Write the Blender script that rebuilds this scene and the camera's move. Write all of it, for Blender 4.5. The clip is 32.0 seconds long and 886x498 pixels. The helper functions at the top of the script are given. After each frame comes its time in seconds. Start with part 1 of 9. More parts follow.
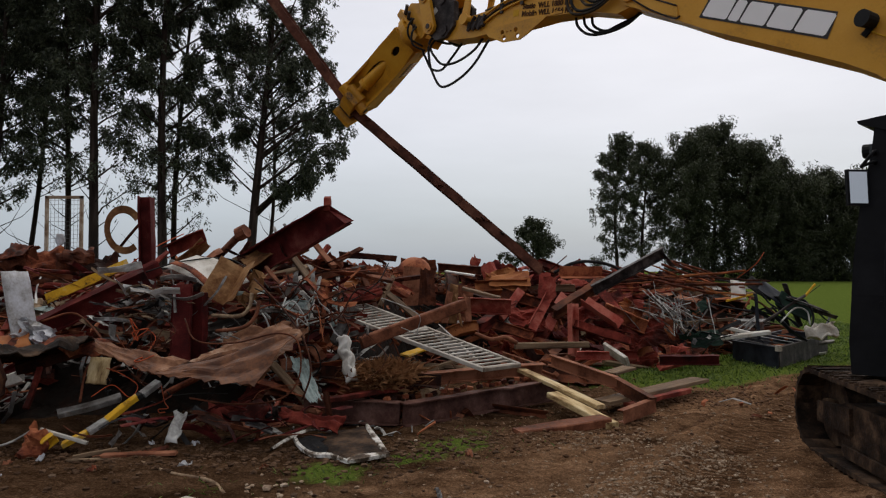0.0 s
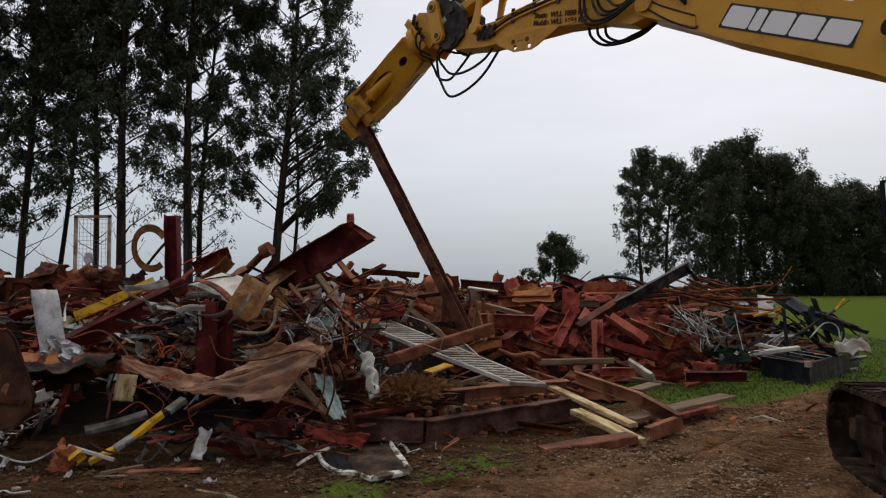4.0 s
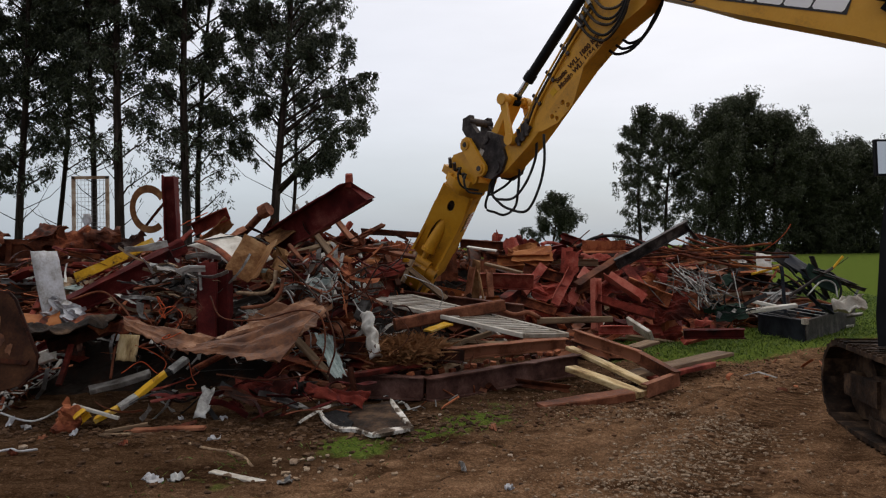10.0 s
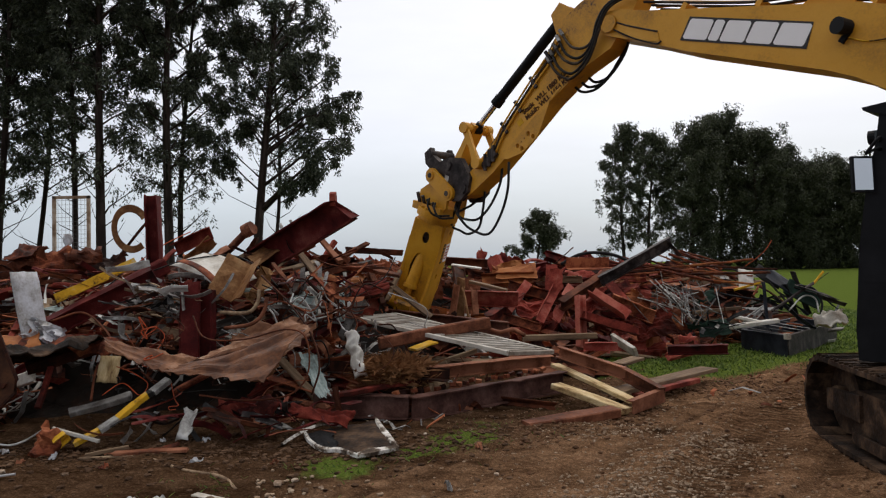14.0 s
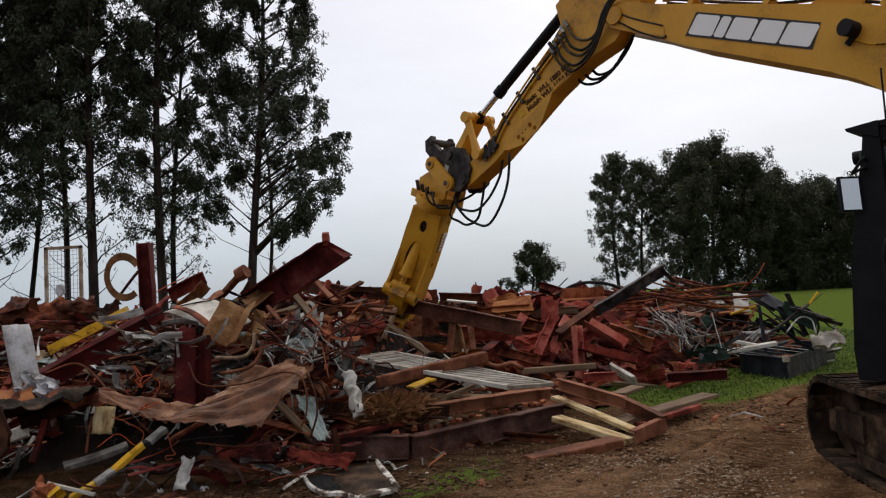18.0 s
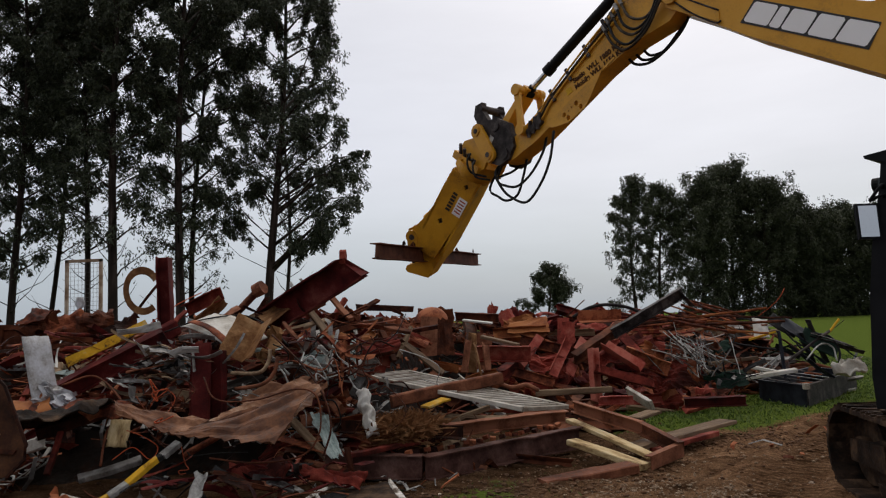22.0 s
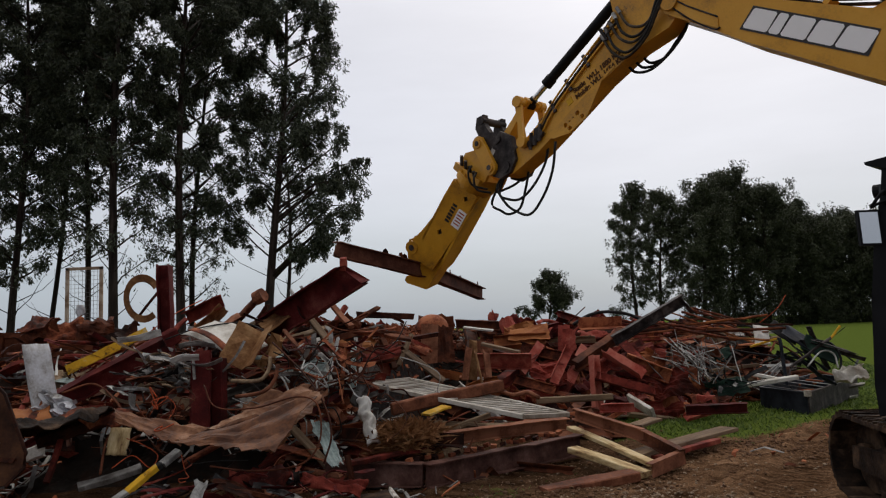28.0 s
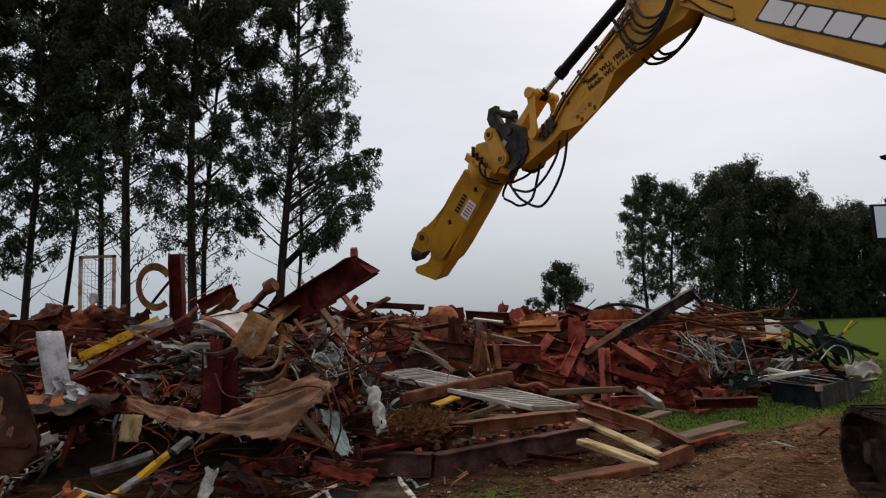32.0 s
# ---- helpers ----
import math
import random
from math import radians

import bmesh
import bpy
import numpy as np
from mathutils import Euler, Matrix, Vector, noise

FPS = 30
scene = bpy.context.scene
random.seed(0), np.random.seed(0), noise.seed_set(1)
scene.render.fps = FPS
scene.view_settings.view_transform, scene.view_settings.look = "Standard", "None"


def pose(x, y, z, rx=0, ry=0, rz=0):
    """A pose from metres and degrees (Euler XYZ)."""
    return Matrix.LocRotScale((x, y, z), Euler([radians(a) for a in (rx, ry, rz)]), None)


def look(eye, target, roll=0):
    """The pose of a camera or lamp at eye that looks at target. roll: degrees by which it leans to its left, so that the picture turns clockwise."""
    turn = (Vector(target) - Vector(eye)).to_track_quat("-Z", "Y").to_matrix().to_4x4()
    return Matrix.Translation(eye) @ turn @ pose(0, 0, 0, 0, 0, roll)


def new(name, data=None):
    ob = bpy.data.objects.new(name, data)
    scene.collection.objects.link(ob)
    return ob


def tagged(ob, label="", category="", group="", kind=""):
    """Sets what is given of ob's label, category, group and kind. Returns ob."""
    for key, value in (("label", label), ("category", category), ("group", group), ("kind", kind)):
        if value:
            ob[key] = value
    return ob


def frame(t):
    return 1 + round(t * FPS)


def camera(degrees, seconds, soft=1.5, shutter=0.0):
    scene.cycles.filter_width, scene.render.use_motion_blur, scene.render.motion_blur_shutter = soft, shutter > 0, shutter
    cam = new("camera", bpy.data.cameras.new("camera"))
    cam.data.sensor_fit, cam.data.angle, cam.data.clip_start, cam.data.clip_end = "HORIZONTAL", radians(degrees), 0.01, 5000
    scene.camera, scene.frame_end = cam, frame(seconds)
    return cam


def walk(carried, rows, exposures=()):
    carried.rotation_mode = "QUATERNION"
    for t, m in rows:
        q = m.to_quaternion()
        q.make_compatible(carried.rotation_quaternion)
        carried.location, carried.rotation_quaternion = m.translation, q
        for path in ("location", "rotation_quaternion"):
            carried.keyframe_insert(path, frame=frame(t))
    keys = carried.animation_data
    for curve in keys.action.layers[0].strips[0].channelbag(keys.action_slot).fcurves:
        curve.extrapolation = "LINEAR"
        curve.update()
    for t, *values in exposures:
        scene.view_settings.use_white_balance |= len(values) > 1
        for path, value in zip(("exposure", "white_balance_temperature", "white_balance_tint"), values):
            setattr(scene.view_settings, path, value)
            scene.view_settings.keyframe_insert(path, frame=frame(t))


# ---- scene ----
SECONDS = 32.0
cam = camera(62.5, SECONDS, soft=1.2)
EYE = (0.0, 0.0, 1.7)
# seconds, yaw, pitch, roll of a camera held by hand on one spot
PATH = [
    (0.0, -0.00, 1.75, -0.00),
    (0.5, 0.62, 2.61, 0.41),
    (1.0, 0.98, 3.34, 0.87),
    (1.5, 0.89, 3.25, 1.14),
    (2.0, 0.87, 2.72, 0.86),
    (2.5, 0.98, 2.91, 0.92),
    (3.0, 1.33, 3.19, 0.66),
    (3.5, 1.71, 3.03, 0.46),
    (5.5, 2.30, 3.10, -0.70),
    (6.0, 4.02, 3.31, -0.79),
    (6.5, 3.23, 3.09, -0.54),
    (7.0, 3.40, 3.08, -0.37),
    (7.5, 3.19, 2.80, -0.69),
    (8.0, 3.38, 2.73, -1.01),
    (8.5, 2.83, 2.26, -1.02),
    (9.0, 2.20, 0.72, 0.30),
    (9.5, 1.70, -0.16, 0.61),
    (10.0, 1.73, -0.14, 0.56),
    (10.5, 1.71, -0.07, 0.48),
    (11.0, 1.28, 0.25, 0.25),
    (11.5, 1.28, -0.21, 0.20),
    (12.0, 0.57, 0.64, 1.02),
    (12.5, 1.02, 0.82, 0.95),
    (13.0, 0.84, 0.95, 0.77),
    (13.5, 0.60, 1.26, 0.73),
    (15.5, 0.59, 1.20, 1.59),
    (16.0, 0.46, 1.46, 1.68),
    (16.5, 0.07, 2.59, 2.64),
    (17.0, -0.37, 3.42, 3.19),
    (17.5, -0.45, 3.85, 3.16),
    (18.0, 0.14, 4.04, 3.22),
    (18.5, 0.06, 4.53, 3.34),
    (19.0, 0.21, 4.75, 3.25),
    (19.5, 0.71, 4.71, 2.95),
    (20.0, 0.56, 4.71, 2.53),
    (20.5, 1.29, 5.32, 2.37),
    (21.0, 1.01, 5.21, 2.17),
    (21.5, 0.81, 5.42, 2.10),
    (22.0, 1.37, 5.62, 2.14),
    (22.5, 1.32, 5.37, 1.96),
    (23.0, 1.67, 5.65, 2.03),
    (23.5, 2.06, 5.87, 2.05),
    (24.0, 2.09, 6.02, 1.96),
    (24.5, 1.58, 6.23, 1.75),
    (25.0, 1.98, 6.02, 1.70),
    (25.5, 1.89, 6.01, 1.58),
    (27.5, 1.58, 5.99, 2.02),
    (28.0, 1.41, 6.19, 2.21),
    (28.5, 1.59, 6.00, 2.14),
    (29.0, 1.62, 5.95, 2.13),
    (29.5, 2.15, 5.78, 2.14),
    (30.0, 2.03, 5.73, 2.02),
    (30.5, 1.92, 5.81, 2.07),
    (31.0, 2.06, 5.63, 1.91),
    (31.5, 2.19, 5.65, 1.75),
    (32.0, 2.19, 5.52, 1.67),
]
walk(cam, [(t, pose(*EYE, 90 + pitch, roll, yaw)) for t, yaw, pitch, roll in PATH],
     exposures=[(0.0, -0.17), (9.0, -0.18), (10.0, -0.04), (11.0, 0.05), (12.5, 0.10), (14.5, 0.12), (17.0, 0.06), (18.0, 0.0), (19.0, -0.17), (32.0, -0.2)])

# ---- world, sun, exposure ----
scene.view_settings.exposure = 0.0


def make_world():
    w = bpy.data.worlds.new("overcast_sky")
    scene.world = w
    w.use_nodes = True
    nt = w.node_tree
    nt.nodes.clear()
    out = nt.nodes.new("ShaderNodeOutputWorld")
    bg = nt.nodes.new("ShaderNodeBackground")
    sky = nt.nodes.new("ShaderNodeTexSky")
    sky.sky_type, sky.sun_disc = "NISHITA", False
    sky.sun_elevation, sky.sun_rotation = radians(48), radians(25)
    sky.air_density, sky.dust_density = 1.0, 4.0
    dim = nt.nodes.new("ShaderNodeVectorMath")
    dim.operation = "SCALE"
    dim.inputs["Scale"].default_value = 0.03
    nt.links.new(sky.outputs[0], dim.inputs[0])
    co = nt.nodes.new("ShaderNodeTexCoord")
    sep = nt.nodes.new("ShaderNodeSeparateXYZ")
    nt.links.new(co.outputs["Generated"], sep.inputs[0])
    # cloud deck: pale overhead, blue-grey bands low down
    ramp = nt.nodes.new("ShaderNodeValToRGB")
    el = ramp.color_ramp.elements
    el[0].position, el[0].color = 0.0, (0.45, 0.51, 0.58, 1)
    el[1].position, el[1].color = 0.78, (1.16, 1.06, 0.97, 1)
    for p, c in ((0.07, (0.50, 0.565, 0.64, 1)), (0.13, (0.61, 0.65, 0.715, 1)), (0.2, (0.72, 0.735, 0.80, 1)), (0.42, (0.83, 0.83, 0.88, 1))):
        e = el.new(p)
        e.color = c
    nt.links.new(sep.outputs["Z"], ramp.inputs["Fac"])
    mp = nt.nodes.new("ShaderNodeMapping")
    mp.inputs["Scale"].default_value = (1.3, 1.3, 5.5)
    nz = nt.nodes.new("ShaderNodeTexNoise")
    nz.inputs["Scale"].default_value = 1.7
    nz.inputs["Detail"].default_value = 5.0
    nz.inputs["Roughness"].default_value = 0.55
    nt.links.new(co.outputs["Generated"], mp.inputs[0])
    nt.links.new(mp.outputs[0], nz.inputs["Vector"])
    mr = nt.nodes.new("ShaderNodeMapRange")
    mr.inputs["From Min"].default_value, mr.inputs["From Max"].default_value = 0.3, 0.7
    mr.inputs["To Min"].default_value, mr.inputs["To Max"].default_value = 0.9, 1.06
    nt.links.new(nz.outputs["Fac"], mr.inputs["Value"])
    mul = nt.nodes.new("ShaderNodeVectorMath")
    mul.operation = "SCALE"
    nt.links.new(ramp.outputs["Color"], mul.inputs[0])
    nt.links.new(mr.outputs[0], mul.inputs["Scale"])
    # the deck is brightest ahead; the unseen sky behind is dimmed to darken near faces
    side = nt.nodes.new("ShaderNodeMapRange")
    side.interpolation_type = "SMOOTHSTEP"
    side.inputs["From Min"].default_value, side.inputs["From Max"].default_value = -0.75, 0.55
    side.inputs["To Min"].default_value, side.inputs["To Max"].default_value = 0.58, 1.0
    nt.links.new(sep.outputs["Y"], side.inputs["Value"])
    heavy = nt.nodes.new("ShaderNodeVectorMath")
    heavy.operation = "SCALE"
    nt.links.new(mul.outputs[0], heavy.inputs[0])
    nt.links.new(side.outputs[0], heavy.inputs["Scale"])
    add = nt.nodes.new("ShaderNodeVectorMath")
    add.operation = "ADD"
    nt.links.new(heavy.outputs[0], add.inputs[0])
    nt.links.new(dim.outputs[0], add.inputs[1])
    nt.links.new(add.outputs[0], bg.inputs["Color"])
    bg.inputs["Strength"].default_value = 0.92
    nt.links.new(bg.outputs[0], out.inputs["Surface"])


make_world()
sun_lamp = bpy.data.lights.new("sun", "SUN")
sun_lamp.energy, sun_lamp.angle, sun_lamp.color = 0.5, radians(40), (1.0, 0.97, 0.92)
new("sun", sun_lamp).matrix_world = look((-6, 12, 24), (0, 0, 0))

# ---- materials ----
def mat(name, stops, scale=3.0, rough=(0.5, 0.85), metal=0.0, bump=0.3, fine=40.0, coords="Object", stretch=(1, 1, 1), rand=0.25, spec=0.12, gain=1.7):
    """A surface of noisy colour stops at two scales, with relief; rand shifts the value from object to object."""
    m = bpy.data.materials.new(name)
    m.use_nodes = True
    nt = m.node_tree
    b = nt.nodes["Principled BSDF"]
    co = nt.nodes.new("ShaderNodeTexCoord")
    mp = nt.nodes.new("ShaderNodeMapping")
    mp.inputs["Scale"].default_value = stretch
    nt.links.new(co.outputs[coords], mp.inputs[0])
    info = nt.nodes.new("ShaderNodeObjectInfo")
    shift = nt.nodes.new("ShaderNodeMath")
    shift.operation = "MULTIPLY"
    shift.inputs[1].default_value = 37.0
    nt.links.new(info.outputs["Random"], shift.inputs[0])
    n1 = nt.nodes.new("ShaderNodeTexNoise")
    n1.noise_dimensions = "4D"
    n1.inputs["Scale"].default_value, n1.inputs["Detail"].default_value, n1.inputs["Roughness"].default_value = scale, 6.0, 0.62
    n2 = nt.nodes.new("ShaderNodeTexNoise")
    n2.inputs["Scale"].default_value, n2.inputs["Detail"].default_value = fine, 4.0
    for n in (n1, n2):
        nt.links.new(mp.outputs[0], n.inputs["Vector"])
    nt.links.new(shift.outputs[0], n1.inputs["W"])
    mix = nt.nodes.new("ShaderNodeMath")
    mix.operation = "MULTIPLY_ADD"
    mix.inputs[1].default_value = 0.22
    nt.links.new(n2.outputs["Fac"], mix.inputs[0])
    off = nt.nodes.new("ShaderNodeMath")
    off.operation = "MULTIPLY_ADD"
    off.inputs[1].default_value = rand
    nt.links.new(info.outputs["Random"], off.inputs[0])
    lo = nt.nodes.new("ShaderNodeMath")
    lo.operation = "ADD"
    lo.inputs[1].default_value = -0.11 - rand / 2
    nt.links.new(n1.outputs["Fac"], lo.inputs[0])
    nt.links.new(lo.outputs[0], off.inputs[2])
    nt.links.new(off.outputs[0], mix.inputs[2])
    ramp = nt.nodes.new("ShaderNodeValToRGB")
    el = ramp.color_ramp.elements
    el[0].position, el[0].color = stops[0][0], (*stops[0][1], 1)
    el[1].position, el[1].color = stops[-1][0], (*stops[-1][1], 1)
    for p, c in stops[1:-1]:
        e = el.new(p)
        e.color = (*c, 1)
    wide = nt.nodes.new("ShaderNodeMath")
    wide.operation = "MULTIPLY_ADD"
    wide.inputs[1].default_value, wide.inputs[2].default_value = gain, 0.5 - 0.5 * gain
    nt.links.new(mix.outputs[0], wide.inputs[0])
    nt.links.new(wide.outputs[0], ramp.inputs["Fac"])
    nt.links.new(ramp.outputs["Color"], b.inputs["Base Color"])
    rr = nt.nodes.new("ShaderNodeMapRange")
    rr.inputs["From Min"].default_value, rr.inputs["From Max"].default_value = 0.3, 0.7
    rr.inputs["To Min"].default_value, rr.inputs["To Max"].default_value = rough
    nt.links.new(n2.outputs["Fac"], rr.inputs["Value"])
    nt.links.new(rr.outputs[0], b.inputs["Roughness"])
    b.inputs["Metallic"].default_value = metal
    b.inputs["Specular IOR Level"].default_value = spec
    if bump:
        bp = nt.nodes.new("ShaderNodeBump")
        bp.inputs["Strength"].default_value = bump
        bp.inputs["Distance"].default_value = 0.02
        nt.links.new(mix.outputs[0], bp.inputs["Height"])
        nt.links.new(bp.outputs[0], b.inputs["Normal"])
    return m


RUST = mat("rusted_steel", [(0.25, (0.0251, 0.0086, 0.0064)), (0.42, (0.0969, 0.0268, 0.015)), (0.58, (0.2166, 0.0589, 0.0278)), (0.75, (0.3876, 0.1338, 0.0621))], 3.5, rand=0.3)
SHEET_RUST = mat("rust_stained_sheet", [(0.10, (0.026, 0.010, 0.006)), (0.34, (0.090, 0.033, 0.015)), (0.5, (0.165, 0.065, 0.028)), (0.66, (0.26, 0.120, 0.060)), (0.88, (0.48, 0.33, 0.23))], 2.0, fine=26.0, rand=0.1, gain=1.8, bump=0.15, rough=(0.42, 0.7), spec=0.3)
RUST_DARK = mat("dark_rusted_steel", [(0.25, (0.0182, 0.0075, 0.0054)), (0.5, (0.0661, 0.0203, 0.0107)), (0.75, (0.1596, 0.0503, 0.0235))], 3.0, rand=0.25)
HOPPER_RUST = mat("old_dark_rust", [(0.25, (0.016, 0.007, 0.004)), (0.5, (0.05, 0.020, 0.011)), (0.7, (0.095, 0.042, 0.020)), (0.88, (0.20, 0.10, 0.045))], 2.4, rand=0.0)
RUST_ORANGE = mat("orange_rust", [(0.25, (0.09, 0.028, 0.014)), (0.5, (0.25, 0.078, 0.028)), (0.75, (0.40, 0.16, 0.06))], 3.0, rand=0.25)
BEAM_RUST = mat("beam_rust", [(0.25, (0.036, 0.014, 0.010)), (0.45, (0.088, 0.032, 0.021)), (0.6, (0.14, 0.056, 0.036)), (0.8, (0.23, 0.11, 0.072))], 4.0, rand=0.1, gain=1.2)
PRIMER = mat("red_oxide_primer", [(0.22, (0.0388, 0.0086, 0.0064)), (0.42, (0.1311, 0.0214, 0.015)), (0.6, (0.228, 0.0407, 0.0268)), (0.8, (0.342, 0.107, 0.0696))], 3.2, rough=(0.55, 0.85), rand=0.2, fine=60.0)
PRIMER_DARK = mat("dark_red_oxide_primer", [(0.2, (0.016, 0.004, 0.004)), (0.42, (0.060, 0.008, 0.008)), (0.62, (0.105, 0.014, 0.013)), (0.85, (0.19, 0.055, 0.042))], 2.6, rough=(0.55, 0.85), rand=0.15, fine=60.0)
PRIMER_RED = mat("bright_red_primer", [(0.22, (0.0969, 0.0171, 0.0128)), (0.5, (0.3078, 0.0556, 0.0396)), (0.78, (0.4332, 0.1445, 0.107))], 2.5, rough=(0.5, 0.8), rand=0.2)
BROWN_STEEL = mat("brown_weathered_steel", [(0.25, (0.0627, 0.0235, 0.0139)), (0.48, (0.171, 0.061, 0.0321)), (0.7, (0.3078, 0.1284, 0.0728))], 3.0, rand=0.25)
WEB_STEEL = mat("plum_brown_beam_steel", [(0.22, (0.042, 0.018, 0.014)), (0.45, (0.105, 0.050, 0.040)), (0.62, (0.165, 0.088, 0.072)), (0.82, (0.25, 0.15, 0.125))], 3.0, rand=0.1, fine=50.0)
RUST_TAN = mat("tan_rusted_steel", [(0.2, (0.08, 0.034, 0.015)), (0.42, (0.21, 0.10, 0.042)), (0.6, (0.33, 0.185, 0.085)), (0.82, (0.46, 0.31, 0.17))], 2.6, rand=0.1, fine=30.0)
GALV = mat("galvanised_steel", [(0.15, (0.06, 0.052, 0.047)), (0.5, (0.21, 0.205, 0.20)), (0.85, (0.56, 0.57, 0.56))], 5.0, rough=(0.35, 0.6), metal=0.25, rand=0.5, spec=0.4)
WHITE = mat("weathered_white_paint", [(0.15, (0.12, 0.085, 0.06)), (0.34, (0.42, 0.39, 0.34)), (0.55, (0.66, 0.65, 0.61)), (0.8, (0.78, 0.78, 0.76))], 2.6, rough=(0.45, 0.7), rand=0.25, gain=1.3)
RIM_WHITE = mat("chipped_white_paint", [(0.36, (0.05, 0.034, 0.024)), (0.48, (0.14, 0.11, 0.085)), (0.56, (0.55, 0.53, 0.49)), (0.72, (0.80, 0.79, 0.77))], 6.0, bump=0.4, rand=0.1, gain=1.3)
CREAM = mat("peeling_cream_paint", [(0.2, (0.16, 0.09, 0.045)), (0.42, (0.44, 0.31, 0.15)), (0.6, (0.64, 0.50, 0.28)), (0.85, (0.72, 0.62, 0.42))], 4.0, rand=0.12, stretch=(3, 0.7, 3))
YELLOW_OLD = mat("scuffed_yellow_paint", [(0.24, (0.09, 0.05, 0.02)), (0.36, (0.55, 0.30, 0.02)), (0.6, (0.72, 0.42, 0.03)), (0.82, (0.6, 0.5, 0.3))], 3.0, rough=(0.45, 0.7), rand=0.05)
TIMBER = mat("weathered_timber", [(0.25, (0.085, 0.055, 0.036)), (0.5, (0.20, 0.135, 0.085)), (0.75, (0.33, 0.24, 0.155))], 2.0, stretch=(6, 0.6, 6), rand=0.2)
TEAL = mat("pale_green_enamel", [(0.25, (0.12, 0.13, 0.12)), (0.5, (0.28, 0.36, 0.35)), (0.75, (0.45, 0.53, 0.52))], 3.0, rough=(0.4, 0.65), rand=0.2)
BLACK = mat("black_plastic", [(0.3, (0.012, 0.012, 0.013)), (0.7, (0.03, 0.03, 0.032))], 6.0, rough=(0.45, 0.7), rand=0.1)
BLUE_BLACK = mat("dark_blue_paint", [(0.3, (0.010, 0.012, 0.018)), (0.7, (0.028, 0.033, 0.045))], 4.0, rough=(0.35, 0.6), rand=0.1)
GREEN_OLD = mat("dark_green_paint", [(0.3, (0.007, 0.018, 0.014)), (0.7, (0.022, 0.05, 0.037))], 4.0, rand=0.1)
RUBBER = mat("black_rubber_hose", [(0.3, (0.010, 0.010, 0.010)), (0.7, (0.026, 0.026, 0.026))], 8.0, rough=(0.45, 0.65), bump=0.1)
WIRE_RED = mat("orange_cable", [(0.3, (0.35, 0.06, 0.02)), (0.7, (0.55, 0.12, 0.05))], 8.0, bump=0.1)
PALE_PLASTIC = mat("grubby_white_plastic", [(0.2, (0.24, 0.225, 0.205)), (0.5, (0.48, 0.49, 0.52)), (0.8, (0.66, 0.69, 0.75))], 5.0, rough=(0.4, 0.6), rand=0.1)
BUFF = mat("dirty_buff_foam", [(0.25, (0.16, 0.10, 0.06)), (0.5, (0.34, 0.25, 0.17)), (0.75, (0.5, 0.42, 0.33))], 5.0, rand=0.1)
STRAW = mat("dead_brown_grass", [(0.25, (0.08, 0.032, 0.013)), (0.5, (0.19, 0.085, 0.035)), (0.75, (0.34, 0.18, 0.085))], 6.0, bump=0)
# rusty fines coloured near-black, so the heap's gaps look deeply shaded
MOUND = mat("gap_shade_debris", [(0.25, (0.003, 0.0025, 0.002)), (0.5, (0.010, 0.006, 0.004)), (0.68, (0.03, 0.012, 0.007)), (0.85, (0.07, 0.03, 0.018))], 4.0, bump=1.0, fine=18.0, gain=1.0)
CAT = mat("excavator_yellow", [(0.20, (0.09, 0.045, 0.016)), (0.31, (0.46, 0.22, 0.018)), (0.5, (0.64, 0.315, 0.022)), (0.8, (0.70, 0.36, 0.040))], 1.3, rough=(0.35, 0.6), bump=0.06, rand=0.0, gain=1.55, spec=0.4)
CAT_WORN = mat("scuffed_shear_yellow", [(0.25, (0.08, 0.042, 0.02)), (0.37, (0.43, 0.20, 0.014)), (0.55, (0.60, 0.29, 0.014)), (0.8, (0.66, 0.35, 0.03))], 2.5, rough=(0.35, 0.6), bump=0.1, rand=0.0, gain=1.2, spec=0.4)
DARK_STEEL = mat("grimy_cast_steel", [(0.25, (0.012, 0.010, 0.010)), (0.5, (0.036, 0.030, 0.030)), (0.78, (0.11, 0.095, 0.09))], 5.0, rough=(0.4, 0.7), metal=0.2, rand=0.1)
EXC_BLACK = mat("black_machine_paint", [(0.3, (0.004, 0.0045, 0.0055)), (0.7, (0.013, 0.014, 0.017))], 3.0, rough=(0.4, 0.65), bump=0.08, rand=0.0, gain=1.0, spec=0.12)
CHROME = mat("chromed_rod", [(0.3, (0.55, 0.55, 0.56)), (0.7, (0.72, 0.72, 0.73))], 3.0, rough=(0.12, 0.25), metal=1.0, bump=0, rand=0, gain=1.0, spec=0.4)
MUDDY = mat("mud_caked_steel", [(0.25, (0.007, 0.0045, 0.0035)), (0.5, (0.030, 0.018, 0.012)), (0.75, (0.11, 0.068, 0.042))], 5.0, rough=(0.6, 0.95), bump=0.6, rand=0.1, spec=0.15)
DECAL_WHITE = mat("white_decal", [(0.25, (0.88, 0.88, 0.89)), (0.7, (0.93, 0.93, 0.95))], 4.0, rough=(0.35, 0.5), bump=0, rand=0, gain=1.0, spec=0.4)
DECAL_BLACK = mat("black_decal", [(0.3, (0.012, 0.011, 0.012)), (0.7, (0.03, 0.028, 0.028))], 4.0, rough=(0.4, 0.55), bump=0, rand=0, gain=1.0, spec=0.4)
HOSE_DUSTY = mat("dusty_rubber_hose", [(0.3, (0.035, 0.028, 0.022)), (0.7, (0.12, 0.095, 0.07))], 9.0, rough=(0.5, 0.7), bump=0.1)
DECAL_TEXT = mat("brown_lettering", [(0.3, (0.045, 0.018, 0.008)), (0.7, (0.10, 0.045, 0.015))], 4.0, bump=0, rand=0)
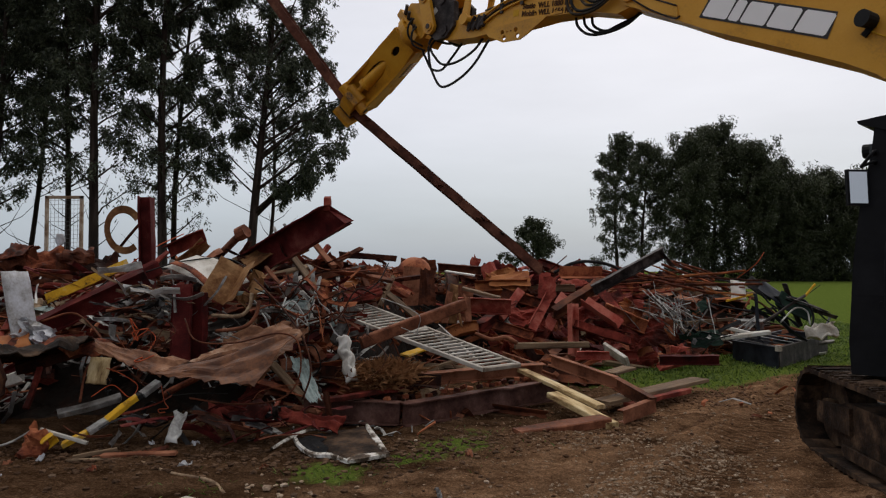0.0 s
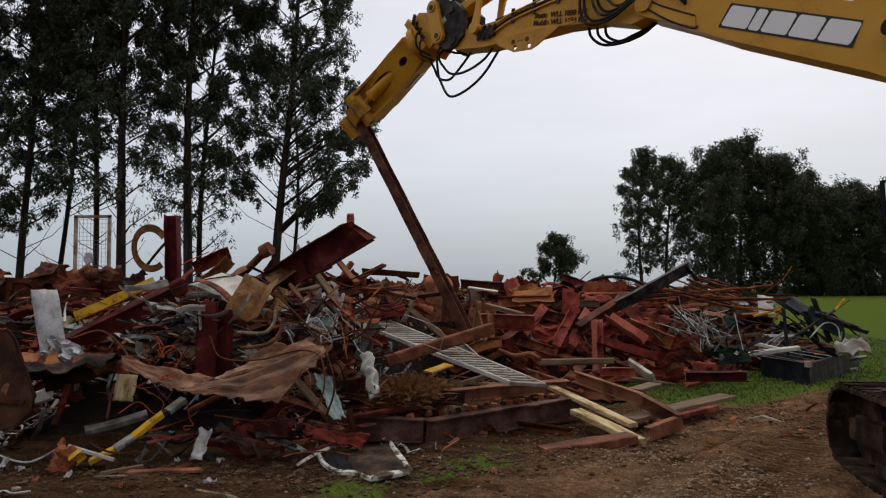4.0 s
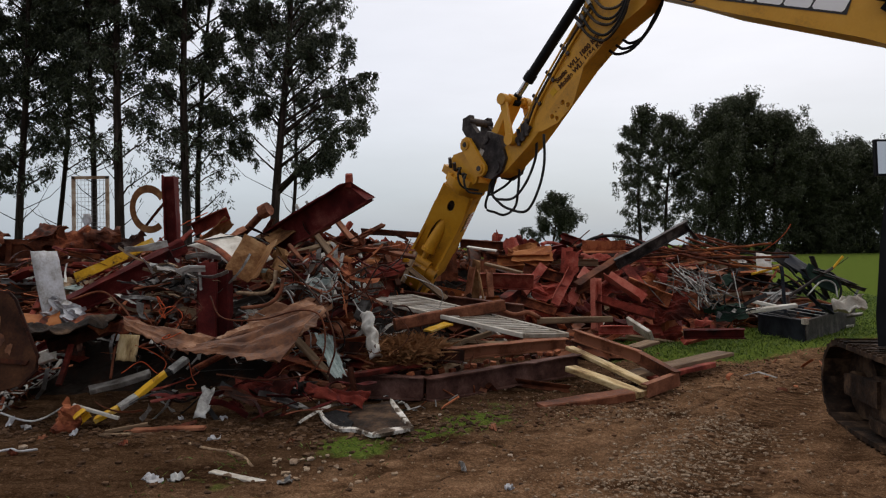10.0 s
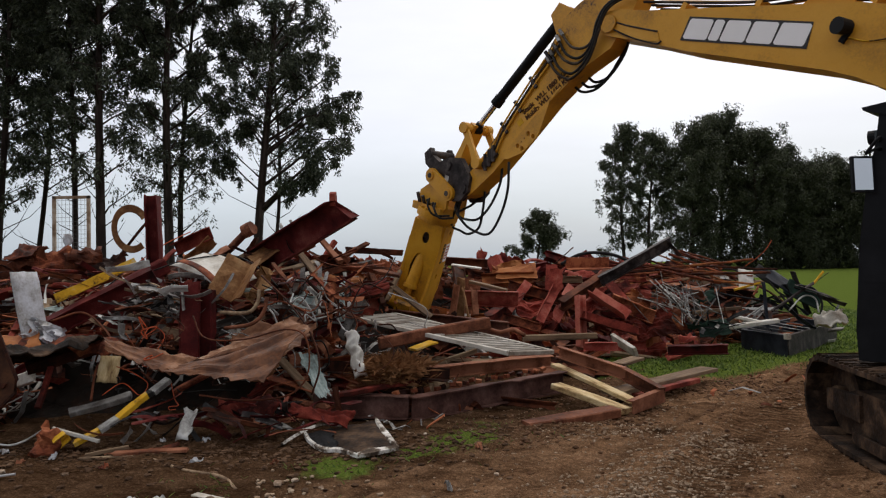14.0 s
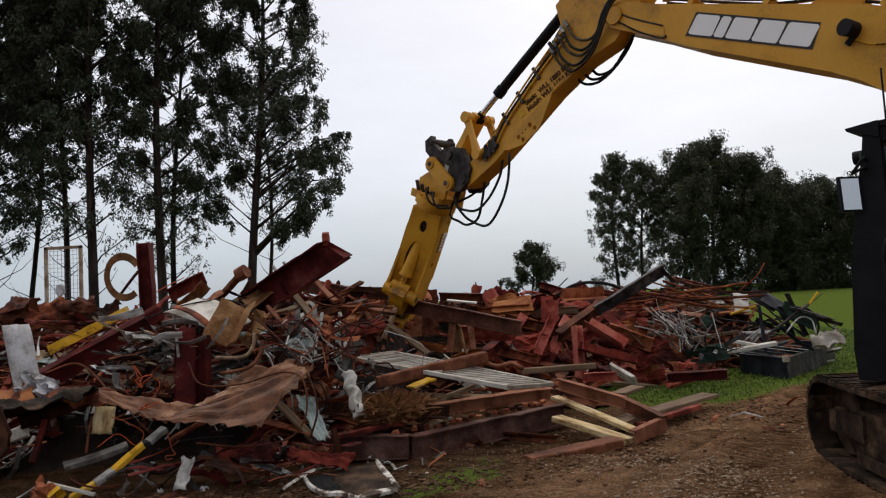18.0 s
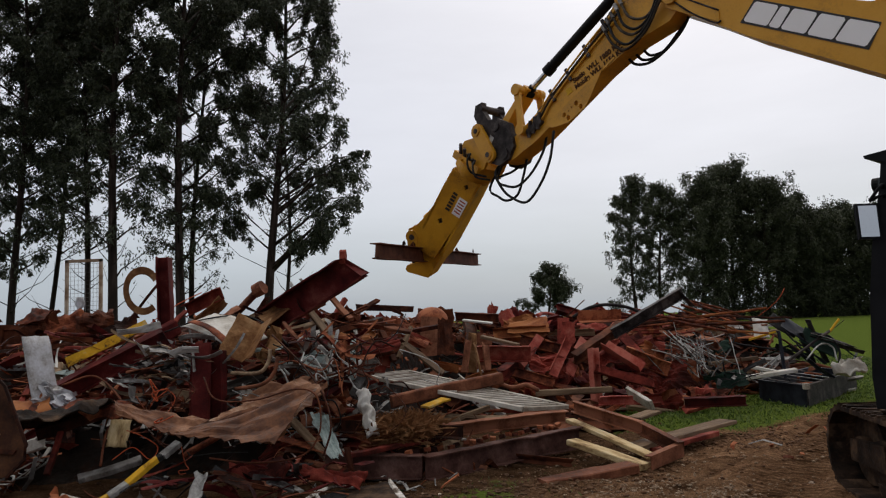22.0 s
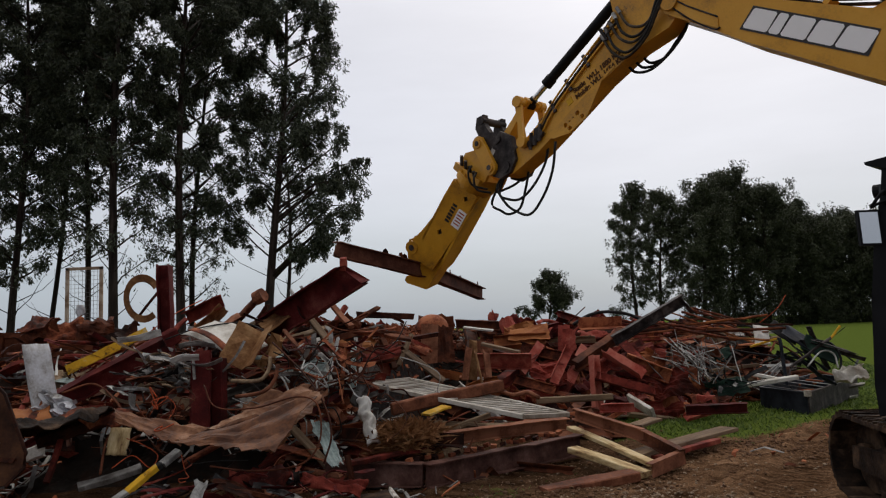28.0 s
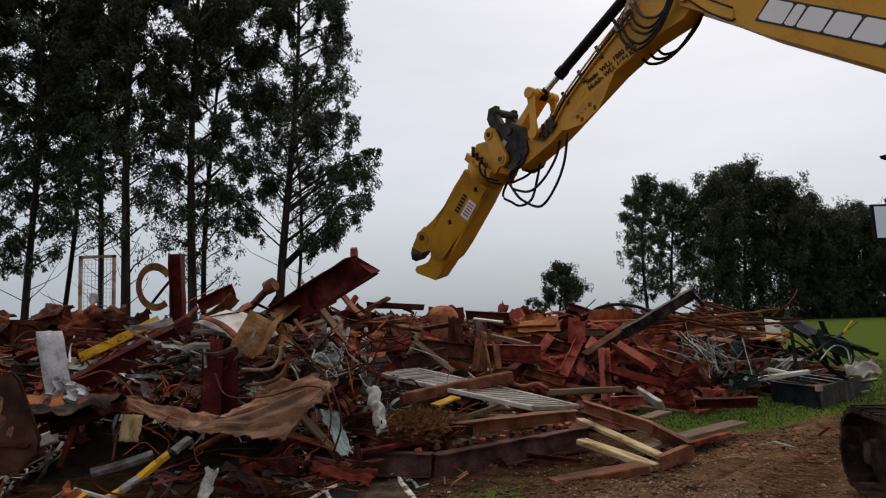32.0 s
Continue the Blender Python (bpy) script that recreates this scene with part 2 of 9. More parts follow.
BARK = mat("eucalypt_bark", [(0.25, (0.012, 0.009, 0.007)), (0.5, (0.030, 0.021, 0.017)), (0.8, (0.09, 0.068, 0.055))], 1.5, stretch=(4, 4, 0.5), bump=0.5, rand=0.15, spec=0.1, gain=1.2)
CLOD = mat("churned_soil", [(0.2, (0.04, 0.020, 0.011)), (0.5, (0.125, 0.067, 0.037)), (0.8, (0.22, 0.13, 0.076))], 6.0, bump=0.5, rand=0.0, spec=0.05)
CLOD_DAMP = mat("damp_churned_soil", [(0.2, (0.030, 0.017, 0.010)), (0.5, (0.085, 0.049, 0.029)), (0.8, (0.17, 0.105, 0.066))], 6.0, bump=0.5, rand=0.0, spec=0.05)
GRAVEL = mat("pale_gravel", [(0.2, (0.11, 0.07, 0.045)), (0.5, (0.23, 0.16, 0.105)), (0.72, (0.42, 0.33, 0.24)), (0.9, (0.66, 0.56, 0.44))], 45.0, bump=0.1, rand=0.0, gain=1.6)
STONE = mat("pale_stone", [(0.2, (0.085, 0.053, 0.033)), (0.5, (0.26, 0.185, 0.13)), (0.8, (0.54, 0.45, 0.36))], 6.0, rand=0.4, spec=0.1)


def leaf_mat(name, dark, mid, light):
    m = bpy.data.materials.new(name)
    m.use_nodes = True
    nt = m.node_tree
    b = nt.nodes["Principled BSDF"]
    g = nt.nodes.new("ShaderNodeNewGeometry")
    ramp = nt.nodes.new("ShaderNodeValToRGB")
    el = ramp.color_ramp.elements
    el[0].color, el[1].color = (*dark, 1), (*light, 1)
    e = el.new(0.6)
    e.color = (*mid, 1)
    nt.links.new(g.outputs["Random Per Island"], ramp.inputs["Fac"])
    nt.links.new(ramp.outputs["Color"], b.inputs["Base Color"])
    b.inputs["Roughness"].default_value = 0.55
    b.inputs["Specular IOR Level"].default_value = 0.35
    tr = nt.nodes.new("ShaderNodeBsdfTranslucent")
    nt.links.new(ramp.outputs["Color"], tr.inputs["Color"])
    mx = nt.nodes.new("ShaderNodeMixShader")
    mx.inputs[0].default_value = 0.12
    nt.links.new(b.outputs[0], mx.inputs[1])
    nt.links.new(tr.outputs[0], mx.inputs[2])
    nt.links.new(mx.outputs[0], nt.nodes["Material Output"].inputs["Surface"])
    return m


LEAF = leaf_mat("eucalypt_leaves", (0.014, 0.020, 0.011), (0.040, 0.052, 0.028), (0.10, 0.118, 0.07))
LEAF_FAR = leaf_mat("far_leaves", (0.024, 0.031, 0.015), (0.042, 0.052, 0.024), (0.068, 0.082, 0.038))
GRASS_BLADE = leaf_mat("grass_blades", (0.040, 0.075, 0.010), (0.090, 0.150, 0.022), (0.17, 0.225, 0.05))


def ground_mat():
    """Damp brown dirt with gravel; turf takes over where the grass mask of the mesh is high."""
    m = bpy.data.materials.new("dirt_and_turf")
    m.use_nodes = True
    nt = m.node_tree
    b = nt.nodes["Principled BSDF"]
    co = nt.nodes.new("ShaderNodeTexCoord")

    def nz(scale, detail=6.0, rough=0.6):
        n = nt.nodes.new("ShaderNodeTexNoise")
        n.inputs["Scale"].default_value, n.inputs["Detail"].default_value, n.inputs["Roughness"].default_value = scale, detail, rough
        nt.links.new(co.outputs["Object"], n.inputs["Vector"])
        return n

    def ramp(src, stops):
        r = nt.nodes.new("ShaderNodeValToRGB")
        el = r.color_ramp.elements
        el[0].position, el[0].color = stops[0][0], (*stops[0][1], 1)
        el[1].position, el[1].color = stops[-1][0], (*stops[-1][1], 1)
        for p, c in stops[1:-1]:
            e = el.new(p)
            e.color = (*c, 1)
        nt.links.new(src, r.inputs["Fac"])
        return r.outputs["Color"]

    def mixc(fac, a, c):
        x = nt.nodes.new("ShaderNodeMix")
        x.data_type = "RGBA"
        nt.links.new(fac, x.inputs[0])
        nt.links.new(a, x.inputs[6])
        nt.links.new(c, x.inputs[7])
        return x.outputs[2]

    big, mid, fine, speck = nz(0.55), nz(3.0), nz(28.0, 8.0, 0.7), nz(75.0, 3.0, 0.6)
    dirt = ramp(mid.outputs["Fac"], [(0.3, (0.060, 0.033, 0.018)), (0.5, (0.185, 0.110, 0.062)), (0.7, (0.32, 0.205, 0.125))])
    grit = ramp(fine.outputs["Fac"], [(0.36, (0.07, 0.038, 0.020)), (0.55, (0.22, 0.13, 0.074)), (0.7, (0.44, 0.31, 0.21))])
    d = mixc(ramp(big.outputs["Fac"], [(0.35, (0.3, 0.3, 0.3)), (0.65, (0.75, 0.75, 0.75))]), dirt, grit)
    turf = ramp(fine.outputs["Fac"], [(0.3, (0.040, 0.062, 0.012)), (0.5, (0.090, 0.130, 0.024)), (0.72, (0.165, 0.195, 0.05))])
    at = nt.nodes.new("ShaderNodeAttribute")
    at.attribute_name = "turf"
    am = nt.nodes.new("ShaderNodeMath")
    am.operation = "MULTIPLY_ADD"
    am.inputs[1].default_value, am.inputs[2].default_value = 0.9, -0.45
    nt.links.new(mid.outputs["Fac"], am.inputs[0])
    asum = nt.nodes.new("ShaderNodeMath")
    asum.operation = "ADD"
    nt.links.new(at.outputs["Fac"], asum.inputs[0])
    nt.links.new(am.outputs[0], asum.inputs[1])
    fac = ramp(asum.outputs[0], [(0.42, (0, 0, 0)), (0.6, (1, 1, 1))])
    # streaks along the wheel and track marks, damp soil at the heap's foot, painted shade in prints and furrows
    mp = nt.nodes.new("ShaderNodeMapping")
    mp.inputs["Rotation"].default_value = (0, 0, radians(-52))
    mp.inputs["Scale"].default_value = (0.5, 2.6, 1)
    nt.links.new(co.outputs["Object"], mp.inputs[0])
    st = nt.nodes.new("ShaderNodeTexNoise")
    st.inputs["Scale"].default_value, st.inputs["Detail"].default_value, st.inputs["Roughness"].default_value = 1.5, 7.0, 0.65
    nt.links.new(mp.outputs[0], st.inputs["Vector"])
    shade = ramp(st.outputs["Fac"], [(0.34, (0.5, 0.46, 0.44)), (0.48, (1.2, 1.18, 1.16)), (0.64, (1.6, 1.6, 1.62))])
    damp_shade = nt.nodes.new("ShaderNodeAttribute")
    damp_shade.attribute_name = "damp_shade"
    wet_shade = ramp(damp_shade.outputs["Fac"], [(0.0, (0.80, 0.785, 0.78)), (0.4, (0.56, 0.55, 0.55)), (1.0, (0.29, 0.28, 0.275))])

    def times(a, c):
        x = nt.nodes.new("ShaderNodeVectorMath")
        x.operation = "MULTIPLY"
        nt.links.new(a, x.inputs[0])
        nt.links.new(c, x.inputs[1])
        return x.outputs[0]

    d = times(times(times(d, shade), wet_shade), ramp(speck.outputs["Fac"], [(0.36, (0.66, 0.65, 0.64)), (0.5, (1.0, 1.0, 1.0)), (0.66, (1.4, 1.42, 1.46))]))
    # grousers' ribs across the printed bands, a hand's width apart
    def calc(op, *src):
        n = nt.nodes.new("ShaderNodeMath")
        n.operation = op
        for k, v in enumerate(src):
            if isinstance(v, (int, float)):
                n.inputs[k].default_value = v
            else:
                nt.links.new(v, n.inputs[k])
        return n.outputs[0]

    along = nt.nodes.new("ShaderNodeVectorMath")
    along.operation = "DOT_PRODUCT"
    along.inputs[1].default_value = (0.533, 0.846, 0.0)
    nt.links.new(co.outputs["Object"], along.inputs[0])
    tread = nt.nodes.new("ShaderNodeAttribute")
    tread.attribute_name = "tread"
    wave = calc("SINE", calc("ADD", calc("MULTIPLY", along.outputs["Value"], 66.0), calc("MULTIPLY", mid.outputs["Fac"], 5.0)))
    rib = calc("MULTIPLY", calc("MULTIPLY_ADD", wave, 0.5, 0.5), tread.outputs["Fac"])
    groove = calc("MULTIPLY", calc("MULTIPLY_ADD", wave, -0.5, 0.5), tread.outputs["Fac"])
    # shade between the ribs, painted into the soil colour
    d = times(d, ramp(groove, [(0.0, (1.0, 1.0, 1.0)), (1.0, (0.5, 0.48, 0.47))]))
    nt.links.new(mixc(fac, d, turf), b.inputs["Base Color"])
    b.inputs["Roughness"].default_value = 0.9
    b.inputs["Specular IOR Level"].default_value = 0.0
    s = nt.nodes.new("ShaderNodeMath")
    s.operation = "ADD"
    nt.links.new(mid.outputs["Fac"], s.inputs[0])
    nt.links.new(fine.outputs["Fac"], s.inputs[1])
    bp = nt.nodes.new("ShaderNodeBump")
    bp.inputs["Strength"].default_value, bp.inputs["Distance"].default_value = 0.8, 0.045
    nt.links.new(calc("ADD", s.outputs[0], calc("MULTIPLY", rib, 1.1)), bp.inputs["Height"])
    nt.links.new(bp.outputs[0], b.inputs["Normal"])
    return m


GROUND = ground_mat()


def mirror_mat():
    m = bpy.data.materials.new("mirror_glass")
    m.use_nodes = True
    b = m.node_tree.nodes["Principled BSDF"]
    b.inputs["Base Color"].default_value = (0.66, 0.68, 0.70, 1)
    b.inputs["Metallic"].default_value, b.inputs["Roughness"].default_value = 1.0, 0.08
    return m


def glass_mat():
    m = bpy.data.materials.new("tinted_cab_glass")
    m.use_nodes = True
    b = m.node_tree.nodes["Principled BSDF"]
    b.inputs["Base Color"].default_value = (0.02, 0.023, 0.026, 1)
    b.inputs["Roughness"].default_value, b.inputs["Transmission Weight"].default_value = 0.06, 0.35
    return m


MIRROR, GLASS = mirror_mat(), glass_mat()

# ---- mesh tools ----
def V(*a):
    return Vector(a)


def part(name, bm, material, parent=None, label="", smooth=False):
    """Links a bmesh as one mesh object, under a thing or a part where one is given."""
    me = bpy.data.meshes.new(name)
    bmesh.ops.recalc_face_normals(bm, faces=bm.faces)
    bm.to_mesh(me)
    bm.free()
    for m in material if isinstance(material, (list, tuple)) else [material]:
        me.materials.append(m)
    if smooth:
        me.shade_smooth()
    ob = new(name, me)
    if parent:
        ob.parent = parent
    if label:
        ob["label"] = label
    return ob


def share(name, like, parent=None, m=None):
    """Another object on the mesh of like."""
    ob = new(name, like.data)
    if parent:
        ob.parent = parent
    if m is not None:
        ob.matrix_basis = m
    return ob


def box(bm, size, at=(0, 0, 0), m=None, mi=0):
    sx, sy, sz = (s / 2 for s in size)
    vs = []
    for x, y, z in ((-1, -1, -1), (1, -1, -1), (1, 1, -1), (-1, 1, -1), (-1, -1, 1), (1, -1, 1), (1, 1, 1), (-1, 1, 1)):
        p = V(x * sx + at[0], y * sy + at[1], z * sz + at[2])
        vs.append(bm.verts.new(m @ p if m is not None else p))
    for f in ((0, 3, 2, 1), (4, 5, 6, 7), (0, 1, 5, 4), (1, 2, 6, 5), (2, 3, 7, 6), (3, 0, 4, 7)):
        bm.faces.new([vs[i] for i in f]).material_index = mi
    return vs


def slab(bm, outline, x0, x1, m=None):
    """A plate: an outline in (y, z), from x0 to x1."""
    a = [bm.verts.new(V(x0, y, z)) for y, z in outline]
    b = [bm.verts.new(V(x1, y, z)) for y, z in outline]
    if m is not None:
        for v in a + b:
            v.co = m @ v.co
    n = len(outline)
    bm.faces.new(a), bm.faces.new(b[::-1])
    for i in range(n):
        bm.faces.new((a[i], b[i], b[(i + 1) % n], a[(i + 1) % n]))


def soften(bm, width=0.01, segments=1):
    edges = [e for e in bm.edges if len(e.link_faces) == 2 and e.calc_face_angle(0) > 0.5]
    bmesh.ops.bevel(bm, geom=edges, offset=width, segments=segments, affect="EDGES", clamp_overlap=True)
    return bm


def drum(bm, a, b, r, n=16, r2=None, m=None):
    """A capped round bar from a to b."""
    a, b = V(*a), V(*b)
    z = (b - a).normalized()
    x = z.orthogonal().normalized()
    y = z.cross(x)
    rings = []
    for p, q in ((a, r), (b, r if r2 is None else r2)):
        rings.append([bm.verts.new(p + (x * math.cos(k * math.tau / n) + y * math.sin(k * math.tau / n)) * q) for k in range(n)])
    if m is not None:
        for v in rings[0] + rings[1]:
            v.co = m @ v.co
    bm.faces.new(rings[0][::-1]), bm.faces.new(rings[1])
    for k in range(n):
        bm.faces.new((rings[0][k], rings[0][(k + 1) % n], rings[1][(k + 1) % n], rings[1][k]))


def sweep(bm, profile, points, closed=True, twist=0.0):
    """Carries a profile of (x, z) along a bent line."""
    pts = [V(*p) for p in points]
    up = V(0, 0, 1)
    rings = []
    for i, p in enumerate(pts):
        d = (pts[min(i + 1, len(pts) - 1)] - pts[max(i - 1, 0)]).normalized()
        x = d.cross(up)
        x = x.normalized() if x.length > 0.05 else d.orthogonal().normalized()
        z = x.cross(d)
        a = twist * i / max(1, len(pts) - 1)
        c, s = math.cos(a), math.sin(a)
        rings.append([bm.verts.new(p + x * (u * c - w * s) + z * (u * s + w * c)) for u, w in profile])
    n = len(profile)
    for r0, r1 in zip(rings, rings[1:]):
        for k in range(n if closed else n - 1):
            bm.faces.new((r0[k], r0[(k + 1) % n], r1[(k + 1) % n], r1[k]))
    if closed:
        bm.faces.new(rings[0][::-1]), bm.faces.new(rings[-1])


def circle(r, n=8):
    return [(r * math.cos(k * math.tau / n), r * math.sin(k * math.tau / n)) for k in range(n)]


def smooth_line(points, n=6):
    """A rounded line through all the points."""
    p = [V(*q) for q in points]
    p = [p[0] * 2 - p[1], *p, p[-1] * 2 - p[-2]]
    out = []
    for i in range(1, len(p) - 2):
        for k in range(n):
            t = k / n
            out.append(0.5 * (2 * p[i] + (p[i + 1] - p[i - 1]) * t + (2 * p[i - 1] - 5 * p[i] + 4 * p[i + 1] - p[i + 2]) * t * t + (3 * p[i] - p[i - 1] - 3 * p[i + 1] + p[i + 2]) * t ** 3))
    out.append(p[-2])
    return out


def i_profile(w, h, t):
    w, h = w / 2, h / 2
    return [(-w, -h), (w, -h), (w, -h + t), (t / 2, -h + t), (t / 2, h - t), (w, h - t), (w, h), (-w, h), (-w, h - t), (-t / 2, h - t), (-t / 2, -h + t), (-w, -h + t)]


def c_profile(w, h, t):
    h = h / 2
    return [(0, -h), (w, -h), (w, -h + t), (t, -h + t), (t, h - t), (w, h - t), (w, h), (0, h)]


def l_profile(w, h, t):
    return [(0, 0), (w, 0), (w, t), (t, t), (t, h), (0, h)]


def tube_profile(w, h):
    b = min(w, h) * 0.12
    w, h = w / 2, h / 2
    return [(-w + b, -h), (w - b, -h), (w, -h + b), (w, h - b), (w - b, h), (-w + b, h), (-w, h - b), (-w, -h + b)]


def sheet(bm, w, l, fn, nx=10, ny=10, t=0.012):
    """A thin sheet w by l whose height is fn(u, v), with a back."""
    lay = []
    for dz in (0, -t):
        lay.append([[bm.verts.new(V((i / nx - 0.5) * w, (j / ny - 0.5) * l, 0) + V(*fn(i / nx, j / ny)) + V(0, 0, dz)) for i in range(nx + 1)] for j in range(ny + 1)])
    a, b = lay
    for j in range(ny):
        for i in range(nx):
            bm.faces.new((a[j][i], a[j][i + 1], a[j + 1][i + 1], a[j + 1][i]))
            bm.faces.new((b[j][i], b[j + 1][i], b[j + 1][i + 1], b[j][i + 1]))
    rim = [(0, i) for i in range(nx)] + [(j, nx) for j in range(ny)] + [(ny, i) for i in range(nx, 0, -1)] + [(j, 0) for j in range(ny, 0, -1)]
    for (j, i), (k, h) in zip(rim, rim[1:] + rim[:1]):
        bm.faces.new((a[j][i], b[j][i], b[k][h], a[k][h]))


def arc_band(bm, r0, r1, w, a0, a1, sz=1.0, n=24):
    """A flat hoop in the xz plane between two radii, w wide along y."""
    rows = []
    for k in range(n + 1):
        a = a0 + (a1 - a0) * k / n
        rows.append([bm.verts.new(V(r * math.cos(a), y, r * math.sin(a) * sz)) for r, y in ((r0, -w / 2), (r1, -w / 2), (r1, w / 2), (r0, w / 2))])
    for p, q in zip(rows, rows[1:]):
        for i in range(4):
            bm.faces.new((p[i], p[(i + 1) % 4], q[(i + 1) % 4], q[i]))
    bm.faces.new(rows[0]), bm.faces.new(rows[-1][::-1])


def aim(p1, p2, roll=0.0):
    """The pose at p1 whose y axis points to p2 and whose z is up as far as it can be, rolled by degrees."""
    p1, p2 = V(*p1), V(*p2)
    y = (p2 - p1).normalized()
    x = y.cross(V(0, 0, 1))
    x = x.normalized() if x.length > 0.02 else V(1, 0, 0)
    z = x.cross(y)
    m = Matrix((x, y, z)).transposed().to_4x4()
    return Matrix.Translation(p1) @ m @ Matrix.Rotation(radians(roll), 4, "Y")


def span(p1, p2):
    return (V(*p2) - V(*p1)).length


def thing(name, label, category, group="", m=None):
    ob = new(name)
    ob.empty_display_size = 0.2
    if m is not None:
        ob.matrix_basis = m
    return tagged(ob, label, category, group)


def solid(name, bm, material, label, category, group="", m=None, smooth=False):
    """A thing of one piece."""
    ob = part(name, bm, material, None, "", smooth)
    if m is not None:
        ob.matrix_basis = m
    return tagged(ob, label, category, group)

# ---- lie of the land ----
def interp(x, xs, ys):
    return float(np.interp(x, xs, ys))


def ease(s):
    s = min(1.0, max(0.0, s))
    return s * s * (3 - 2 * s)


def prints(x, y):
    """Bands pressed by the machine's shoes, worn away in places: height, and how clear the print is."""
    z = clear = 0.0
    for cx, slope, wide in ((2.9, 0.63, 0.34), (4.75, 0.63, 0.34), (1.15, 0.8, 0.25)):
        d = (x - cx - slope * (y - 7.0)) / math.hypot(1, slope)
        if abs(d) > 0.9:
            continue
        kept = ease((0.8 if cx > 2 else 0.3) + 1.2 * noise.noise(V(x * 0.9, y * 0.9, cx * 9)))
        band = kept * math.exp(-(d / wide) ** 4)
        z += -0.03 * band + kept * 0.034 * math.exp(-((abs(d) - wide - 0.1) / 0.09) ** 2)
        clear = max(clear, band)
    return z, clear


def drag(x, y):
    """Long shallow furrows drawn out along the way the machine drives."""
    across, along = (x - 0.8 * y) / 1.28, (0.8 * x + y) / 1.28
    return 0.02 * noise.noise(V(across * 2.6, along * 0.3, 6)) + 0.02 * noise.noise(V(across * 9, along * 0.5, 7))


def land(x, y):
    """Height of the bare ground: ruts by the machine, a gentle rise far off on the right."""
    rise = 0.75 * ease((y - 14) / 60) * ease((x + 4) / 26)
    z = rise + 0.05 * noise.noise(V(x * 0.35, y * 0.35, 3.1)) * ease((y - 3) / 4)
    near = 1 - ease((math.hypot(x - 2.5, y - 7) - 6) / 5)
    if near > 0:
        z += near * 0.018 * noise.noise(V(x * 1.7, y * 1.7, 1.0)) + near * 0.022 * noise.noise(V(x * 5.3, y * 5.3, 2.0)) + near * 0.018 * noise.noise(V(x * 11, y * 11, 5.0))
        z += near * (prints(x, y)[0] + drag(x, y))
    return z


def turf(x, y):
    edge = interp(x, (-9, 0.8, 2.0, 4.0, 6.0, 8.0, 12.0, 30), (15, 14, 10.9, 10.7, 12.2, 13.6, 15.5, 16))
    t = ease((y - edge + 0.7) / 1.6)
    for cx, cy, r, k in ((0.15, 7.2, 0.55, 0.66), (-0.95, 6.2, 0.45, 0.78), (-0.28, 6.7, 0.4, 0.8), (0.35, 7.75, 0.35, 0.5), (-1.9, 5.4, 0.7, 0.42), (1.0, 8.0, 0.4, 0.4), (-1.2, 4.6, 0.8, 0.35)):
        t = max(t, k * math.exp(-((x - cx) ** 2 + (y - cy) ** 2) / (r * r)))
    return t


def damp_shade(x, y):
    """Wet dark soil under and before the heap, drying out towards the machine's track; prints and furrows take painted
    shade.
    """
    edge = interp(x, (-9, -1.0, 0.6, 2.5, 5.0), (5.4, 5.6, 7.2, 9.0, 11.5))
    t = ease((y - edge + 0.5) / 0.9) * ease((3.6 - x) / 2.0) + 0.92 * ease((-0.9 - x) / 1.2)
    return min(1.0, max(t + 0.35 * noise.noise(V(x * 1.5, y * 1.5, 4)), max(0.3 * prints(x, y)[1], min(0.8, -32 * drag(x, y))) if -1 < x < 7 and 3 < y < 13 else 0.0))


def heap(x, y):
    """Height of the body of the scrap heap above the ground."""
    front = interp(x, (-12, -5, -1.5, -0.9, -0.4, 1.2, 2.4, 6.5, 7.6, 8.6), (8.0, 7.3, 7.9, 9.6, 12.6, 13.0, 13.9, 14.6, 16.2, 18.5))
    top = interp(x, (-12, -7, -4, -1.5, 0.5, 2.0, 5.0, 6.6, 7.6, 8.8, 9.6), (1.5, 1.5, 1.6, 1.72, 1.6, 1.55, 1.5, 1.25, 0.7, 0.3, 0.0))
    s = ease((y - front) / interp(x, (-2, 2), (3.8, 3.0)))
    dip = 0.9 * math.exp(-((x + 3.35) / 0.75) ** 4 - ((y - 7.7) / 0.9) ** 4)
    return top * s * (1 - ease((y - 21) / 4)) * ease((x + 16) / 5) * (1 - dip)


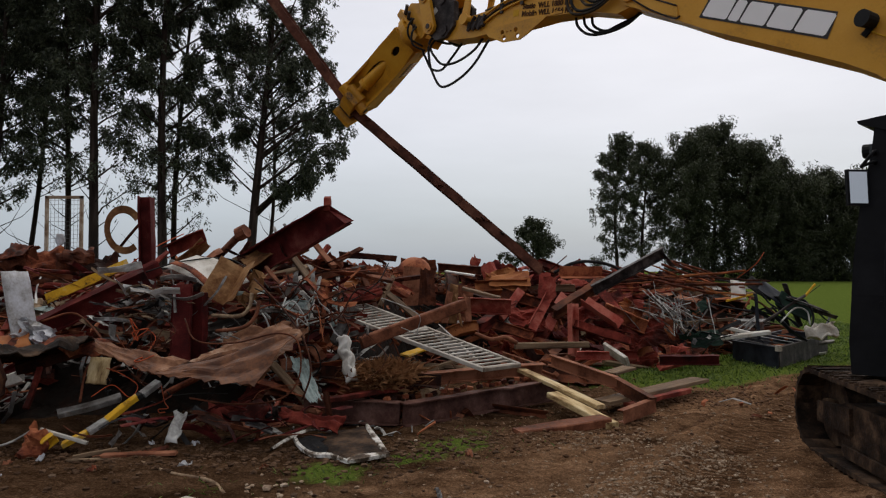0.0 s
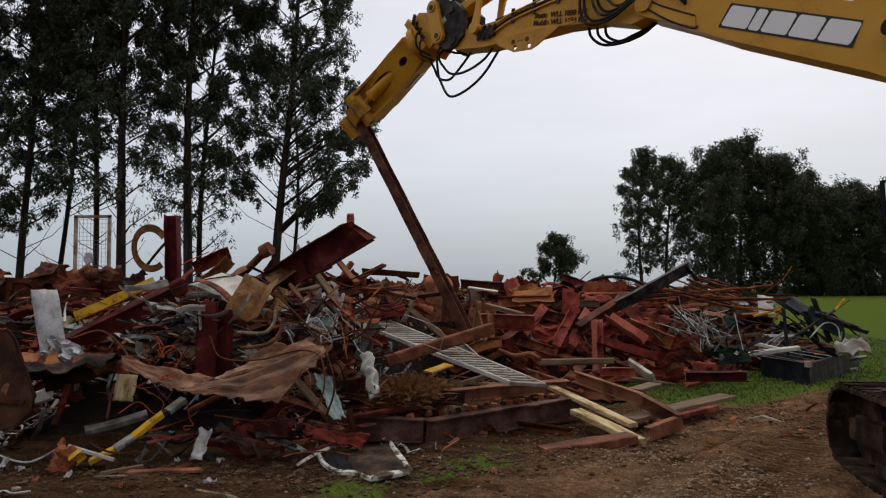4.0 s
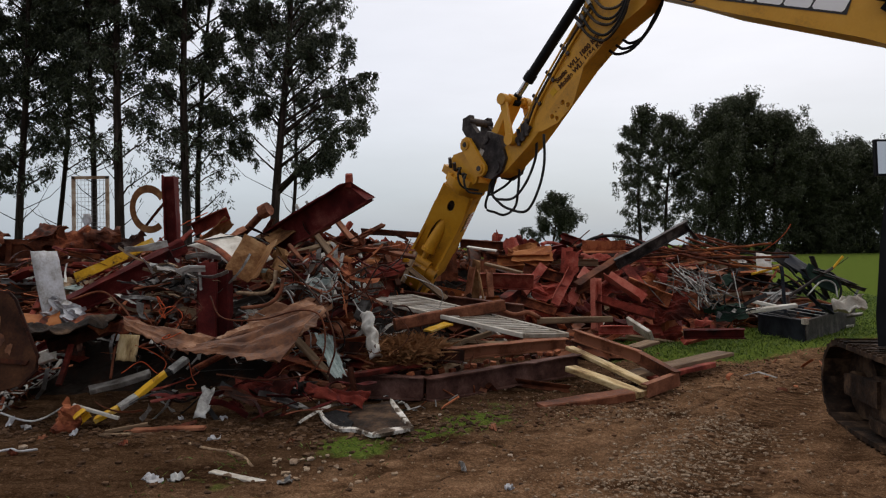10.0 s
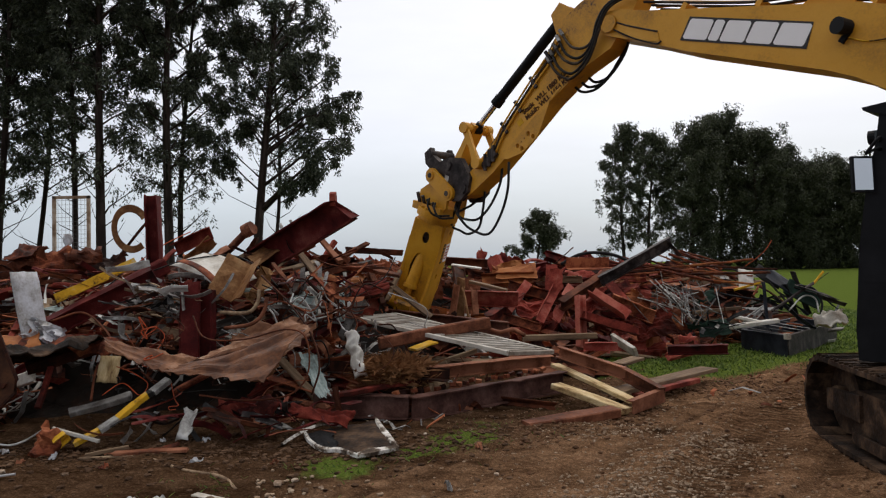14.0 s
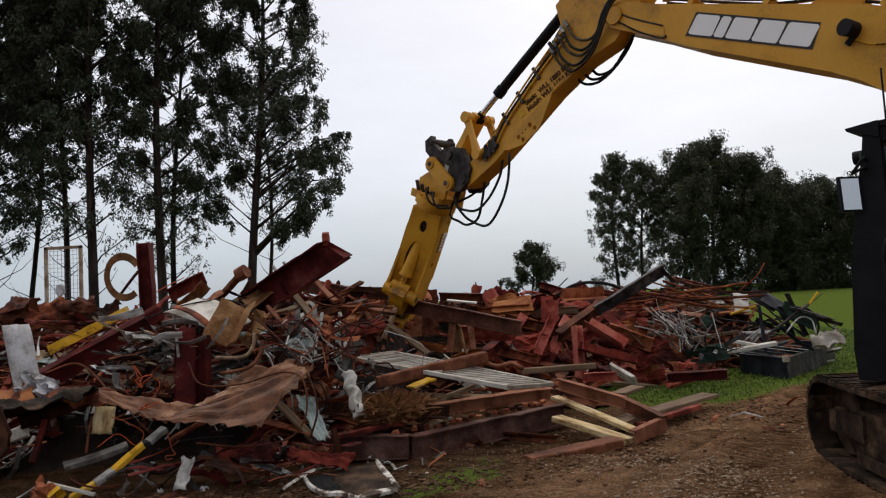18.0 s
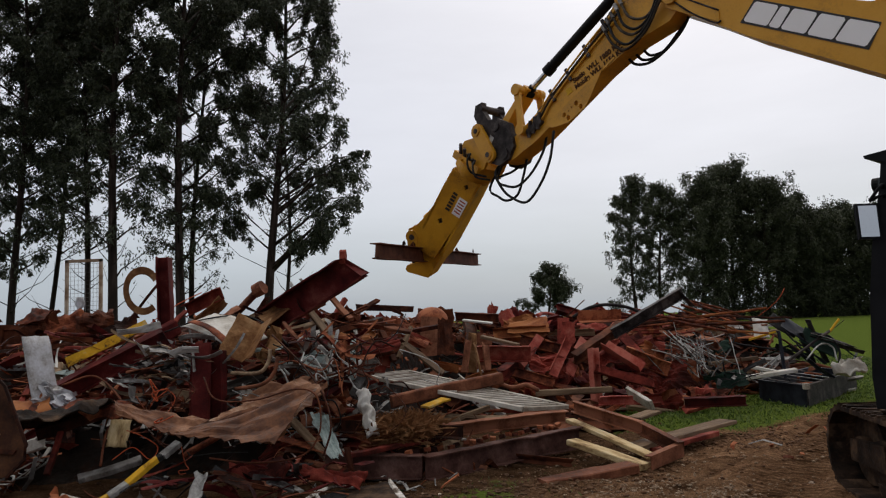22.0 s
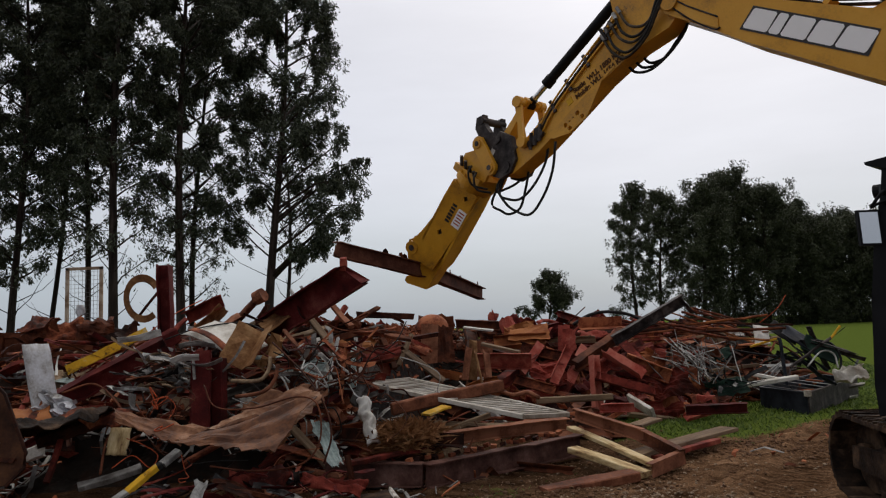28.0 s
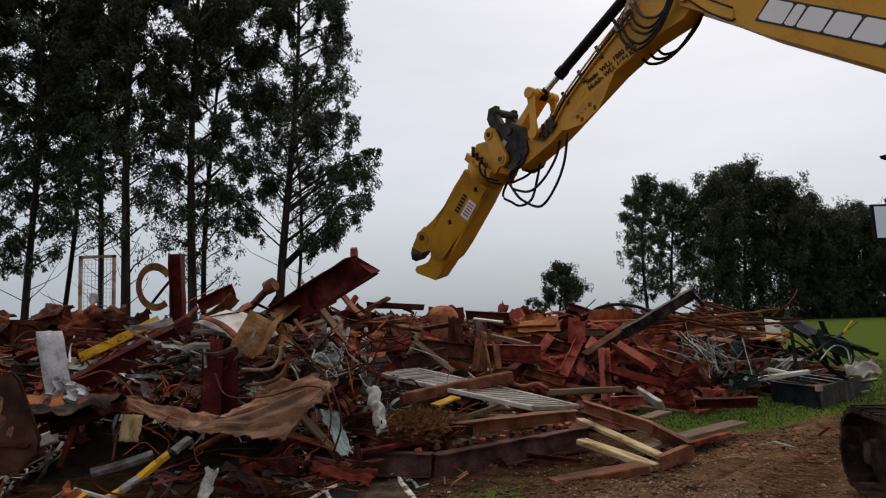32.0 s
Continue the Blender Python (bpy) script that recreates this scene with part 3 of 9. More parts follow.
def make_ground():
    def axis(lo, hi, fine_lo, fine_hi, step):
        a = list(np.arange(fine_lo, fine_hi, step))
        d, x = step, fine_hi
        while x < hi:
            a.append(x)
            d *= 1.28
            x += d
        a.append(hi)
        d, x = step, fine_lo
        while x > lo:
            d *= 1.28
            x -= d
            a.insert(0, max(x, lo))
        return a

    xs, ys = axis(-1500, 1500, -4.5, 7.0, 0.05), axis(-1500, 2500, 3.6, 13.0, 0.042)
    co = [(x, y, land(x, y)) for y in ys for x in xs]
    n = len(xs)
    faces = [(j * n + i, j * n + i + 1, (j + 1) * n + i + 1, (j + 1) * n + i) for j in range(len(ys) - 1) for i in range(n - 1)]
    me = bpy.data.meshes.new("ground")
    me.from_pydata(co, [], faces)
    me.materials.append(GROUND)
    at = me.attributes.new("turf", "FLOAT", "POINT")
    at.data.foreach_set("value", [turf(x, y) for x, y, z in co])
    at = me.attributes.new("damp_shade", "FLOAT", "POINT")
    at.data.foreach_set("value", [damp_shade(x, y) for x, y, z in co])
    at = me.attributes.new("tread", "FLOAT", "POINT")
    at.data.foreach_set("value", [prints(x, y)[1] if 0 < x < 9 and 3 < y < 14 else 0.0 for x, y, z in co])
    me.shade_smooth()
    tagged(new("ground", me), "damp brown dirt yard with gravel, ruts and patchy green grass", "ground", kind="structure")


make_ground()


def quads_mesh(name, verts, mats, n=4):
    me = bpy.data.meshes.new(name)
    k = len(verts) // n
    me.from_pydata(verts, [], [tuple(range(i * n, i * n + n)) for i in range(k)])
    for m in mats:
        me.materials.append(m)
    return me


def make_grass():
    rng = random.Random(5)
    verts = []
    count = 0
    while count < 34000:
        x, y = rng.uniform(-4.5, 13), rng.uniform(4.5, 26)
        if rng.random() > turf(x, y) ** 1.5 or heap(x, y) > 0.15:
            continue
        count += 1
        near = 1 - ease((y - 6.5) / 4)
        z, h, a = land(x, y) - 0.01, rng.uniform(0.025, 0.075) * (1 - 0.4 * near), rng.uniform(0, math.tau)
        w, lx, ly = rng.uniform(0.006, 0.014) * (1 - 0.55 * near), rng.uniform(-0.06, 0.06), rng.uniform(-0.06, 0.06)
        dx, dy = math.cos(a) * w, math.sin(a) * w
        verts += [(x - dx, y - dy, z), (x + dx, y + dy, z), (x + lx * 0.5 + dx * 0.7, y + ly * 0.5 + dy * 0.7, z + h * 0.7), (x + lx, y + ly, z + h)]
    tagged(new("grass", quads_mesh("grass", verts, [GRASS_BLADE])), "short green grass growing in tufts at the heap's edge", "grass", kind="stuff")


make_grass()


def stone_bm(rng, r):
    bm = bmesh.new()
    bmesh.ops.create_icosphere(bm, subdivisions=1, radius=r)
    for v in bm.verts:
        v.co *= rng.uniform(0.7, 1.2)
        v.co.z *= 0.6
    return bm


def make_gravel():
    rng = random.Random(8)
    verts, faces = [], []
    shapes = []
    for k in range(6):
        bm = stone_bm(rng, 1)
        bm.verts.index_update()
        shapes.append(([v.co.copy() for v in bm.verts], [[v.index for v in f.verts] for f in bm.faces]))
        bm.free()
    for k in range(6000):
        pick = rng.random()
        if pick < 0.42:
            along = rng.gauss(0, 0.6)
            x, y = 1.45 + 0.8 * along + rng.gauss(0, 0.3), 5.5 + along + rng.gauss(0, 0.3)
        elif pick < 0.52:
            x, y = rng.gauss(2.45, 0.2), rng.gauss(6.7, 0.25)
        elif pick < 0.60:
            x, y = rng.gauss(1.7, 0.4), rng.gauss(7.3, 0.25)
        else:
            x, y = rng.gauss(1.9, 1.6), rng.uniform(3.8, 9.5)
        if turf(x, y) > 0.5:
            continue
        r = 0.0045 + (0.02 if k % 4 else 0.006) * rng.random() ** 3.5
        vs, fs = rng.choice(shapes)
        a, o, z = rng.uniform(0, 6.28), len(verts), land(x, y)
        c, s = math.cos(a) * r, math.sin(a) * r
        verts += [(x + v.x * c - v.y * s, y + v.x * s + v.y * c, z + v.z * r + r * 0.2) for v in vs]
        faces += [tuple(i + o for i in f) for f in fs]
    me = bpy.data.meshes.new("gravel")
    me.from_pydata(verts, [], faces)
    me.materials.append(GRAVEL)
    tagged(new("gravel", me), "loose pale gravel scattered on the dirt track", "gravel", kind="stuff")


make_gravel()


def make_clods(count, lo, hi, seed, material, label):
    """Crumbs and clods of soil turned up by the tracks."""
    rng = random.Random(seed)
    verts, faces = [], []
    shapes = []
    for k in range(6):
        bm = stone_bm(rng, 1)
        bm.verts.index_update()
        shapes.append(([v.co.copy() for v in bm.verts], [[v.index for v in f.verts] for f in bm.faces]))
        bm.free()
    for k in range(count):
        if rng.random() < 0.5:
            x = rng.uniform(-4.5, 2.6)
            y = interp(x, (-5, -0.6, 1.0, 2.8), (6.9, 7.0, 7.6, 9.2)) + rng.gauss(-0.15, 0.35)
        elif rng.random() < 0.4:
            x, y = rng.gauss(3.6, 0.9), rng.gauss(9.9, 0.5)
        else:
            x, y = rng.uniform(-4.5, 5), rng.uniform(3.6, 9.5)
        if not lo < x < hi:
            continue
        r = 0.006 + 0.034 * rng.random() ** 5
        vs, fs = rng.choice(shapes)
        a, o, z = rng.uniform(0, 6.28), len(verts), land(x, y)
        c, s = math.cos(a) * r, math.sin(a) * r
        verts += [(x + v.x * c - v.y * s, y + v.x * s + v.y * c, z + v.z * r + r * 0.15) for v in vs]
        faces += [tuple(i + o for i in f) for f in fs]
    me = bpy.data.meshes.new("dirt_clods")
    me.from_pydata(verts, [], faces)
    me.materials.append(material)
    tagged(new("dirt_clods", me), label, "soil clods", kind="stuff")


make_clods(9000, -5.0, 0.6, 81, CLOD_DAMP, "dark damp crumbs of soil before the heap")
make_clods(9500, 0.6, 6.0, 82, CLOD, "brown clods of churned soil on the track")


def make_heap():
    rng = random.Random(2)
    xs, ys = np.arange(-16, 10, 0.2), np.arange(6.8, 25, 0.2)
    co = []
    for y in ys:
        for x in xs:
            h = heap(x, y)
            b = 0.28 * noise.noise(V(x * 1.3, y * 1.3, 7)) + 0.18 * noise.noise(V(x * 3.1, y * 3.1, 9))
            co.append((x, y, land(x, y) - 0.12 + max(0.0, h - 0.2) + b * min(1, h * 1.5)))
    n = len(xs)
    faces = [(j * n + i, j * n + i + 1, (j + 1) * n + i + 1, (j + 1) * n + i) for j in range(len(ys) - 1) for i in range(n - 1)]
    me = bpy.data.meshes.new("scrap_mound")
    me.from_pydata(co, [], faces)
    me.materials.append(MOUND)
    tagged(new("scrap_mound", me), "packed rusty fines and crushed scrap, darkened as shade in the heap's gaps", "scrap heap", kind="stuff")


make_heap()

# ---- trees ----
def make_tree(name, label, at, height, lean, crown_low, radius, leaves, leaf, seed, material, trunk_r, group="", limbs=26, clump=0.42, steep=0.7, full=0.3, twigs=5, bare=0.06, lobes=(), taper=0.72):
    """A eucalypt: tapered trunk, rising limbs that fork, leaves hanging in separate clumps at the branch ends."""
    rng = random.Random(seed)
    root = thing(name, label, "tree", group, Matrix.Translation(at))

    def rod(bm, pts, r0, r1, n=7):
        rings = []
        for i, p in enumerate(pts):
            d = (pts[min(i + 1, len(pts) - 1)] - pts[max(i - 1, 0)]).normalized()
            x = d.orthogonal().normalized()
            y = d.cross(x)
            r = r0 + (r1 - r0) * i / (len(pts) - 1)
            rings.append([bm.verts.new(p + (x * math.cos(k * math.tau / n) + y * math.sin(k * math.tau / n)) * r) for k in range(n)])
        for a, b in zip(rings, rings[1:]):
            for k in range(n):
                bm.faces.new((a[k], a[(k + 1) % n], b[(k + 1) % n], b[k]))

    def trunk_at(s):
        return V(lean[0] * s ** 1.4 + 0.2 * math.sin(seed + 5 * s), lean[1] * s + 0.2 * math.cos(seed * 2 + 4 * s), -0.4 + (height + 0.4) * s)

    bm = bmesh.new()
    rod(bm, [trunk_at(k / 16) for k in range(17)], trunk_r, 0.03, 10)
    part("trunk", bm, BARK, root, "", True)
    bm = bmesh.new()
    clumps = []
    low = crown_low / height
    limb_list = []
    for k in range(limbs):
        q = (k + rng.random()) / limbs
        wide = 0.55 + 0.45 * q / full if q < full else 1 - taper * ((q - full) / (1 - full)) ** 2.3
        limb_list.append((crown_low + (height - crown_low) * q, k * 2.4 + rng.uniform(-0.5, 0.5), radius * wide * rng.uniform(0.65, 1.0), q))
    # single heavy limbs with a full head of leaves
    limb_list += [(z, radians(a), r, 0.42) for z, a, r in lobes]
    for z, a, reach, q in limb_list:
        out = V(math.cos(a), math.sin(a), 0)
        # the limb leaves the trunk below the height of its leaves
        rise = reach * steep * rng.uniform(0.6, 1.2)
        s = max(0.13 if z < crown_low else low * 0.8, min(0.96, (z - rise * 0.8) / height))
        p = trunk_at(s)
        e = p + out * reach + V(0, 0, min(rise, height * 1.03 - p.z))
        m1 = p.lerp(e, 0.35) + V(rng.gauss(0, 0.1), rng.gauss(0, 0.1), 0.05 * reach)
        m2 = p.lerp(e, 0.72) + V(rng.gauss(0, 0.12), rng.gauss(0, 0.12), 0.12 * reach)
        rod(bm, [p, m1, m2, e], 0.018 + 0.015 * reach, 0.008, 6)
        for j in range(5):
            f = 0.38 + 0.62 * (j + rng.random()) / 5
            b = m1.lerp(m2, (f - 0.35) / 0.37) if f < 0.72 else m2.lerp(e, (f - 0.72) / 0.28)
            side = out.cross(V(0, 0, 1)) * max(-0.5, min(0.5, rng.gauss(0, 0.3))) * reach + V(0, 0, rng.uniform(-0.2, 0.35) * (0.3 + 0.25 * reach)) + out * rng.uniform(0, 0.2) * reach
            c = b + side
            rod(bm, [b, b.lerp(c, 0.5) + V(0, 0, 0.06), c], 0.017, 0.006, 4)
            clumps.append((c, q))
    for k in range(twigs):
        p = trunk_at(low * rng.uniform(0.5, 1.0))
        a = rng.uniform(0, math.tau)
        r = radius * rng.uniform(0.35, 0.8)
        rod(bm, [p, p + V(math.cos(a) * r * 0.6, math.sin(a) * r * 0.6, r * 0.3), p + V(math.cos(a) * r, math.sin(a) * r, r * 0.7)], 0.022, 0.005, 4)
    part("branching", bm, BARK, root, "", True)
    verts = []
    per = leaves / len(clumps)
    for c, q in clumps:
        sprays = rng.randint(3, 5)
        size = clump * rng.uniform(0.6, 1.25) * (0.85 + 0.35 * q)
        n = int(per * rng.uniform(0.6, 1.3) * (bare + (1.57 - bare) * min(1.0, q * 1.35)) * (0.65 + 0.6 * q) / sprays)
        for i in range(sprays):
            h = c + V(rng.gauss(0, size * 0.6), rng.gauss(0, size * 0.6), rng.gauss(0, size * 0.45))
            long = size * rng.uniform(0.8, 1.9)
            for k in range(n):
                v = rng.random()
                o = h + V(rng.gauss(0, 0.28 * size * (1.1 - v * 0.6)), rng.gauss(0, 0.28 * size * (1.1 - v * 0.6)), -v * long)
                l, w = leaf * rng.uniform(0.6, 1.3), leaf * rng.uniform(0.11, 0.21)
                d = V(rng.gauss(0, 0.55), rng.gauss(0, 0.55), -1 + rng.random() * 0.8).normalized()
                x = d.orthogonal().normalized()
                x = x * math.cos(k) + d.cross(x) * math.sin(k)
                verts += [o, o + d * l * 0.45 + x * w, o + d * l, o + d * l * 0.5 - x * w]
    ob = new("crown", quads_mesh("crown", [tuple(v) for v in verts], [material]))
    ob.parent = root
    return root


def make_trees():
    near = "row of tall gum trees behind the heap"
    lab = "tall gum tree with dark bark and hanging grey-green leaves"
    spots = (((-16.54, 27.00, 2.49), 18.5, -0.3, 5.3, 2.6, 0.16), ((-17.24, 30.00, 2.57), 17.5, 1.4, 6.2, 2.3, 0.12), ((-15.16, 29.00, 2.52), 19.0, 0.3, 6.4, 2.5, 0.14), ((-12.57, 26.00, 2.42), 18.5, 0.4, 5.2, 2.7, 0.20), ((-10.46, 27.00, 2.41), 19.0, 0.3, 5.4, 2.8, 0.20), ((-11.35, 31.00, 2.51), 17.0, 0.6, 4.7, 2.7, 0.14), ((-7.19, 28.00, 2.39), 17.5, 0.6, 7.2, 3.3, 0.20), ((-7.52, 31.00, 2.45), 12.0, 0.2, 5.6, 1.6, 0.10), ((-19.54, 28.00, 2.56), 18.0, 0.2, 5.0, 2.8, 0.16), ((-24.08, 31.00, 2.68), 18.0, 0.2, 5.0, 2.8, 0.16))
    heavy = ((8.9, -5, 2.6), (8.4, 20, 3.2), (7.9, 0, 3.4), (7.2, 22, 3.2), (7.3, -28, 2.9), (6.6, 6, 3.4), (6.0, -12, 3.3), (5.8, 28, 2.5), (5.6, -20, 2.7), (5.2, 15, 1.6), (9.8, -25, 1.8), (6.0, 165, 1.8), (6.8, 200, 2.0), (7.4, 130, 2.1))
    for k, (p, h, lean, low, r, tr) in enumerate(spots):
        edge = k == 6
        make_tree("gum_tree", lab, (p[0], p[1], 0), h, (lean, 0.2), low - (0.0 if edge else 0.5), r - (0.6 if edge else 0.0), 72000 if edge else 8000 if k == 7 else 62000, 0.158, 11 + k, LEAF, tr, near, 38, 0.35, 0.75, 0.28 if edge else 0.5, 7, 0.55 if k in (0, 6, 8, 9) else 0.1, heavy if edge else (), 0.72 if edge else 0.5)
    far = "shelter belt of gum trees beyond the field"
    lab = "dense dark green gum tree in a far shelter belt"
    spots = (((17.63, 74.00, 1.02), 15.2, 2.2), ((19.80, 72.00, 1.00), 13.8, 2.4), ((23.28, 70.00, 0.97), 14.2, 3.0), ((26.70, 72.00, 0.91), 15.8, 3.6), ((29.17, 70.00, 0.89), 13.6, 3.4), ((32.75, 72.00, 0.83), 12.0, 3.0), ((34.25, 70.00, 0.82), 10.2, 2.8), ((37.42, 72.00, 0.77), 11.0, 2.8), ((39.58, 70.00, 0.75), 10.6, 2.8), ((43.30, 70.00, 0.70), 11.1, 3.0), ((48.91, 72.00, 0.61), 11.1, 3.0))
    for k, (p, h, r) in enumerate(spots):
        if k < 2:
            make_tree("gum_tree", "tall open gum tree at the end of a shelter belt", (p[0], p[1], land(p[0], p[1])), h, (0.3, 0.2), 3.0, r, 15000, 0.3, 40 + k, LEAF_FAR, 0.2, far, 26, 0.6, 0.6, 0.5, 3, 0.7)
        else:
            make_tree("gum_tree", lab, (p[0], p[1], land(p[0], p[1])), h, (0.3, 0.2), 0.4, r, 40000, 0.27, 40 + k, LEAF_FAR, 0.22, far, 40, 0.8, 0.5, 0.5, 2, 1.0)
    p = (10.53, 88.00, 1.03)
    heads = ((7.0, 175, 1.5), (6.8, 150, 1.9), (7.4, 30, 0.7), (6.4, 10, 1.5), (5.9, -20, 2.1), (5.3, 10, 2.7), (5.2, 170, 1.7), (3.6, 183, 3.0), (6.4, 90, 1.0), (6.0, -90, 1.3), (4.8, 0, 1.6), (4.4, 160, 1.5), (5.0, 60, 1.2), (3.9, 20, 1.5))
    make_tree("gum_tree", "small open-crowned gum tree standing alone in the field", (p[0], p[1], 0), 8.0, (0.5, 0), 7.7, 1.2, 24000, 0.26, 61, LEAF_FAR, 0.16, "", 2, 0.62, 0.9, 0.6, 3, 0.8, heads)
    p = (23.07, 110.00, 0.73)
    make_tree("gum_tree", "low far gum tree behind the heap", (p[0], p[1], 0), 4.0, (0.2, 0), 1.2, 1.8, 1800, 0.3, 62, LEAF_FAR, 0.12, "", 10, 0.6)


make_trees()

# ---- excavator ----
SWING = (5.357, 6.199)
FOOT = (0.191, 1.362)
BOOM_L, STICK_L = 5.403, 3.271


def holed(bm, outline, holes, x0, x1):
    """A plate in (y, z) with holes cut through it, from x0 to x1."""
    edges = []
    for loop in (outline, *holes):
        vs = [bm.verts.new(V(x0, y, z)) for y, z in loop]
        edges += [bm.edges.new((vs[i], vs[(i + 1) % len(vs)])) for i in range(len(vs))]
    faces = [g for g in bmesh.ops.triangle_fill(bm, use_beauty=True, edges=edges)["geom"] if isinstance(g, bmesh.types.BMFace)]
    made = bmesh.ops.extrude_face_region(bm, geom=faces)["geom"]
    bmesh.ops.translate(bm, verts=[g for g in made if isinstance(g, bmesh.types.BMVert)], vec=V(x1 - x0, 0, 0))


def ring_of(cy, cz, ry, rz, n=14):
    return [(cy + ry * math.cos(k * math.tau / n), cz + rz * math.sin(k * math.tau / n)) for k in range(n)]


def lettering(name, text, size, parent, m, material):
    cu = bpy.data.curves.new(name, "FONT")
    cu.body, cu.size, cu.extrude, cu.offset = text, size, 0.002, 0.004
    tmp = new(name + "_text", cu)
    me = bpy.data.meshes.new_from_object(tmp.evaluated_get(bpy.context.evaluated_depsgraph_get()))
    bpy.data.objects.remove(tmp)
    me.materials.clear()
    me.materials.append(material)
    ob = new(name, me)
    ob.parent, ob.matrix_basis = parent, m
    return ob


def hose(name, pts, r, parent, material=RUBBER, n=7, label=""):
    bm = bmesh.new()
    sweep(bm, circle(r, n), smooth_line(pts))
    return part(name, bm, material, parent, label, True)


def make_tracks(root):
    L, R, W = 1.75, 0.37, 0.68
    shoe_bm = bmesh.new()
    box(shoe_bm, (W, 0.2, 0.04))
    box(shoe_bm, (W, 0.022, 0.025), (0, -0.05, 0.03))
    box(shoe_bm, (W, 0.022, 0.022), (0, 0.045, 0.03))
    first = None
    for side in (-1, 1):
        tr = part("crawler_track", soften(_track_frame(L, R), 0.02), MUDDY, root, "mud-caked crawler track frame")
        tr.matrix_basis = pose(-0.35, -1.25, 0, 0, 0, -6) @ pose(side * 1.42, 0, R + 0.03)
        per = 4 * L + math.tau * R
        n = int(per / 0.19)
        for k in range(n):
            s = k * per / n
            if s < 2 * L:
                m = pose(0, -L + s, -R, 180)
            elif s < 2 * L + math.pi * R:
                a = (s - 2 * L) / R
                m = pose(0, L + R * math.sin(a), -R * math.cos(a), 180 + math.degrees(a))
            elif s < 4 * L + math.pi * R:
                y = L - (s - 2 * L - math.pi * R)
                m = pose(0, y, R - 0.03 * math.sin(math.pi * (y + L) / (2 * L)), 0)
            else:
                a = (s - 4 * L - math.pi * R) / R
                m = pose(0, -L - R * math.sin(a), R * math.cos(a), math.degrees(a))
            if first is None:
                first = part("track_shoe", shoe_bm, MUDDY, tr)
                first.matrix_basis = m
            else:
                share("track_shoe", first, tr, m)
        for k in range(7):
            bm = bmesh.new()
            drum(bm, (-0.2, 0, 0), (0.2, 0, 0), 0.085, 14)
            drum(bm, (-0.24, 0, 0), (0.24, 0, 0), 0.045, 10)
            part("roller", bm, MUDDY, tr).matrix_basis = pose(0, -1.3 + k * 2.6 / 6, -R + 0.1)
        bm = bmesh.new()
        drum(bm, (-0.12, L, 0), (0.12, L, 0), R - 0.05, 24)
        drum(bm, (-0.2, L, 0), (0.2, L, 0), 0.12, 16)
        part("idler", bm, MUDDY, tr)
        bm = bmesh.new()
        drum(bm, (-0.1, -L, 0), (0.1, -L, 0), R - 0.05, 18)
        drum(bm, (-0.25, -L, 0), (0.25, -L, 0), 0.2, 16)
        part("sprocket", bm, MUDDY, tr)
        # clods of mud on the top run
        rng = random.Random(30 + side)
        bm = bmesh.new()
        for k in range(70):
            r = rng.uniform(0.03, 0.085)
            mtx = Matrix.Translation((rng.uniform(-0.3, 0.3), rng.uniform(-L, L + 0.2), R + 0.015)) @ Matrix.Diagonal((1.3, 1.3, 0.45, 1))
            bmesh.ops.create_icosphere(bm, subdivisions=1, radius=r, matrix=mtx)
        part("mud_clods", bm, MUDDY, tr, "clods of brown mud on the track")["kind"] = "stuff"


def _track_frame(L, R):
    bm = bmesh.new()
    slab(bm, [(-L + 0.2, -0.2), (L - 0.42, -0.2), (L - 0.28, -0.08), (L - 0.28, 0.1), (L - 0.5, 0.16), (-L + 0.2, 0.16)], -0.23, 0.23)
    slab(bm, [(L - 0.62, -0.1), (L + 0.06, -0.1), (L + 0.06, 0.09), (L - 0.62, 0.13)], -0.26, -0.2)
    slab(bm, [(L - 0.62, -0.1), (L + 0.06, -0.1), (L + 0.06, 0.09), (L - 0.62, 0.13)], 0.2, 0.26)
    slab(bm, [(-1.2, -0.3), (1.2, -0.3), (1.3, -0.2), (-1.3, -0.2)], -0.27, -0.24)
    return bm


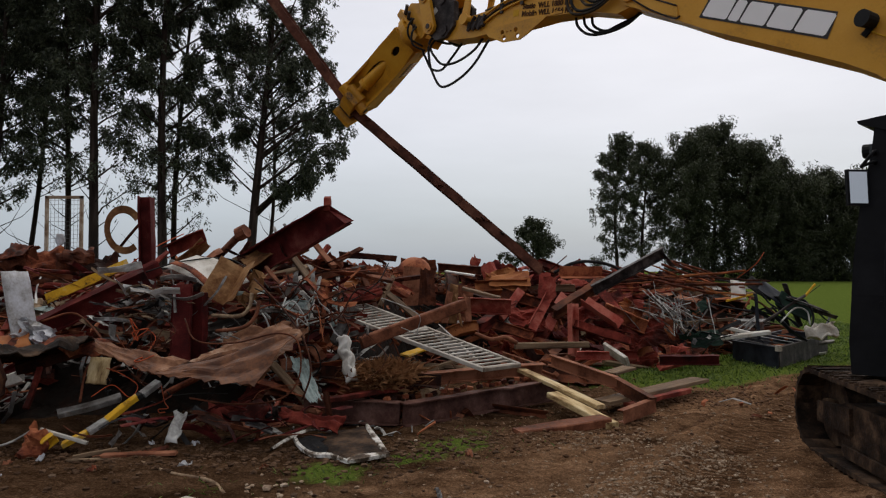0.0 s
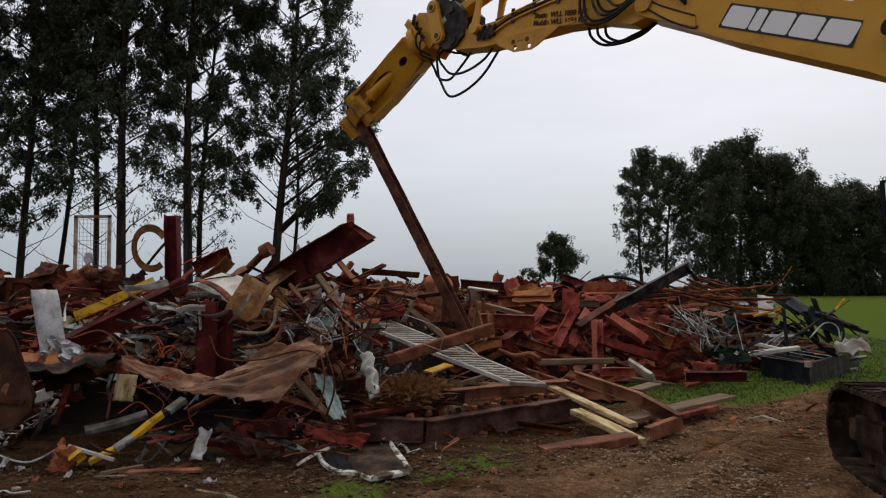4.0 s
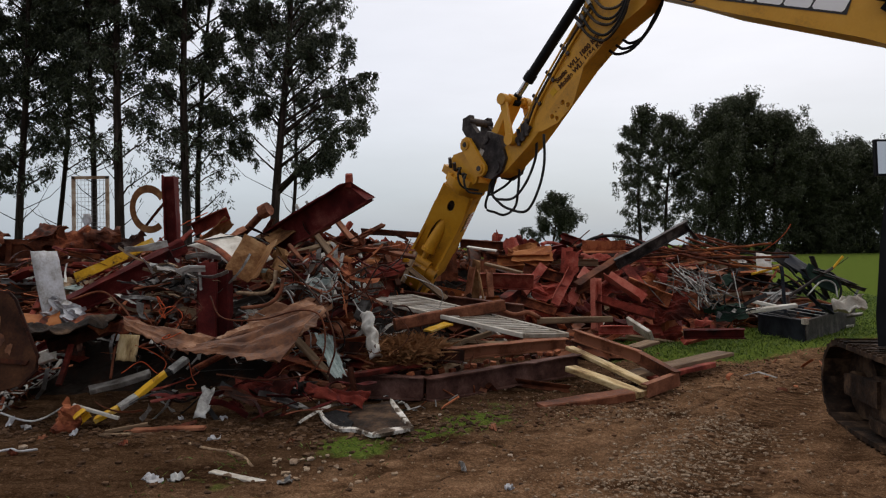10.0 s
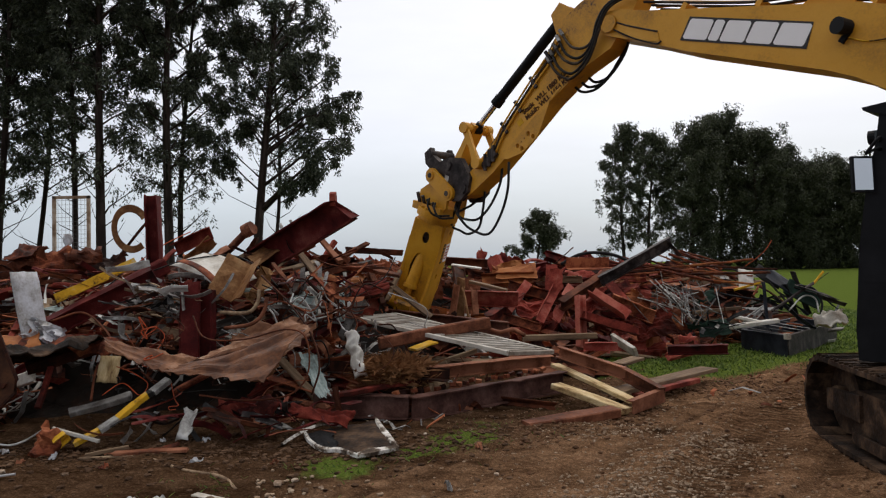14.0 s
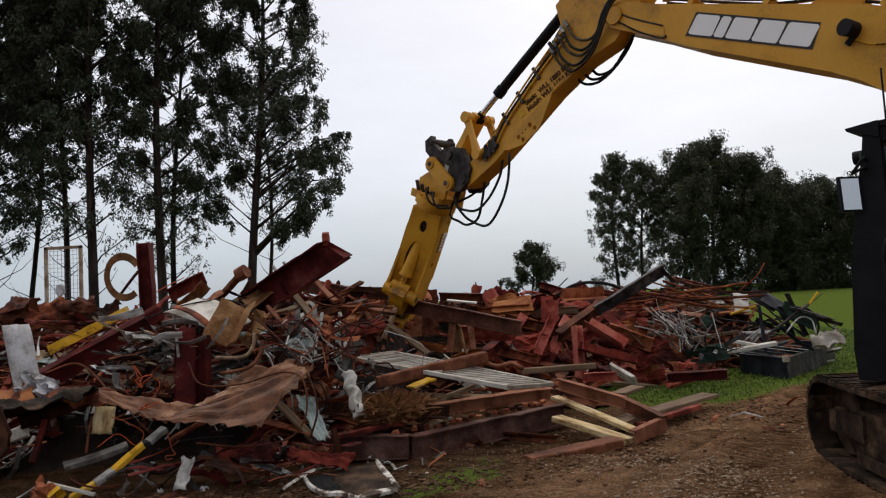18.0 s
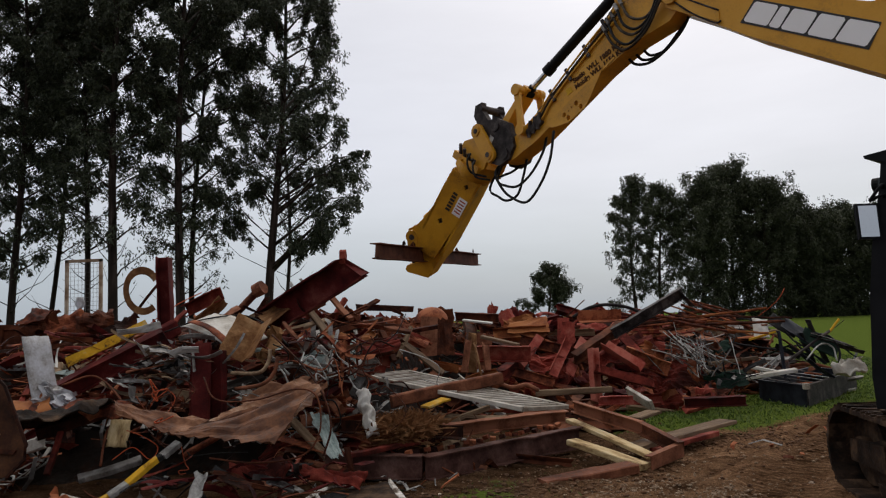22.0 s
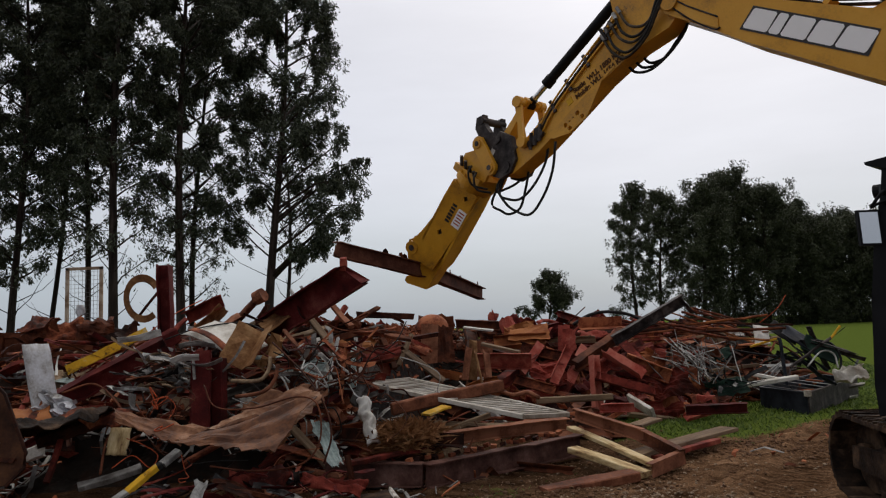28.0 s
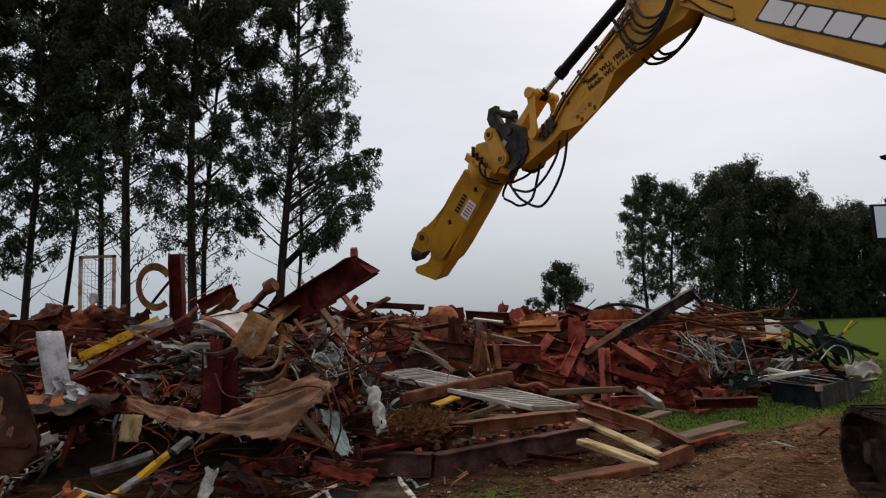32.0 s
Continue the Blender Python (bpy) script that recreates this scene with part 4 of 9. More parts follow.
def make_house(root):
    """The slewing upper works: deck, engine house, counterweight and the caged black cab."""
    bm = bmesh.new()
    slab(bm, [(-2.3, 0.86), (0.85, 0.86), (0.95, 0.95), (0.95, 1.02), (-2.3, 1.02)], -1.38, 1.38)
    house = part("house", soften(bm, 0.02), EXC_BLACK, root, "black slewing deck of the excavator")
    bm = bmesh.new()
    slab(bm, [(-1.9, 1.03), (-0.25, 1.03), (-0.25, 2.0), (-0.5, 2.12), (-1.9, 2.12)], -1.36, 1.36)
    part("engine_cover", soften(bm, 0.04, 2), CAT, house)
    bm = bmesh.new()
    slab(bm, [(-2.75, 1.0), (-1.92, 0.95), (-1.92, 2.1), (-2.55, 2.1), (-2.85, 1.7)], -1.36, 1.36)
    part("counterweight", soften(bm, 0.1, 3), EXC_BLACK, house)
    bm = bmesh.new()
    drum(bm, (0, 0, 0.62), (0, 0, 0.86), 0.62, 32)
    part("slew_ring", bm, DARK_STEEL, house)
    bm = bmesh.new()
    for x in (-0.42, 0.42):
        slab(bm, [(-0.5, 1.0), (0.9, 1.0), (0.75, 1.2), (0.35, 1.6), (0.0, 1.6), (-0.4, 1.3)], x - 0.04, x + 0.04)
    part("boom_bracket", bm, CAT, house)
    # cab: frame posts, sills and roof, with glass between them
    xl, xr, yb, yf, zb, zt = -1.4, -0.46, -0.52, 1.12, 0.84, 2.93
    bm = bmesh.new()
    box(bm, (xr - xl, yf - yb, 0.72), ((xl + xr) / 2, (yf + yb) / 2, zb + 0.36))
    for x in (xl + 0.05, xr - 0.05):
        box(bm, (0.1, 0.1, zt - zb), (x, yf - 0.05, (zb + zt) / 2))
        box(bm, (0.1, 0.12, zt - zb), (x, yb + 0.06, (zb + zt) / 2))
        box(bm, (0.09, 0.1, zt - zb), (x, 0.42, (zb + zt) / 2))
        box(bm, (0.08, yf - yb, 0.12), (x, (yf + yb) / 2, zt - 0.05))
    for y in (yf - 0.05, yb + 0.06):
        box(bm, (xr - xl, 0.1, 0.12), ((xl + xr) / 2, y, zt - 0.05))
    part("cab_frame", soften(bm, 0.015), EXC_BLACK, house, "black steel cab frame")
    bm = bmesh.new()
    slab(bm, [(yb, zt), (yf + 0.02, zt), (yf + 0.02, zt + 0.035), (yf - 0.3, zt + 0.06), (yb + 0.1, zt + 0.06)], xl - 0.01, xr + 0.01)
    part("cab_roof", soften(bm, 0.02, 2), EXC_BLACK, house)
    bm = bmesh.new()
    slab(bm, [(yf - 0.12, zt - 0.09), (yf + 0.12, zt + 0.0), (yf + 0.13, zt + 0.025), (yf - 0.12, zt + 0.05)], xl - 0.03, xr + 0.03)
    part("visor", soften(bm, 0.008), EXC_BLACK, house)
    # front panel that swells out towards the floor
    bm = bmesh.new()
    slab(bm, [(0.9, 0.84), (1.33, 0.84), (1.345, 1.1), (1.32, 1.5), (0.9, 1.5)], xl - 0.005, xr)
    part("front_panel", soften(bm, 0.015), EXC_BLACK, house)
    for x in (xl + 0.02, xr - 0.04):
        bm = bmesh.new()
        slab(bm, [(1.0, 1.5), (1.32, 1.5), (1.30, 1.8), (1.25, 2.2), (1.15, 2.7), (1.12, zt), (1.0, zt)], x - 0.03, x + 0.03)
        part("front_post", soften(bm, 0.008), EXC_BLACK, house)
    for name, size, at in (("windscreen", (xr - xl - 0.2, 0.012, 1.22), ((xl + xr) / 2, yf - 0.04, 2.15)), ("side_window", (0.012, 0.72, 1.22), (xl + 0.05, 0.82, 2.15)), ("side_window", (0.012, 0.66, 1.22), (xl + 0.05, 0.0, 2.15)), ("side_window", (0.012, 1.5, 1.22), (xr - 0.05, 0.43, 2.15))):
        bm = bmesh.new()
        box(bm, size, at)
        part(name, bm, GLASS, house)
    bm = bmesh.new()
    box(bm, (0.5, 0.12, 0.75), (-0.93, 0.05, 2.0))
    box(bm, (0.52, 0.5, 0.14), (-0.93, 0.3, 1.6))
    part("seat", soften(bm, 0.05, 2), BLACK, house)
    bm = bmesh.new()
    box(bm, (xr - xl - 0.1, 0.02, zt - zb - 0.2), ((xl + xr) / 2, yb + 0.03, 1.95))
    part("rear_panel", bm, EXC_BLACK, house)
    bm = bmesh.new()
    box(bm, (0.03, 0.03, 0.24), (xl - 0.02, 0.5, 1.55))
    box(bm, (0.02, 0.66, 0.4), (xl - 0.01, 0.78, 1.25))
    part("door_panel", bm, EXC_BLACK, house)
    # lamp under the visor, aerial, mirror on its bracket
    bm = bmesh.new()
    drum(bm, (xl + 0.22, yf + 0.05, zt - 0.2), (xl + 0.22, yf + 0.15, zt - 0.2), 0.06, 14)
    part("cab_lamp", bm, EXC_BLACK, house)
    bm = bmesh.new()
    drum(bm, (xl + 0.1, yf - 0.15, zt + 0.05), (xl + 0.1, yf - 0.15, zt + 0.5), 0.008, 6)
    part("aerial", bm, EXC_BLACK, house)
    hose("mirror_bracket", [(xl + 0.02, yf + 0.02, 2.66), (xl - 0.08, yf - 0.02, 2.68), (xl - 0.11, yf, 2.66), (xl - 0.11, yf + 0.08, 2.56)], 0.014, house, EXC_BLACK, 6)
    hose("mirror_bracket", [(xl + 0.02, yf + 0.02, 2.58), (xl - 0.05, yf, 2.6), (xl - 0.08, yf + 0.1, 2.56)], 0.014, house, EXC_BLACK, 6)
    bm = bmesh.new()
    mt = pose(xl - 0.12, yf + 0.1, 2.39, -3.0, 0, -38)
    box(bm, (0.19, 0.03, 0.3), (0, 0.02, 0), mt)
    mirror = part("mirror", soften(bm, 0.012, 2), EXC_BLACK, house)
    bm = bmesh.new()
    box(bm, (0.158, 0.006, 0.262), (0, 0.003, 0), mt)
    part("mirror_glass", bm, MIRROR, mirror)
    hose("handrail", [(xl - 0.03, yf - 0.1, 1.2), (xl - 0.08, yf - 0.08, 1.35), (xl - 0.08, yf - 0.08, 1.85), (xl - 0.03, yf - 0.1, 2.0)], 0.014, house, EXC_BLACK, 6)
    return house


def make_boom(root):
    side = [(5.36, -0.14), (4.79, 0.04), (4.23, 0.19), (2.74, 0.70), (2.43, 0.775), (2.13, 0.80), (1.88, 0.76), (1.2, 0.40), (0.25, -0.17), (0.0, -0.24), (-0.18, -0.14), (-0.2, 0.08), (-0.05, 0.24), (1.0, 0.98), (1.75, 1.4), (2.05, 1.49), (2.31, 1.51), (2.58, 1.47), (2.88, 1.37), (3.95, 0.86), (5.0, 0.36), (5.42, 0.2), (5.56, 0.08), (5.56, -0.06), (5.48, -0.13)]
    bm = bmesh.new()
    slab(bm, side, -0.27, 0.27)
    boom = part("boom", soften(bm, 0.015), CAT, root, "yellow main boom, grimy along its edges")
    for x in (-0.3, 0.3):
        bm = bmesh.new()
        drum(bm, (x - 0.02, BOOM_L, 0.0), (x + 0.02, BOOM_L, 0.0), 0.11, 20)
        part("pin_boss", bm, CAT, boom)
    bm = bmesh.new()
    slab(bm, [(4.9, 0.02), (5.3, -0.02), (5.3, 0.06), (4.7, 0.2), (4.62, 0.12)], -0.285, -0.272)
    part("doubler_plate", bm, CAT, boom)
    hose("weld_seam", [(-0.287, 5.32, 0.06), (-0.289, 5.12, 0.1), (-0.287, 4.72, 0.21)], 0.011, boom, DARK_STEEL, 6)
    hose("weld_seam", [(-0.287, 5.3, -0.03), (-0.289, 5.0, 0.0), (-0.287, 4.66, 0.08), (-0.287, 4.6, 0.14)], 0.011, boom, DARK_STEEL, 6)
    # name panel: dark outline with five slanted white blocks
    u = V(0, 3.03 - 4.39, 0.79 - 0.25).normalized()
    n = V(-1, 0, 0)
    w = u.cross(n) * -1
    face = Matrix((u, w, n)).transposed().to_4x4()
    face.translation = V(-0.274, 4.39, 0.25)
    bm = bmesh.new()

    def tile(pts, z0, z1):
        a = [bm.verts.new(face @ V(x, y, z0)) for x, y in pts]
        b = [bm.verts.new(face @ V(x, y, z1)) for x, y in pts]
        bm.faces.new(a), bm.faces.new(b[::-1])
        for i in range(len(pts)):
            bm.faces.new((a[i], a[(i + 1) % len(pts)], b[(i + 1) % len(pts)], b[i]))

    tile([(0.0, 0.0), (1.46, 0.0), (1.46, 0.275), (0.055, 0.275)], 0, 0.003)
    part("name_panel", bm, DECAL_BLACK, boom, "black-edged panel on the boom")
    for x, wd in ((0.03, 0.30), (0.345, 0.125), (0.49, 0.285), (0.795, 0.285), (1.10, 0.325)):
        bm = bmesh.new()
        k = 0.045
        cut = 0.02
        tile([(x, 0.022 + cut), (x + cut, 0.022), (x + wd - cut, 0.022), (x + wd, 0.022 + cut), (x + wd + k - 0.01, 0.253 - cut), (x + wd + k - cut - 0.01, 0.253), (x + k + cut, 0.253), (x + k, 0.253 - cut)], 0.0032, 0.006)
        part("white_block", bm, DECAL_WHITE, boom)
    # work lamp on the boom's flank, with its wire
    bm = bmesh.new()
    drum(bm, (-0.3, 2.79, 1.13), (-0.44, 2.84, 1.1), 0.075, 16, 0.085)
    box(bm, (0.05, 0.05, 0.14), (-0.3, 2.76, 1.05))
    part("work_lamp", soften(bm, 0.01), EXC_BLACK, boom)
    hose("lamp_wire", [(-0.285, 2.74, 1.05), (-0.29, 2.55, 1.1), (-0.29, 2.35, 1.24), (-0.29, 2.2, 1.38), (-0.285, 2.12, 1.49)], 0.008, boom, YELLOW_OLD, 5)
    # steel oil lines along the boom's back
    for k, x in enumerate((-0.22, -0.13, -0.04, 0.08, 0.18)):
        h = 0.06 + 0.03 * (k % 2)
        pts = [(x, 5.15, 0.42), (x, 4.9, 0.46 + h), (x, 3.95, 0.86 + h), (x, 3.5, 1.12 + h), (x, 3.3, 1.26 + h), (x, 2.95, 1.36 + h), (x, 2.6, 1.49 + h), (x, 2.2, 1.52 + h), (x, 1.7, 1.42 + h), (x, 0.9, 0.95 + h)]
        hose("oil_line", pts, 0.017, boom, CAT if k % 2 else DARK_STEEL, 6)
    for y, z in ((4.6, 0.55), (3.8, 0.94), (2.75, 1.43)):
        bm = bmesh.new()
        box(bm, (0.5, 0.06, 0.09), (0, y, z + 0.04))
        part("line_clamp", bm, CAT, boom)
    bm = bmesh.new()
    for x in (-0.1, 0.1):
        slab(bm, [(3.45, 1.08), (2.95, 1.34), (3.02, 1.5), (3.18, 1.55), (3.3, 1.45)], x - 0.02, x + 0.02)
    part("cylinder_lug", bm, CAT, boom)
    bm = bmesh.new()
    drum(bm, (-0.36, 2.23, 1.2), (0.36, 2.23, 1.2), 0.09, 16)
    part("cylinder_pin", bm, EXC_BLACK, boom)
    return boom


def make_stick(root):
    side = [(-0.85, 0.16), (-0.82, 0.36), (-0.3, 0.52), (0.18, 0.64), (0.53, 0.68), (0.82, 0.52), (1.5, 0.345), (2.05, 0.25), (2.3, 0.19), (2.94, 0.13), (3.30, 0.14), (3.42, 0.03), (3.40, -0.08), (3.24, -0.15), (2.67, -0.18), (2.35, -0.16), (1.31, -0.075), (0.7, -0.09), (0.2, -0.2), (-0.3, -0.06)]
    bm = bmesh.new()
    slab(bm, side, -0.19, 0.13)
    stick = part("stick", soften(bm, 0.015), CAT, root, "yellow dipper stick, scraped and oily")
    # lifting plates under the stick, pierced
    hole = [ring_of(2.09, -0.185, 0.036, 0.036), ring_of(1.84, -0.175, 0.036, 0.036), ring_of(2.05, -0.265, 0.036, 0.036), ring_of(1.80, -0.265, 0.036, 0.036), ring_of(1.93, -0.18, 0.014, 0.014, 8), ring_of(2.0, -0.185, 0.014, 0.014, 8)]
    for x in (-0.192,):
        bm = bmesh.new()
        holed(bm, [(2.45, -0.1), (1.25, -0.04), (1.4, -0.13), (1.66, -0.28), (1.76, -0.325), (2.08, -0.325), (2.35, -0.21)], hole, x - 0.012, x + 0.012)
        part("lifting_plate", bm, CAT, stick)
    bm = bmesh.new()
    slab(bm, [(1.05, -0.03), (1.95, -0.07), (2.3, -0.08), (2.3, -0.11), (1.95, -0.1), (1.05, -0.06)], -0.2, -0.192)
    part("stiffener", bm, CAT, stick)
    u = V(0, 0.97 - 1.72, 0.06 - 0.12).normalized()
    n = V(-1, 0, 0)
    f = Matrix((u, n.cross(u), n)).transposed().to_4x4()
    f.translation = V(-0.196, 1.74, 0.10)
    lettering("load_lettering", "Static  WLL 1880 KG", 0.098, stick, f, DECAL_TEXT)
    f2 = f.copy()
    f2.translation = V(-0.196, 1.755, 0.0)
    lettering("load_lettering", "Mobile WLL 1654 KG", 0.098, stick, f2, DECAL_TEXT)
    bm = bmesh.new()
    box(bm, (0.004, 0.1, 0.09), (-0.193, 1.86, 0.06))
    part("warning_sticker", bm, YELLOW_OLD, stick)
    bm = bmesh.new()
    for x in (-0.12, 0.12):
        slab(bm, [(0.25, 0.55), (0.75, 0.5), (0.62, 0.92), (0.42, 0.95)], x - 0.02, x + 0.02)
    part("cylinder_lug", bm, CAT, stick)
    bm = bmesh.new()
    drum(bm, (-0.3, 0, 0), (0.3, 0, 0), 0.1, 18)
    drum(bm, (-0.24, STICK_L, 0), (0.24, STICK_L, 0), 0.085, 18)
    part("pivot_pin", bm, DARK_STEEL, stick)
    for k, z in enumerate((0.2, 0.26, 0.32)):
        hose("oil_line", [(-0.2, 0.7, 0.5 - k * 0.06), (-0.215, 1.3, 0.40 - k * 0.05), (-0.215, 2.1, 0.24 - k * 0.05), (-0.22, 2.45, 0.1 - k * 0.05)], 0.015, stick, (CAT, HOSE_DUSTY, CAT)[k], 6)
    for y, z in ((0.95, 0.43), (1.35, 0.34), (1.75, 0.26), (2.12, 0.19)):
        bm = bmesh.new()
        box(bm, (0.03, 0.045, 0.2), (-0.212, y, z))
        part("line_clamp", soften(bm, 0.006), DARK_STEEL, stick)
    for k in range(2):
        hose("feed_line", [(-0.1 + 0.12 * k, 0.75, 0.62), (-0.1 + 0.12 * k, 1.5, 0.385), (-0.1 + 0.12 * k, 2.05, 0.29), (-0.14 + 0.1 * k, 2.5, 0.2)], 0.02, stick, HOSE_DUSTY, 6)
    bm = bmesh.new()
    box(bm, (0.05, 0.3, 0.1), (-0.215, 2.62, 0.0))
    box(bm, (0.06, 0.12, 0.14), (-0.22, 2.5, 0.03))
    part("valve_block", soften(bm, 0.01), DARK_STEEL, stick, "grimy valve block on the stick's flank")
    bm = bmesh.new()
    for y in (2.42, 2.52, 2.62):
        drum(bm, (-0.23, y, 0.12), (-0.23, y + 0.14, -0.08), 0.026, 8)
    part("hose_couplings", bm, DARK_STEEL, stick)
    # hoses that loop below the stick to the shear
    for pts in (
        ((-0.18, 2.36, -0.25), (-0.18, 2.62, -0.57), (-0.18, 2.94, -0.78), (-0.18, 3.29, -0.86), (-0.18, 3.51, -0.63), (-0.18, 3.61, -0.41), (-0.18, 3.62, -0.11)),
        ((-0.06, 2.55, -0.12), (-0.06, 2.75, -0.32), (-0.06, 3.08, -0.46), (-0.06, 3.40, -0.48), (-0.06, 3.60, -0.35), (-0.06, 3.72, -0.15)),
        ((0.04, 3.13, -0.16), (0.04, 3.33, -0.36), (0.04, 3.55, -0.53), (0.04, 3.78, -0.49), (0.04, 3.91, -0.33), (0.04, 4.00, -0.10)),
        ((0.14, 3.23, -0.09), (0.14, 3.47, -0.10), (0.14, 3.68, -0.05), (0.14, 3.91, 0.06)),
    ):
        hose("shear_hose", [*pts, (0.0, 3.46, 0.1)], 0.02, stick)
    # hoses that sag from the line ends on the stick and climb over the boom's nose
    outer = ((-0.215, 0.98, 0.40), (-0.25, 0.97, 0.10), (-0.26, 0.84, -0.13), (-0.28, 0.48, -0.13), (-0.31, 0.14, 0.04), (-0.32, -0.10, 0.15), (-0.31, -0.36, 0.07), (-0.27, -0.54, -0.10))
    inner = ((-0.215, 0.60, 0.54), (-0.24, 0.60, 0.24), (-0.25, 0.47, 0.06), (-0.27, 0.30, 0.04), (-0.30, 0.10, 0.16), (-0.31, -0.12, 0.21), (-0.30, -0.36, 0.12), (-0.24, -0.54, -0.06))
    for k in range(5):
        pts = [V(*p).lerp(V(*q), k / 4 + 0.04 * math.sin(3 * k + i)) - V(0.012 * (k % 2), 0, 0) for i, (p, q) in enumerate(zip(outer, inner))]
        hose("heel_hose", [tuple(p) for p in pts], 0.019, stick, RUBBER if k % 2 else HOSE_DUSTY)
        bm = bmesh.new()
        d = (pts[0] - pts[1]).normalized()
        drum(bm, tuple(pts[0] - d * 0.06), tuple(pts[0] + d * 0.05), 0.026, 8)
        part("hose_fitting", bm, GALV, stick, "bright hose fitting")
    for k in range(3):
        x = 0.02 + 0.04 * k
        hose("hanging_hose", [(x, 0.98 - 0.1 * k, -0.05), (x, 0.93 - 0.1 * k, -0.21), (x, 0.74 - 0.1 * k, -0.34 + 0.02 * k), (x, 0.44 - 0.05 * k, -0.35 + 0.05 * k), (x, 0.14, -0.27 + 0.04 * k), (x, -0.08, -0.1)], 0.019, stick)
    return stick


def make_cylinder(root, name, r, length, rod_r, rod_len, eye, material=EXC_BLACK):
    """A ram: barrel from its eye at the origin along y, and a rod as a part of its own."""
    bm = bmesh.new()
    drum(bm, (0, 0.06, 0), (0, length, 0), r, 20)
    drum(bm, (0, length - 0.1, 0), (0, length + 0.03, 0), r * 1.16, 20)
    drum(bm, (-eye, 0, 0), (eye, 0, 0), r * 0.95, 16)
    drum(bm, (r * 0.9, 0.2, r * 0.5), (r * 0.9, length - 0.12, r * 0.5), 0.018, 8)
    barrel = part(name, bm, material, root, "black hydraulic ram barrel")
    bm = bmesh.new()
    drum(bm, (0, 0, 0), (0, -rod_len, 0), rod_r, 16)
    rod = part(name + "_rod", bm, CHROME, root, "bright chromed ram rod")
    bm = bmesh.new()
    drum(bm, (-eye, 0, 0), (eye, 0, 0), rod_r * 1.7, 16)
    drum(bm, (0, 0, 0), (0, -0.12, 0), rod_r * 1.4, 12)
    part("rod_eye", bm, material, rod)
    return barrel, rod


def make_linkage(root):
    bm = bmesh.new()
    for x in (-0.25, 0.25):
        slab(bm, [(-0.07, -0.05), (-0.04, -0.07), (0.3, -0.04), (0.62, -0.06), (0.7, 0.0), (0.62, 0.06), (0.3, 0.045), (-0.04, 0.07), (-0.08, 0.0)], x - 0.025, x + 0.025)
        drum(bm, (x - 0.05, 0, 0), (x + 0.05, 0, 0), 0.085, 16)
        drum(bm, (x - 0.05, 0.62, 0), (x + 0.05, 0.62, 0), 0.085, 16)
    drum(bm, (-0.26, 0.62, 0), (0.26, 0.62, 0), 0.055, 14)
    crank = part("bell_crank", bm, CAT, root, "yellow bucket link arms")
    bm = bmesh.new()
    slab(bm, [(-0.08, -0.06), (0.3, -0.05), (0.7, -0.075), (0.77, 0.0), (0.7, 0.075), (0.3, 0.05), (-0.08, 0.06)], -0.12, 0.12)
    link = part("push_link", soften(bm, 0.02), CAT, root)
    return crank, link


